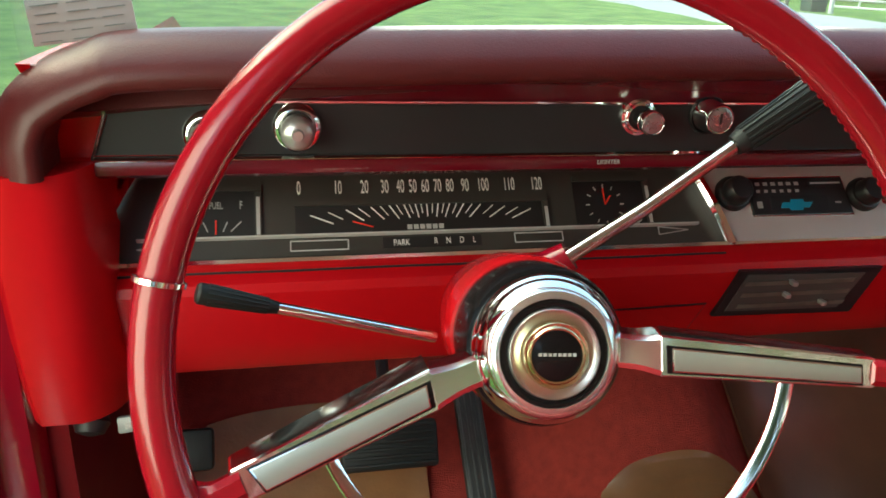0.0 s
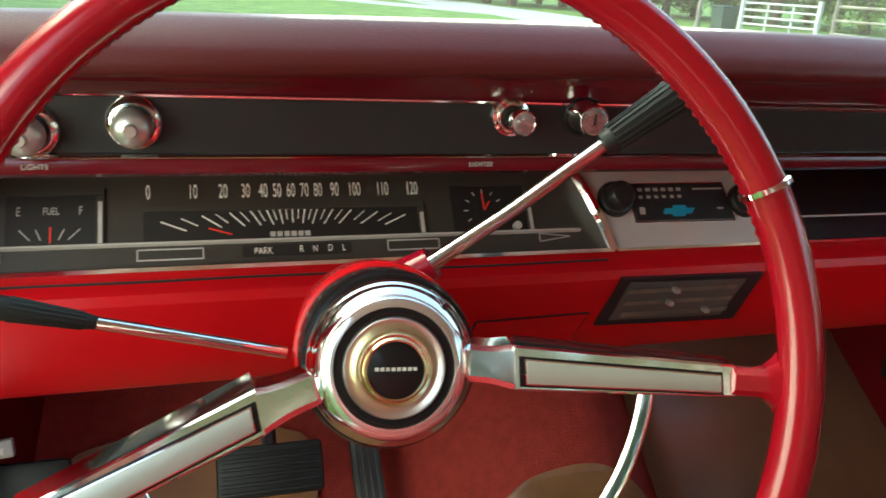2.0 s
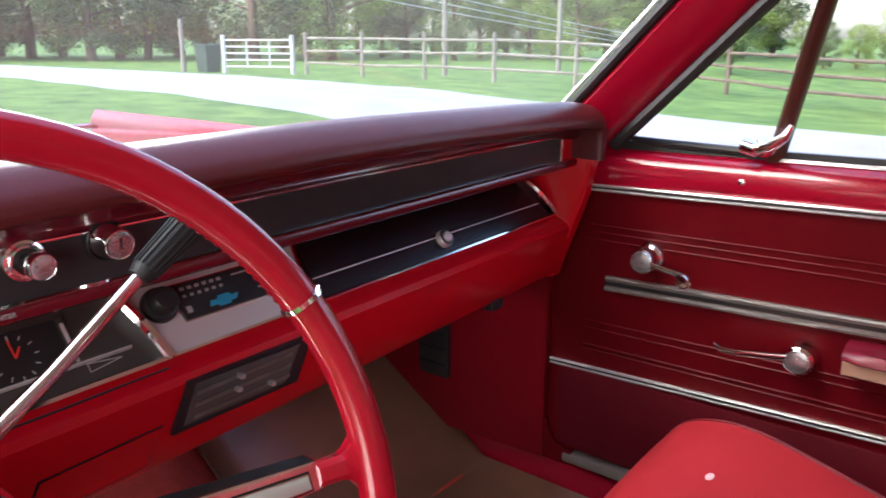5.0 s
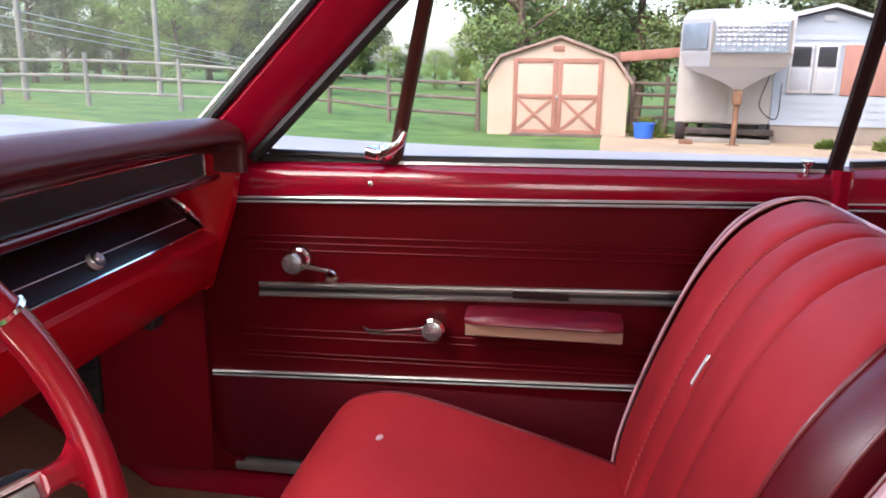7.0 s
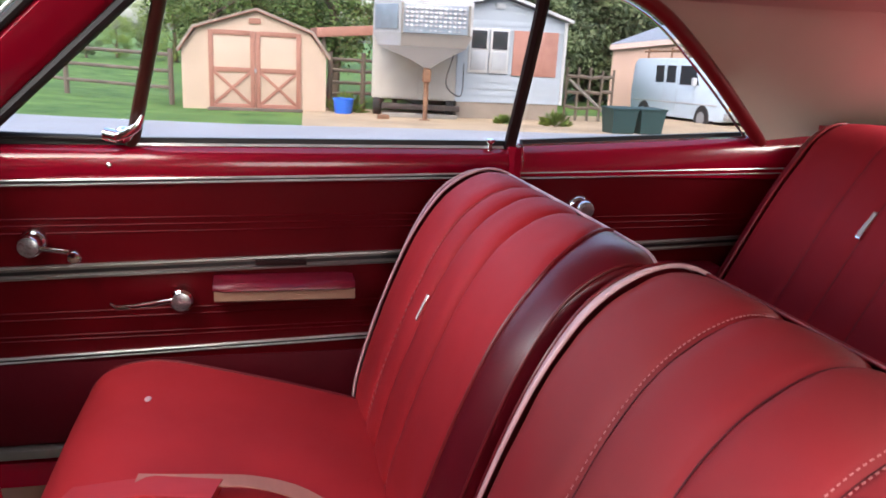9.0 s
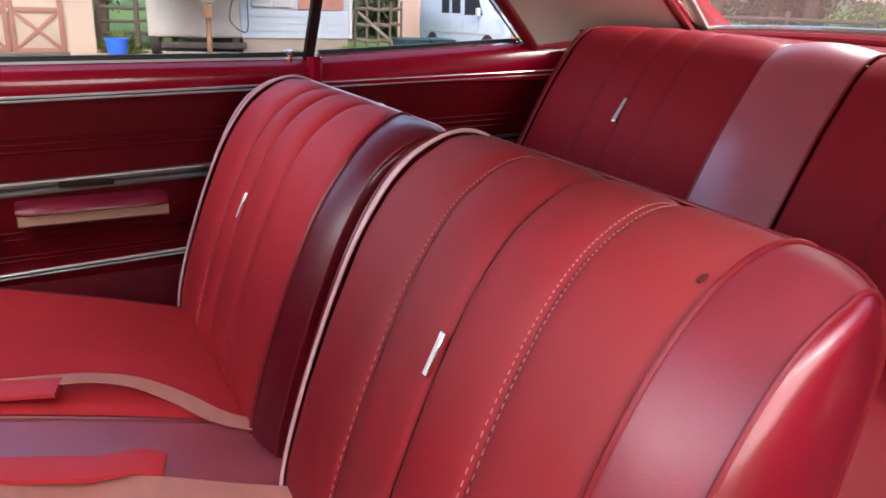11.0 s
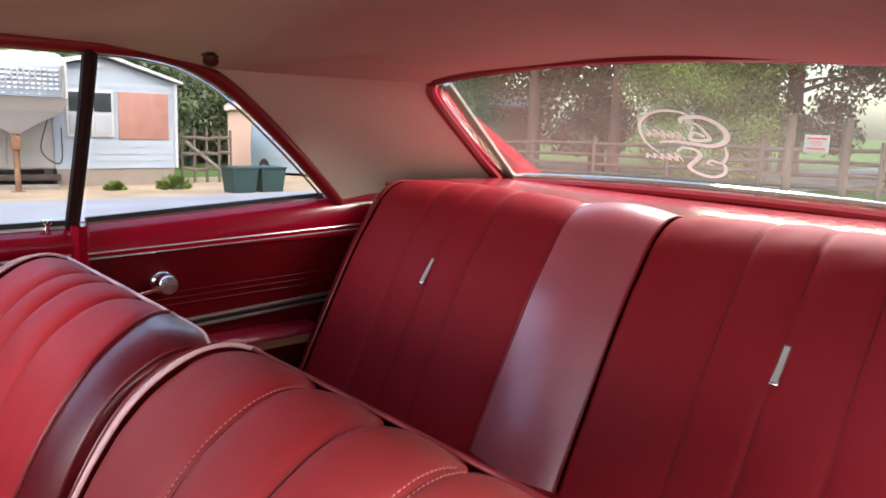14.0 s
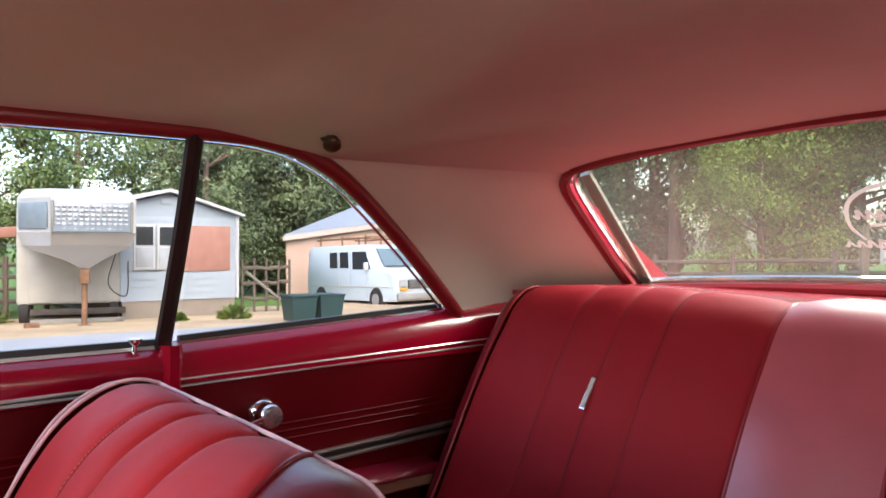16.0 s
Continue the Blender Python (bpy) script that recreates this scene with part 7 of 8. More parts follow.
def horse_trailer():
    M_side_panel = mat("blue_grey_panel", (0.17, 0.21, 0.25), 0.3, var=0.15)
    M_dark_steel = mat("dark_underbody", (0.05, 0.04, 0.035), 0.8, var=0.3)
    M_noseskin = mat("pale_aluminium_skin", (0.44, 0.44, 0.45), 0.45, metal=0.2, var=0.1, vscale=2)
    t = thing("horse_trailer", (17, -4.1, -0.5), "white gooseneck horse trailer with a rusty jack post", "trailer")
    bm = B()
    box(bm, (19.2, -3.94, 0.90), (4.8, 1.94, 2.04), 0.05)
    part("body", bm, M_trailer, t, "white trailer body")
    bm = B()

    def plan(z, inset):
        return [Vector((x, y, z)) for x, y in ((15.1 + inset, -3.62), (16.0, -3.02 - inset * 0.4), (16.9, -3.02 - inset * 0.4), (16.9, -5.10 + inset * 0.4), (15.1 + inset, -5.10 + inset * 0.4))]

    rings(bm, [plan(1.10, 0.25), plan(1.30, 0.04), plan(1.36, 0.0), plan(2.02, 0.0), plan(2.16, 0.22), plan(2.20, 0.4)])
    part("gooseneck", bm, M_noseskin, t, "dull aluminium gooseneck nose", angle=15)
    bm = B()
    box(bm, (15.07, -4.33, 1.65), (0.05, 1.36, 0.58), 0.01, Matrix.Rotation(radians(8), 4, "Y"))
    w = part("front_window", bm, M_side_panel, t, "bright louvred front window")
    for i in range(6):
        for j in range(13):
            bm = B()
            box(bm, (15.03, -3.74 - 0.098 * j, 1.43 + 0.086 * i), (0.03, 0.060, 0.052), 0.008, Matrix.Rotation(radians(8 + 14 * ((i * 5 + j * 3) % 4)), 4, "Y"))
            part("louvre", bm, M_alu if (i + j * 2) % 3 else M_whitepaint, w)
    for y in (-3.64, -5.02):
        bm = B()
        box(bm, (15.03, y, 1.65), (0.06, 0.05, 0.62), 0.012)
        part("frame_bar", bm, M_pale_wood, w, "pale beige frame bar")
    # V-shaped apron under the nose
    bm = B()
    V = [(-3.10, 1.10), (-5.04, 1.10), (-4.55, 0.84), (-4.22, 0.62), (-3.85, 0.82)]
    rings(bm, [[Vector((15.35 + (1.1 - z) * 0.5, y, z)) for y, z in V], [Vector((15.9, y, z)) for y, z in V]])
    part("apron", bm, M_alu, t, "pointed aluminium apron")
    bm = B()
    tube(bm, [(15.5, -4.2, -0.44), (15.5, -4.2, 0.66)], 0.055, 10)
    j = part("jack_post", bm, M_rust, t, "rusty jack post")
    bm = B()
    box(bm, (15.5, -4.2, 0.50), (0.20, 0.18, 0.28), 0.03)
    part("jack_gearbox", bm, M_rust, j)
    bm = B()
    box(bm, (15.5, -4.2, -0.45), (0.25, 0.25, 0.03), 0.01)
    part("jack_foot", bm, M_rust, j)
    bm = B()
    box(bm, (16.6, -4.12, -0.26), (0.12, 1.8, 0.13), 0.02)
    part("bumper_beam", bm, M_dark_steel, t, "dark underbody beam")
    for y in (-3.10, -4.80):
        bm = B()
        lathe(bm, [(0.10, -0.1), (0.26, -0.09), (0.28, -0.05), (0.28, 0.05), (0.26, 0.09), (0.10, 0.1)], axis_at((17.05, y, -0.24), (0, 1, 0)), 20)
        part("tyre", bm, M_tyre, t)
    bm = B()
    tube(bm, curve_pts([(15.4, -4.75, 0.95), (15.4, -4.62, 0.35), (15.4, -4.95, 0.12), (15.4, -4.98, 0.80)], 16), 0.012, 6)
    part("cable", bm, M_black, t, "hanging black cable")
    for y in (-3.62, -4.62):
        bm = B()
        box(bm, (16.79, y, 0.42), (0.03, 0.86, 1.0), 0.012)
        part("door_panel", bm, M_trailer, t)
    bm = B()
    box(bm, (15.54, -3.305, 1.68), (0.90, 0.03, 0.50), 0.01, Matrix.Rotation(math.atan2(0.60, 0.9), 4, "Z"))
    part("side_window", bm, M_side_panel, t, "blue-grey side window")
    bm = B()
    box(bm, (16.2, -4.1, -0.44), (0.14, 1.7, 0.14), 0.02)
    part("timber_block", bm, M_pale_wood, t, "pale timber block")
    t.rotation_euler = (0, 0, radians(-11))
    t.location.y -= 0.29
    bm = B()
    box(bm, (15.6, -3.3, -0.42), (0.2, 0.25, 0.12), 0.02)
    solo("wheel_chock", bm, M_rust, (15.6, -3.3, -0.47), "dark wooden chock on the gravel", "chock")


horse_trailer()


def mobile_home():
    x = 16.6
    h = thing("mobile_home", (x, -6.3, -0.5), "white mobile home with brick-red board and grey skirting", "house")
    bm = B()
    prof = [(-5.14, -0.10), (-5.14, 2.00), (-6.15, 2.26), (-7.72, 1.80), (-7.72, -0.10)]
    prism(bm, prof, lambda a, b, t: Vector((t, a, b)), x, x + 11)
    part("wall", bm, M_whitewall, h)
    bm = B()
    rings(bm, [[Vector((xx, a, b)) for a, b in ((-5.10, 2.03), (-6.15, 2.30), (-7.86, 1.79), (-7.86, 1.85), (-6.15, 2.37), (-5.10, 2.09))] for xx in (x - 0.2, x + 11)])
    part("roof", bm, M_whitepaint, h, "white metal roof")
    bm = B()
    box(bm, (x + 5.4, -6.44, -0.33), (10.8, 2.52, 0.46))
    part("skirting", bm, M_concrete, h, "grey skirting")
    siding(h, x, -5.15, -7.70, -0.10, 0.52, 0.155, M_whitewall)
    siding(h, x, -5.15, -7.70, 1.55, 1.75, 0.1, M_whitewall)
    bm = B()
    box(bm, (x - 0.02, -7.02, 1.05), (0.04, 1.10, 1.02), 0.005)
    part("red_board", bm, M_brickred, h, "brick-red board panel")
    for y0, y1 in ((-5.40, -5.86), (-5.90, -6.36)):
        bm = B()
        box(bm, (x - 0.03, (y0 + y1) / 2, 1.08), (0.05, y0 - y1, 1.0), 0.006)
        w = part("window", bm, M_whitepaint, h, "white framed sash window")
        bm = B()
        box(bm, (x - 0.06, (y0 + y1) / 2, 1.32), (0.03, y0 - y1 - 0.1, 0.40), 0.004)
        part("pane", bm, M_dark_glass, w)
        bm = B()
        box(bm, (x - 0.06, (y0 + y1) / 2, 0.85), (0.03, y0 - y1 - 0.1, 0.42), 0.004)
        part("pane", bm, M_grey_glass, w)
    bm = B()
    box(bm, (x - 0.02, -6.10, 2.08), (0.03, 0.24, 0.12), 0.01)
    part("gable_vent", bm, M_grey_glass, h)
    bm = B()
    tube(bm, [(x - 0.05, -7.74, 1.80), (x - 0.05, -7.74, -0.10)], 0.04, 6)
    part("corner_trim", bm, M_whitepaint, h)


mobile_home()


def van():
    v = thing("van", (18.8, -12.9, -0.80), "pale blue-white panel van with a roof rack", "van")
    R = Matrix.Translation((18.8, -12.9, -0.80)) @ Matrix.Rotation(radians(184.8), 4, "Z") @ Matrix.Rotation(radians(-2.0), 4, "Y") @ Matrix.Diagonal((0.965, 0.965, 1.11, 1))

    def P(a, b, c):
        return R @ Vector((a, b, c))

    # local x runs forward, y to the van's left, z up
    prof = [(-2.2, 0.30), (-2.25, 0.9), (-2.15, 1.62), (-1.95, 1.74), (0.75, 1.74), (1.05, 1.66), (1.62, 1.12), (2.15, 1.02), (2.32, 0.92), (2.36, 0.42), (2.30, 0.30)]
    bm = B()
    rs = []
    for y, k in ((-0.95, 0.97), (-0.90, 1.0), (0.90, 1.0), (0.95, 0.97)):
        rs.append([P(a * k, y, b * (k if b > 1 else 1)) for a, b in prof])
    rings(bm, rs)
    part("body", bm, M_van, v)
    for s in (-1, 1):
        for a0, a1, b0, b1 in ((0.30, 0.98, 1.10, 1.56), (-0.35, 0.10, 1.14, 1.56), (-0.90, -0.48, 1.14, 1.56)):
            bm = B()
            lean = 0.22 if a1 > 0.5 else 0
            poly = [(a0, b0), (a1 + lean, b0), (a1 - 0.02, b1), (a0, b1)]
            rings(bm, [[P(a, s * 0.945, b) for a, b in poly], [P(a, s * 0.957, b) for a, b in poly]])
            part("side_window", bm, M_dark_glass, v)
        for a in (1.45, -1.4):
            bm = B()
            lathe(bm, [(0.12, -0.1), (0.30, -0.1), (0.33, -0.06), (0.33, 0.06), (0.30, 0.1), (0.12, 0.1)], Matrix.Translation(P(a, s * 0.88, 0.33)) @ R.to_3x3().to_4x4() @ Matrix.Rotation(radians(90), 4, "X"), 22)
            w = part("wheel", bm, M_tyre, v)
            bm = B()
            lathe(bm, [(0.16, -0.105), (0.16, 0.105)], Matrix.Translation(P(a, s * 0.89, 0.33)) @ R.to_3x3().to_4x4() @ Matrix.Rotation(radians(90), 4, "X"), 18)
            part("rim", bm, M_alu, w)
        bm = B()
        box(bm, P(1.10, s * 1.05, 1.18), (0.10, 0.14, 0.20), 0.03, R.to_3x3().to_4x4())
        part("mirror", bm, M_whitepaint, v)
        bm = B()
        box(bm, P(2.355, s * 0.68, 0.74), (0.05, 0.28, 0.18), 0.03, R.to_3x3().to_4x4())
        part("headlight", bm, M_grey_glass, v)
    bm = B()
    poly = [(-0.78, 1.18, 1.60), (0.78, 1.18, 1.60), (0.70, 1.62, 1.12), (-0.70, 1.62, 1.12)]
    rings(bm, [[P(c + 0.02 + o, a, b + 0.01) for a, b, c in poly] for o in (0.0, 0.03)])
    part("windscreen", bm, mat("pale_van_glass", (0.12, 0.17, 0.20), 0.1, var=0.1), v)
    bm = B()
    box(bm, P(2.35, 0, 0.72), (0.06, 1.0, 0.22), 0.01, R.to_3x3().to_4x4())
    g = part("grille", bm, M_black, v)
    for i in range(5):
        bm = B()
        box(bm, P(2.39, 0, 0.64 + 0.04 * i), (0.02, 0.96, 0.014), 0, R.to_3x3().to_4x4())
        part("grille_bar", bm, M_alu, g)
    bm = B()
    box(bm, P(2.42, 0, 0.42), (0.12, 1.9, 0.16), 0.03, R.to_3x3().to_4x4())
    part("bumper", bm, M_alu, v)
    for s in (-1, 1):
        bm = B()
        box(bm, P(2.375, s * 0.68, 0.60), (0.05, 0.26, 0.07), 0.01, R.to_3x3().to_4x4())
        part("turn_signal", bm, M_amber, v, "amber turn signal")
        bm = B()
        box(bm, P(0.0, s * 0.955, 0.66), (4.1, 0.02, 0.03), 0.004, R.to_3x3().to_4x4())
        part("side_moulding", bm, M_grey_print, v, "grey side moulding")
        for a in (1.02, 0.20, -0.42):
            bm = B()
            box(bm, P(a, s * 0.951, 0.98), (0.012, 0.01, 1.15), 0, R.to_3x3().to_4x4())
            part("door_gap", bm, M_alu, v)
    for s in (-1, 1):
        bm = B()
        tube(bm, [P(-1.9, s * 0.75, 1.92), P(0.9, s * 0.75, 1.92)], 0.028, 6)
        part("rack_rail", bm, M_rust, v)
        for a in (-1.7, -0.5, 0.7):
            bm = B()
            tube(bm, [P(a, s * 0.75, 1.72), P(a, s * 0.75, 2.00)], 0.028, 6)
            part("rack_post", bm, M_rust, v)
    for a in (-1.7, -0.5, 0.7):
        bm = B()
        tube(bm, [P(a, -0.75, 1.95), P(a, 0.75, 1.95)], 0.02, 6)
        part("rack_bar", bm, M_rust, v)


van()


def pink_building():
    h = thing("outbuilding", (22.7, -12.0, -0.7), "pinkish rendered outbuilding with a hipped grey metal roof", "building")
    # corner posts in plan with their eave heights: the eaves rise along the front
    eave = [Vector(p) for p in ((22.5, -11.77, 1.36), (22.4, -17.4, 2.12), (29.0, -19.0, 2.12), (28.4, -15.4, 1.36))]
    mid = sum(eave, Vector()) / 4
    bm = B()
    foot = [mid + (p - mid) * 0.965 for p in eave]
    rings(bm, [[Vector((p.x, p.y, -0.9)) for p in foot], [Vector((p.x, p.y, p.z - 0.02)) for p in foot]])
    part("wall", bm, M_pinkwall, h)
    ridge = [Vector((25.0, -16.0, 2.59)), Vector((26.0, -17.8, 3.0))]
    bm = B()
    up = [bm.verts.new(p + Vector((0, 0, 0.10))) for p in eave]
    dn = [bm.verts.new(p) for p in eave]
    a, b = (bm.verts.new(p + Vector((0, 0, 0.06))) for p in ridge)
    for q in ((up[0], up[1], b, a), (up[1], up[2], b), (up[2], up[3], a, b), (up[3], up[0], a), dn[::-1]):
        bm.faces.new(q)
    for k in range(4):
        bm.faces.new((dn[k], dn[(k + 1) % 4], up[(k + 1) % 4], up[k]))
    bmesh.ops.recalc_face_normals(bm, faces=bm.faces)
    part("roof", bm, mat("grey_metal_roof", (0.30, 0.34, 0.40), 0.4, metal=0.3, var=0.08), h, "grey metal roof", angle=15)
    for p, q in ((eave[0], eave[1]), (eave[0], eave[3])):
        bm = B()
        n = Vector((-0.02, 0.02, 0))
        rings(bm, [[r + n * 1.5 + Vector((0, 0, z)) + n * o for o, z in ((0, -0.10), (1, -0.10), (1, 0.06), (0, 0.06))] for r in (p, q)])
        part("fascia", bm, M_fascia, h, "pinkish cream fascia board")
    g = thing("cream_garage", (24.6, -20.5, -0.5), "cream gabled garage beyond the rear fence", "building")
    bm = B()
    prism(bm, [(21.2, -0.7), (21.2, 1.85), (24.6, 3.1), (28.0, 1.85), (28.0, -0.7)], lambda a, b, t: Vector((a, t, b)), -20.0, -25.0)
    part("wall", bm, M_cream, g)
    bm = B()
    rings(bm, [[Vector((a, yy, b)) for a, b in ((20.8, 1.75), (24.6, 3.15), (28.4, 1.75), (28.4, 1.87), (24.6, 3.28), (20.8, 1.87))] for yy in (-19.7, -25.2)])
    part("roof", bm, M_whitewall, g, "pale metal roof")
    # carport roof behind the shed
    c = thing("carport", (20, -3.0, -0.6), "brown-roofed open carport behind the trailer", "carport")
    bm = B()
    box(bm, (20.5, -3.2, 1.38), (2.4, 2.1, 0.24), 0.02, Matrix.Rotation(radians(-5), 4, "X"))
    part("roof", bm, M_brown, c)
    for y in (-2.35, -3.9):
        bm = B()
        tube(bm, [(19.5, y, -0.62), (19.5, y, 1.33)], 0.06, 6)
        part("post", bm, M_old_wood, c)


pink_building()


def bins():
    def one(name, c, w, h, m, lab, cat):
        b = thing(name, c, lab, cat, "bins")
        bm = B()
        rings(bm, [[Vector(c) + Vector((sx * w * k, sy * w * k, z)) for sx, sy in ((-.5, -.5), (.5, -.5), (.5, .5), (-.5, .5))] for z, k in ((0, 0.82), (h * 0.9, 0.98), (h * 0.92, 1.04), (h * 0.96, 1.04))])
        part("body", bm, m, b)
        bm = B()
        rings(bm, [[Vector(c) + Vector((sx * w * k, sy * w * k, z)) for sx, sy in ((-.5, -.5), (.5, -.5), (.5, .5), (-.5, .5))] for z, k in ((h * 0.965, 1.06), (h * 0.985, 1.06), (h, 0.9))])
        part("lid", bm, m, b)

    one("wheelie_bin", (13.5, -7.80, gz(13.5, 0)), 0.56, 0.54, M_bin, "dark green plastic bin on the gravel", "bin")
    one("wheelie_bin", (13.5, -8.42, gz(13.5, 0)), 0.56, 0.54, M_bin, "dark green plastic bin on the gravel", "bin")
    c = (17.0, -2.60, gz(17, 0))
    b = thing("blue_tub", c, "bright blue plastic tub beside the shed", "tub")
    bm = B()
    lathe(bm, [(0.19, 0), (0.235, 0.34), (0.25, 0.35), (0.24, 0.36), (0.2, 0.05)], Matrix.Translation(c), 20)
    part("tub", bm, M_bluebin, b)
    one("wheelie_bin", (17.4, 23.8, gz(17.4, 23.8)), 0.7, 1.0, M_bin, "dark bin beside the white gate", "bin")


bins()


def post_rail(name, pts, height, nrail, m, lab, r=0.07, step=2.4):
    f = thing(name, (pts[0][0], pts[0][1], gz(*pts[0])), lab, "fence")
    P = []
    for (x0, y0), (x1, y1) in zip(pts, pts[1:]):
        k = max(1, round(math.hypot(x1 - x0, y1 - y0) / step))
        P += [(x0 + (x1 - x0) * i / k, y0 + (y1 - y0) * i / k) for i in range(k)]
    P.append(pts[-1])
    rnd = random.Random(len(P))
    for x, y in P:
        bm = B()
        z = gz(x, y)
        tube(bm, [(x, y, z - 0.1), (x + rnd.uniform(-.02, .02), y, z + height + rnd.uniform(0.03, 0.18))], [r, r * 0.9], 7)
        part("post", bm, m, f)
    for (x0, y0), (x1, y1) in zip(P, P[1:]):
        for i in range(nrail):
            h = height * (0.30 + 0.64 * i / max(1, nrail - 1))
            bm = B()
            tube(bm, [(x0, y0, gz(x0, y0) + h + rnd.uniform(-.03, .03)), (x1, y1, gz(x1, y1) + h + rnd.uniform(-.03, .03))], 0.045, 6)
            part("rail", bm, m, f)


post_rail("rail_fence", [(18.6, 1.3), (20.5, 4.0), (24.0, 8.5)], 1.25, 3, M_old_wood, "dark weathered post and rail fence")
post_rail("rail_fence", [(19.5, 7.0), (18.8, 12.0), (18.4, 19.6)], 1.30, 3, M_pale_wood, "pale weathered post and rail fence")
post_rail("rail_fence", [(15.5, -16.5), (9.0, -16.2), (2.0, -15.6), (-8.0, -15.0)], 1.15, 4, M_old_wood, "dark weathered paddock fence")
post_rail("rail_fence", [(19.3, -2.5), (19.3, -4.2)], 1.3, 4, M_old_wood, "dark weathered rail fence by the carport", step=0.8)
post_rail("picket_gate", [(17.0, -8.05), (16.8, -9.2)], 1.15, 3, M_old_wood, "old grey wooden gate by the mobile home", step=0.3, r=0.035)


def gate_brace():
    bm = B()
    tube(bm, [(16.95, -8.1, gz(17, 0) + 1.0), (16.82, -9.1, gz(17, 0) + 0.2)], 0.04, 6)
    solo("gate_brace", bm, M_pale_wood, (16.9, -8.6, gz(17, 0)), "slanting pale brace of the old wooden gate", "gate brace")


gate_brace()


def white_gate():
    a, b = (18.3, 20.2), (17.2, 22.6)
    g = thing("white_gate", (*a, gz(*a)), "white painted farm gate", "gate")
    z = gz(*a)
    for k, (x, y) in enumerate((a, b)):
        bm = B()
        tube(bm, [(x, y, z), (x, y, z + 1.35)], 0.08, 8)
        part("post", bm, M_whitepaint, g)
    for i in range(5):
        bm = B()
        tube(bm, [(*a, z + 0.25 + 0.23 * i), (*b, z + 0.25 + 0.23 * i)], 0.035, 6)
        part("rail", bm, M_whitepaint, g)
    for t in (0.33, 0.66):
        bm = B()
        x, y = a[0] + (b[0] - a[0]) * t, a[1] + (b[1] - a[1]) * t
        tube(bm, [(x, y, z + 0.25), (x, y, z + 1.17)], 0.035, 6)
        part("upright", bm, M_whitepaint, g)


white_gate()


def sign():
    s = thing("notice_board", (5.4, -15.6, gz(5.4, -15.6)), "white notice board with red lettering on a fence post", "sign")
    bm = B()
    box(bm, (5.4, -15.50, 1.02), (0.46, 0.02, 0.34), 0.004)
    b = part("board", bm, M_whitepaint, s)
    bm = B()
    for z, w in ((1.12, 0.36), (0.93, 0.34)):
        box(bm, (5.4, -15.487, z), (w, 0.006, 0.035))
    part("red_bar", bm, M_needle, b)
    words("lettering", "NO", Matrix.Translation((5.4, -15.487, 1.025)) @ Matrix.Rotation(radians(180), 4, "Z") @ Matrix.Rotation(radians(90), 4, "X"), 0.12, M_needle, b)
    bm = B()
    tube(bm, [(5.95, -15.6, -0.2), (5.95, -15.6, 1.55)], 0.09, 8)
    tube(bm, [(4.9, -15.6, -0.2), (4.9, -15.6, 1.5)], 0.09, 8)
    part("post", bm, M_old_wood, s)


sign()


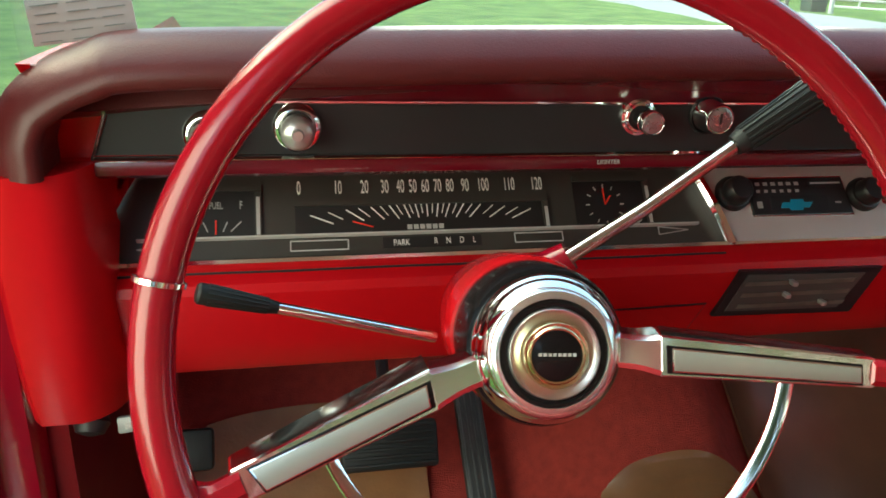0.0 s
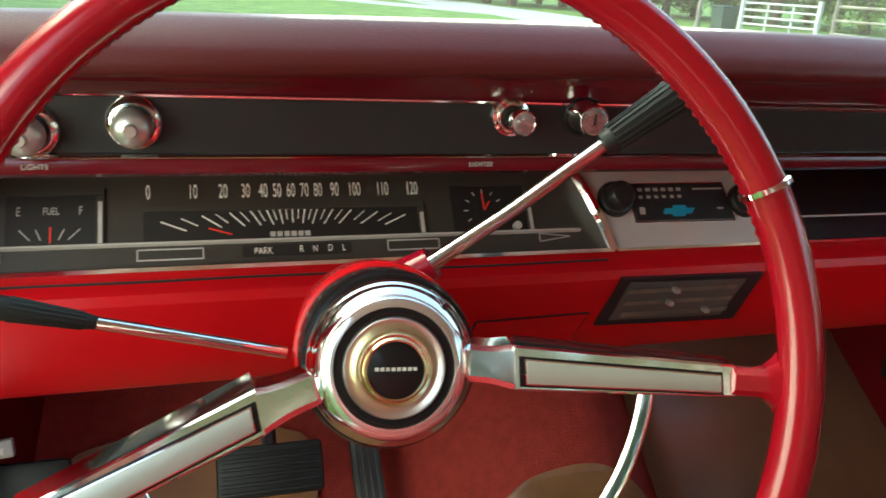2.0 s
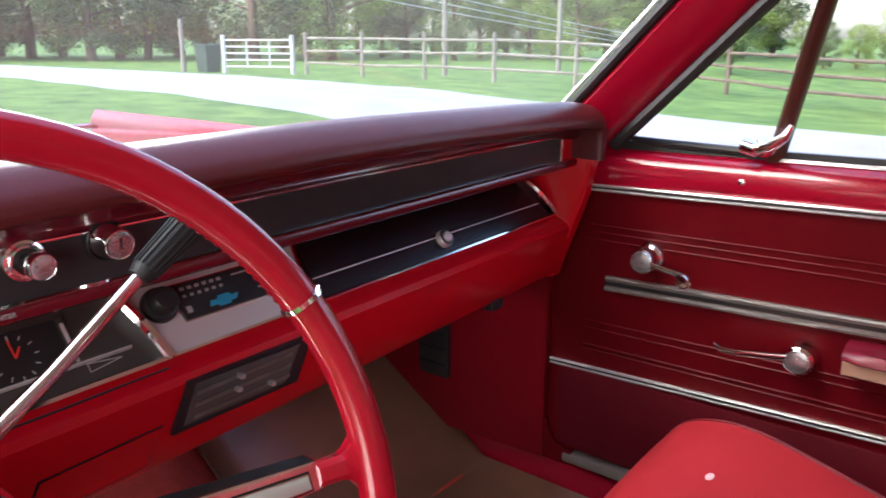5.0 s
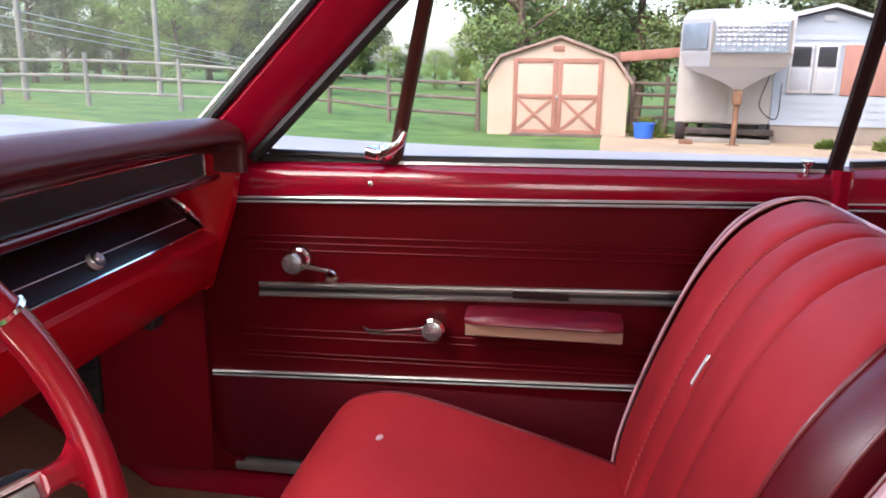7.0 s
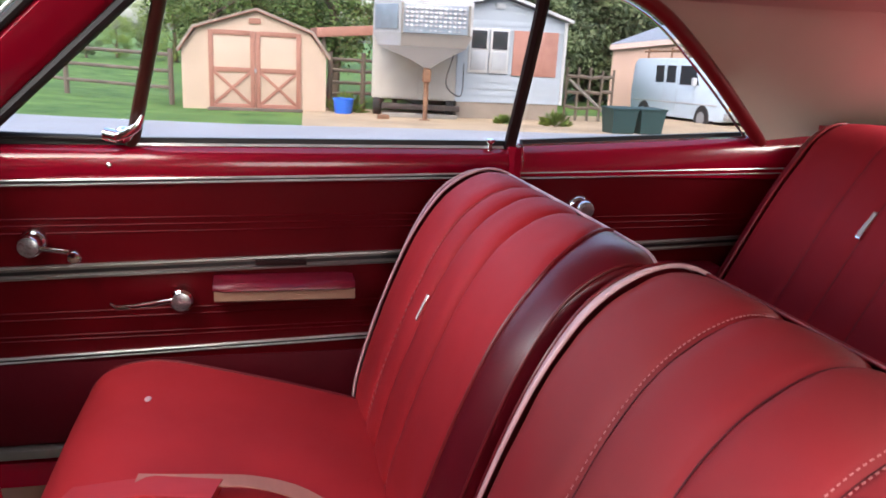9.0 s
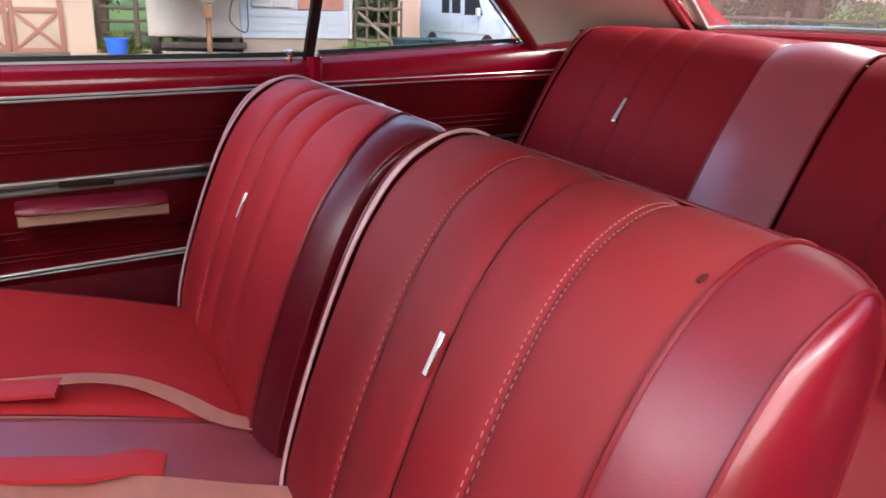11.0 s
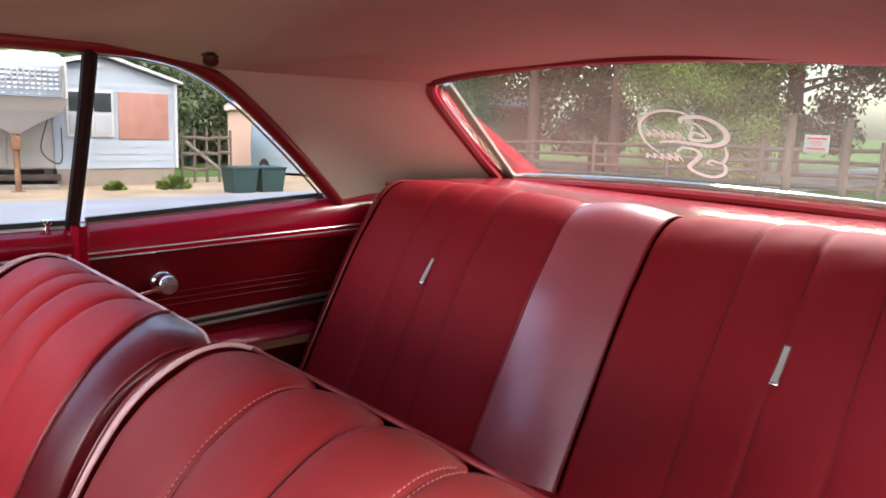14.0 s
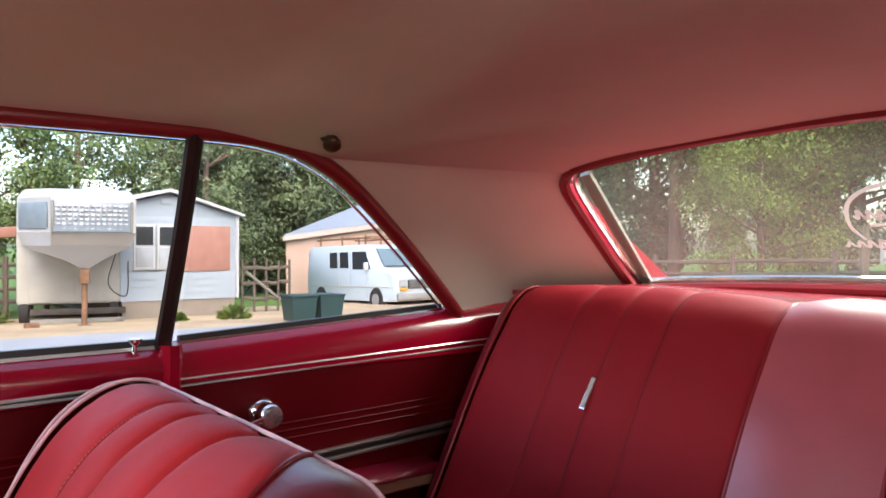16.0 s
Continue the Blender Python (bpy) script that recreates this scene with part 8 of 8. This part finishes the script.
def tree_mesh(name, seed, h, crown_r, crown_z0, nleaf, leaf, m_leaf, lean=0.0, girth=0.026, gap=0.35, narrow=1.0):
    """A tapered trunk with limbs, and a crown of many loose leaf sprays."""
    rnd = random.Random(seed)
    t = thing(name, (0, 0, 0), "leafy broad tree with a dark trunk", "tree", "trees")
    bm = B()
    r0 = girth * h
    pts = [(lean * k * h * 0.1 + rnd.uniform(-.06, .06) * h * 0.1, rnd.uniform(-.06, .06) * h * 0.1, h * 0.92 * k) for k in lin(0, 1, 7)]
    tube(bm, pts, [r0 * (1.15 - k) + 0.02 for k in lin(0, 1, 7)], 9)
    tips = []
    for i in range(13):
        z = rnd.uniform(crown_z0 * 0.9, h * 0.85)
        k = z / (h * 0.92)
        base = Vector(pts[int(k * 6)]).lerp(Vector(pts[min(6, int(k * 6) + 1)]), k * 6 - int(k * 6))
        q = rnd.uniform(0, 6.283)
        R = crown_r * rnd.uniform(0.5, 0.95)
        tip = base + Vector((math.cos(q) * R * narrow, math.sin(q) * R * narrow, R * rnd.uniform(0.2, 0.7)))
        tube(bm, [base, base.lerp(tip, 0.5) + Vector((0, 0, 0.1)), tip], [r0 * 0.35, r0 * 0.2, 0.015], 6)
        tips.append(tip)
    part("trunk", bm, M_bark, t)
    bm = B()
    lumps = []
    for i in range(26):
        q, c = rnd.uniform(0, 6.283), rnd.uniform(-1, 1)
        rr = crown_r * rnd.uniform(0.45, 1.0)
        hc = crown_z0 + (h - crown_z0) * 0.5
        lumps.append((Vector((math.cos(q) * rr * narrow * math.sqrt(1 - c * c), math.sin(q) * rr * narrow * math.sqrt(1 - c * c), hc + c * (h - crown_z0) * 0.5)), crown_r * rnd.uniform(0.22, 0.42)))
    lumps += [(p, crown_r * 0.35) for p in tips]
    for i in range(nleaf):
        c, R = lumps[rnd.randrange(len(lumps))]
        d = Vector((rnd.gauss(0, 1), rnd.gauss(0, 1), rnd.gauss(0, 0.8))).normalized() * R * rnd.uniform(0.35, 1.05)
        p = c + d
        n = (d.normalized() + Vector((rnd.uniform(-1, 1), rnd.uniform(-1, 1), rnd.uniform(-.4, 1.2))) * 0.8).normalized()
        a = n.orthogonal().normalized()
        a = Matrix.Rotation(rnd.uniform(0, 6.28), 3, n) @ a
        b = n.cross(a)
        s = leaf * rnd.uniform(0.5, 1.3)
        vs = [bm.verts.new(p + v) for v in (a * s, b * s * 0.45 + n * s * 0.12, -a * s * 0.8, -b * s * 0.45 + n * s * 0.12)]
        bm.faces.new(vs)
    me = bpy.data.meshes.new("crown")
    bm.to_mesh(me)
    bm.free()
    me.materials.append(m_leaf)
    ob = new("crown", me)
    ob.parent = t
    return t


def trees():
    rnd = random.Random(5)
    kinds = [
        tree_mesh("tree", 1, 8.0, 2.9, 1.9, 15000, 0.105, M_leaf),
        tree_mesh("tree", 2, 11.0, 3.4, 1.0, 19000, 0.135, M_leaf_dark),
        tree_mesh("tree", 3, 10.0, 3.0, 3.4, 12000, 0.10, M_leaf, lean=0.4),
        tree_mesh("tree", 4, 6.5, 2.8, 0.5, 18000, 0.075, M_leaf_light),
        tree_mesh("tree", 7, 12.0, 2.8, 4.0, 9000, 0.11, M_leaf_dark, girth=0.0135),
        tree_mesh("tree", 9, 6.5, 2.7, 0.1, 17000, 0.11, M_leaf_dark),
    ]

    def put(k, x, y, s=1.0):
        m = Matrix.Translation((x, y, gz(x, y) - 0.05)) @ Matrix.Rotation(rnd.uniform(0, 6.28), 4, "Z") @ Matrix.Diagonal((s, s, s * rnd.uniform(0.9, 1.1), 1))
        o = copy_thing(kinds[k], m)
        o.scale = (s, s, s)

    # behind the shed and trailer
    for k, x, y, s in ((0, 24.5, 0.6, 0.85), (0, 25.5, -3.2, 0.9), (0, 24.8, -6.0, 0.8), (0, 33, 9.5, 0.5), (1, 24.5, -9.9, 0.62), (1, 27.5, -11.5, 0.75), (1, 30, -15, 0.9), (0, 33, -20, 1.0), (5, 29.5, -13.9, 1.1), (5, 32.5, -17.5, 1.2), (5, 28, -10.4, 1.0)):
        put(k, x, y, s)
    # beyond the rear fence
    for k, x, y, s in ((4, 14.9, -18.0, 0.95), (4, 11.85, -18.0, 0.9), (4, 2.6, -19.0, 0.9), (2, 10.0, -22, 1.1), (3, 9.6, -18.4, 0.62), (3, 10.2, -20.6, 0.85), (1, 17, -24, 0.95), (1, 12, -29, 1.1), (1, 5, -28, 1.1), (2, 4.0, -21, 1.0), (1, -3, -27, 1.1), (1, 22, -26, 1.0), (0, 20.5, -19.5, 0.9), (1, -10, -26, 1.0), (0, 1.0, -24, 0.9), (2, 7, -25, 1.0), (1, 15, -33, 1.2), (1, 8, -35, 1.2), (1, 0, -35, 1.2)):
        put(k, x, y, s)
    # woods ahead
    for i in range(44):
        a = radians(18 + i * 1.85)
        R = rnd.uniform(44, 60)
        put(3 if i % 2 else 1, R * math.sin(a), R * math.cos(a) + 1, rnd.uniform(1.0, 1.4) * (1.0 if a < 0.85 else 0.68) * (1.0 if i % 2 else 0.75) * (0.42 if 1.36 < a < 1.50 else 1.0))
    for i in range(9):
        put(1, -38 + i * 6.5 + rnd.uniform(-2, 2), 52 + rnd.uniform(-3, 6), 1.1)
    # driver's side: unseen row set close to block the low sky
    for i in range(11):
        put(1, -14 + rnd.uniform(-0.8, 0.8), -22 + i * 4.2, 1.15)
    for o in kinds:
        o.location = (60 + 7 * kinds.index(o), 20 + 6 * kinds.index(o), -0.4)


trees()


def shrub_and_poles():
    rnd = random.Random(9)
    for x, y, r in ((15.0, -7.05, 0.34), (15.2, -5.9, 0.18), (17.6, -2.75, 0.5)):
        s = thing("shrub", (x, y, gz(x, y)), "low bright green leafy plant on the gravel", "plant", "low plants")
        bm = B()
        for i in range(420):
            d = Vector((rnd.gauss(0, 1), rnd.gauss(0, 1), abs(rnd.gauss(0, 1)))).normalized()
            p = Vector((x, y, gz(x, y))) + Vector((d.x * r, d.y * r, d.z * r * 0.9)) * rnd.uniform(0.4, 1)
            n = d.orthogonal().normalized()
            b = d.cross(n)
            k = 0.06 * rnd.uniform(0.6, 1.4)
            bm.faces.new([bm.verts.new(p + v) for v in (d * k * 1.6, b * k * 0.5, -d * k * 0.4, -b * k * 0.5)])
        part("foliage", bm, M_leaf_light, s)
    for x, y, h in ((21.0, 15.5, 9.0), (24.5, 13.0, 8.0), (16.8, 24.5, 1.9)):
        bm = B()
        tube(bm, [(x, y, gz(x, y) - 0.2), (x, y, gz(x, y) + h)], [0.10, 0.075], 10)
        p = solo("utility_pole", bm, M_pale_wood, (x, y, gz(x, y)), "tall grey wooden utility pole", "pole", "poles")

    for k in range(3):
        a, b = Vector((6, 19.8, 4.75 - 0.36 * k)), Vector((42, 16.8 + 0.2 * k, 1.03 - 0.2 * k))
        bm = B()
        tube(bm, [a.lerp(b, t) - Vector((0, 0, 1.0 * t * (1 - t) * 0.6)) for t in lin(0, 1, 16)], 0.022, 6)
        solo("overhead_wire", bm, M_wire, a, "pale sagging overhead wire", "wire", "overhead wires")


M_wire = mat("pale_wire", (0.40, 0.42, 0.40), 0.6)
shrub_and_poles()


def decal():
    """White script decal on the rear glass, drawn as plain flourishes seen from behind."""

    def on(x, v):
        p = Vector(rear_pane(x / (0.585 + 0.145 * v), v))
        return p + Vector((0, 0.0045, -0.0030))

    d = thing("window_decal", (0, -2.0, 1.2), "white script decal of plain flourishes on the rear glass", "decal")

    def stroke(ctrl, r):
        bm = B()
        tube(bm, [on(x, v) for x, v, _ in curve_pts([(p[0], p[1], 0) for p in ctrl], 30)], [r * 1.35 * (0.45 + 0.55 * math.sin(math.pi * (0.08 + 0.84 * k))) for k in lin(0, 1, 30)], 6, flat=0.3, up=(0, 0.54, -0.84))
        part("flourish", bm, M_sticker, d)

    # outer swash, big initial with its inner loop, lower initial and its tail
    stroke([(0.105, 0.63), (0.115, 0.54), (0.10, 0.425), (0.07, 0.355), (0.03, 0.317), (-0.005, 0.32), (-0.022, 0.34)], 0.0030)
    stroke([(0.004, 0.40), (-0.002, 0.37), (-0.024, 0.354), (-0.052, 0.36), (-0.071, 0.407), (-0.073, 0.476), (-0.055, 0.53), (-0.023, 0.558), (0.011, 0.546), (0.046, 0.535), (0.083, 0.545)], 0.0046)
    stroke([(-0.022, 0.393), (-0.031, 0.43), (-0.034, 0.505), (-0.008, 0.522), (0.008, 0.508), (-0.010, 0.464), (-0.026, 0.49)], 0.0034)
    stroke([(-0.054, 0.56), (-0.044, 0.63), (-0.023, 0.685), (-0.006, 0.669), (0.008, 0.694), (-0.002, 0.708)], 0.0030)
    stroke([(0.058, 0.615), (0.037, 0.58), (0.014, 0.593), (0.012, 0.635), (0.033, 0.684), (0.057, 0.735), (0.047, 0.783), (0.019, 0.807), (-0.013, 0.77), (-0.026, 0.712), (-0.023, 0.676)], 0.0038)
    for i in range(5):
        x = 0.020 + 0.016 * i
        stroke([(x, 0.520 - 0.004 * i), (x + 0.006, 0.462 - 0.002 * i), (x + 0.011, 0.515 - 0.004 * i), (x + 0.016, 0.500 - 0.004 * i)], 0.0026)
    for i in range(5):
        x = 0.060 + 0.017 * i
        stroke([(x, 0.690 - 0.004 * i), (x + 0.006, 0.630 + 0.004 * i), (x + 0.012, 0.685 - 0.004 * i), (x + 0.017, 0.668)], 0.0024)


decal()
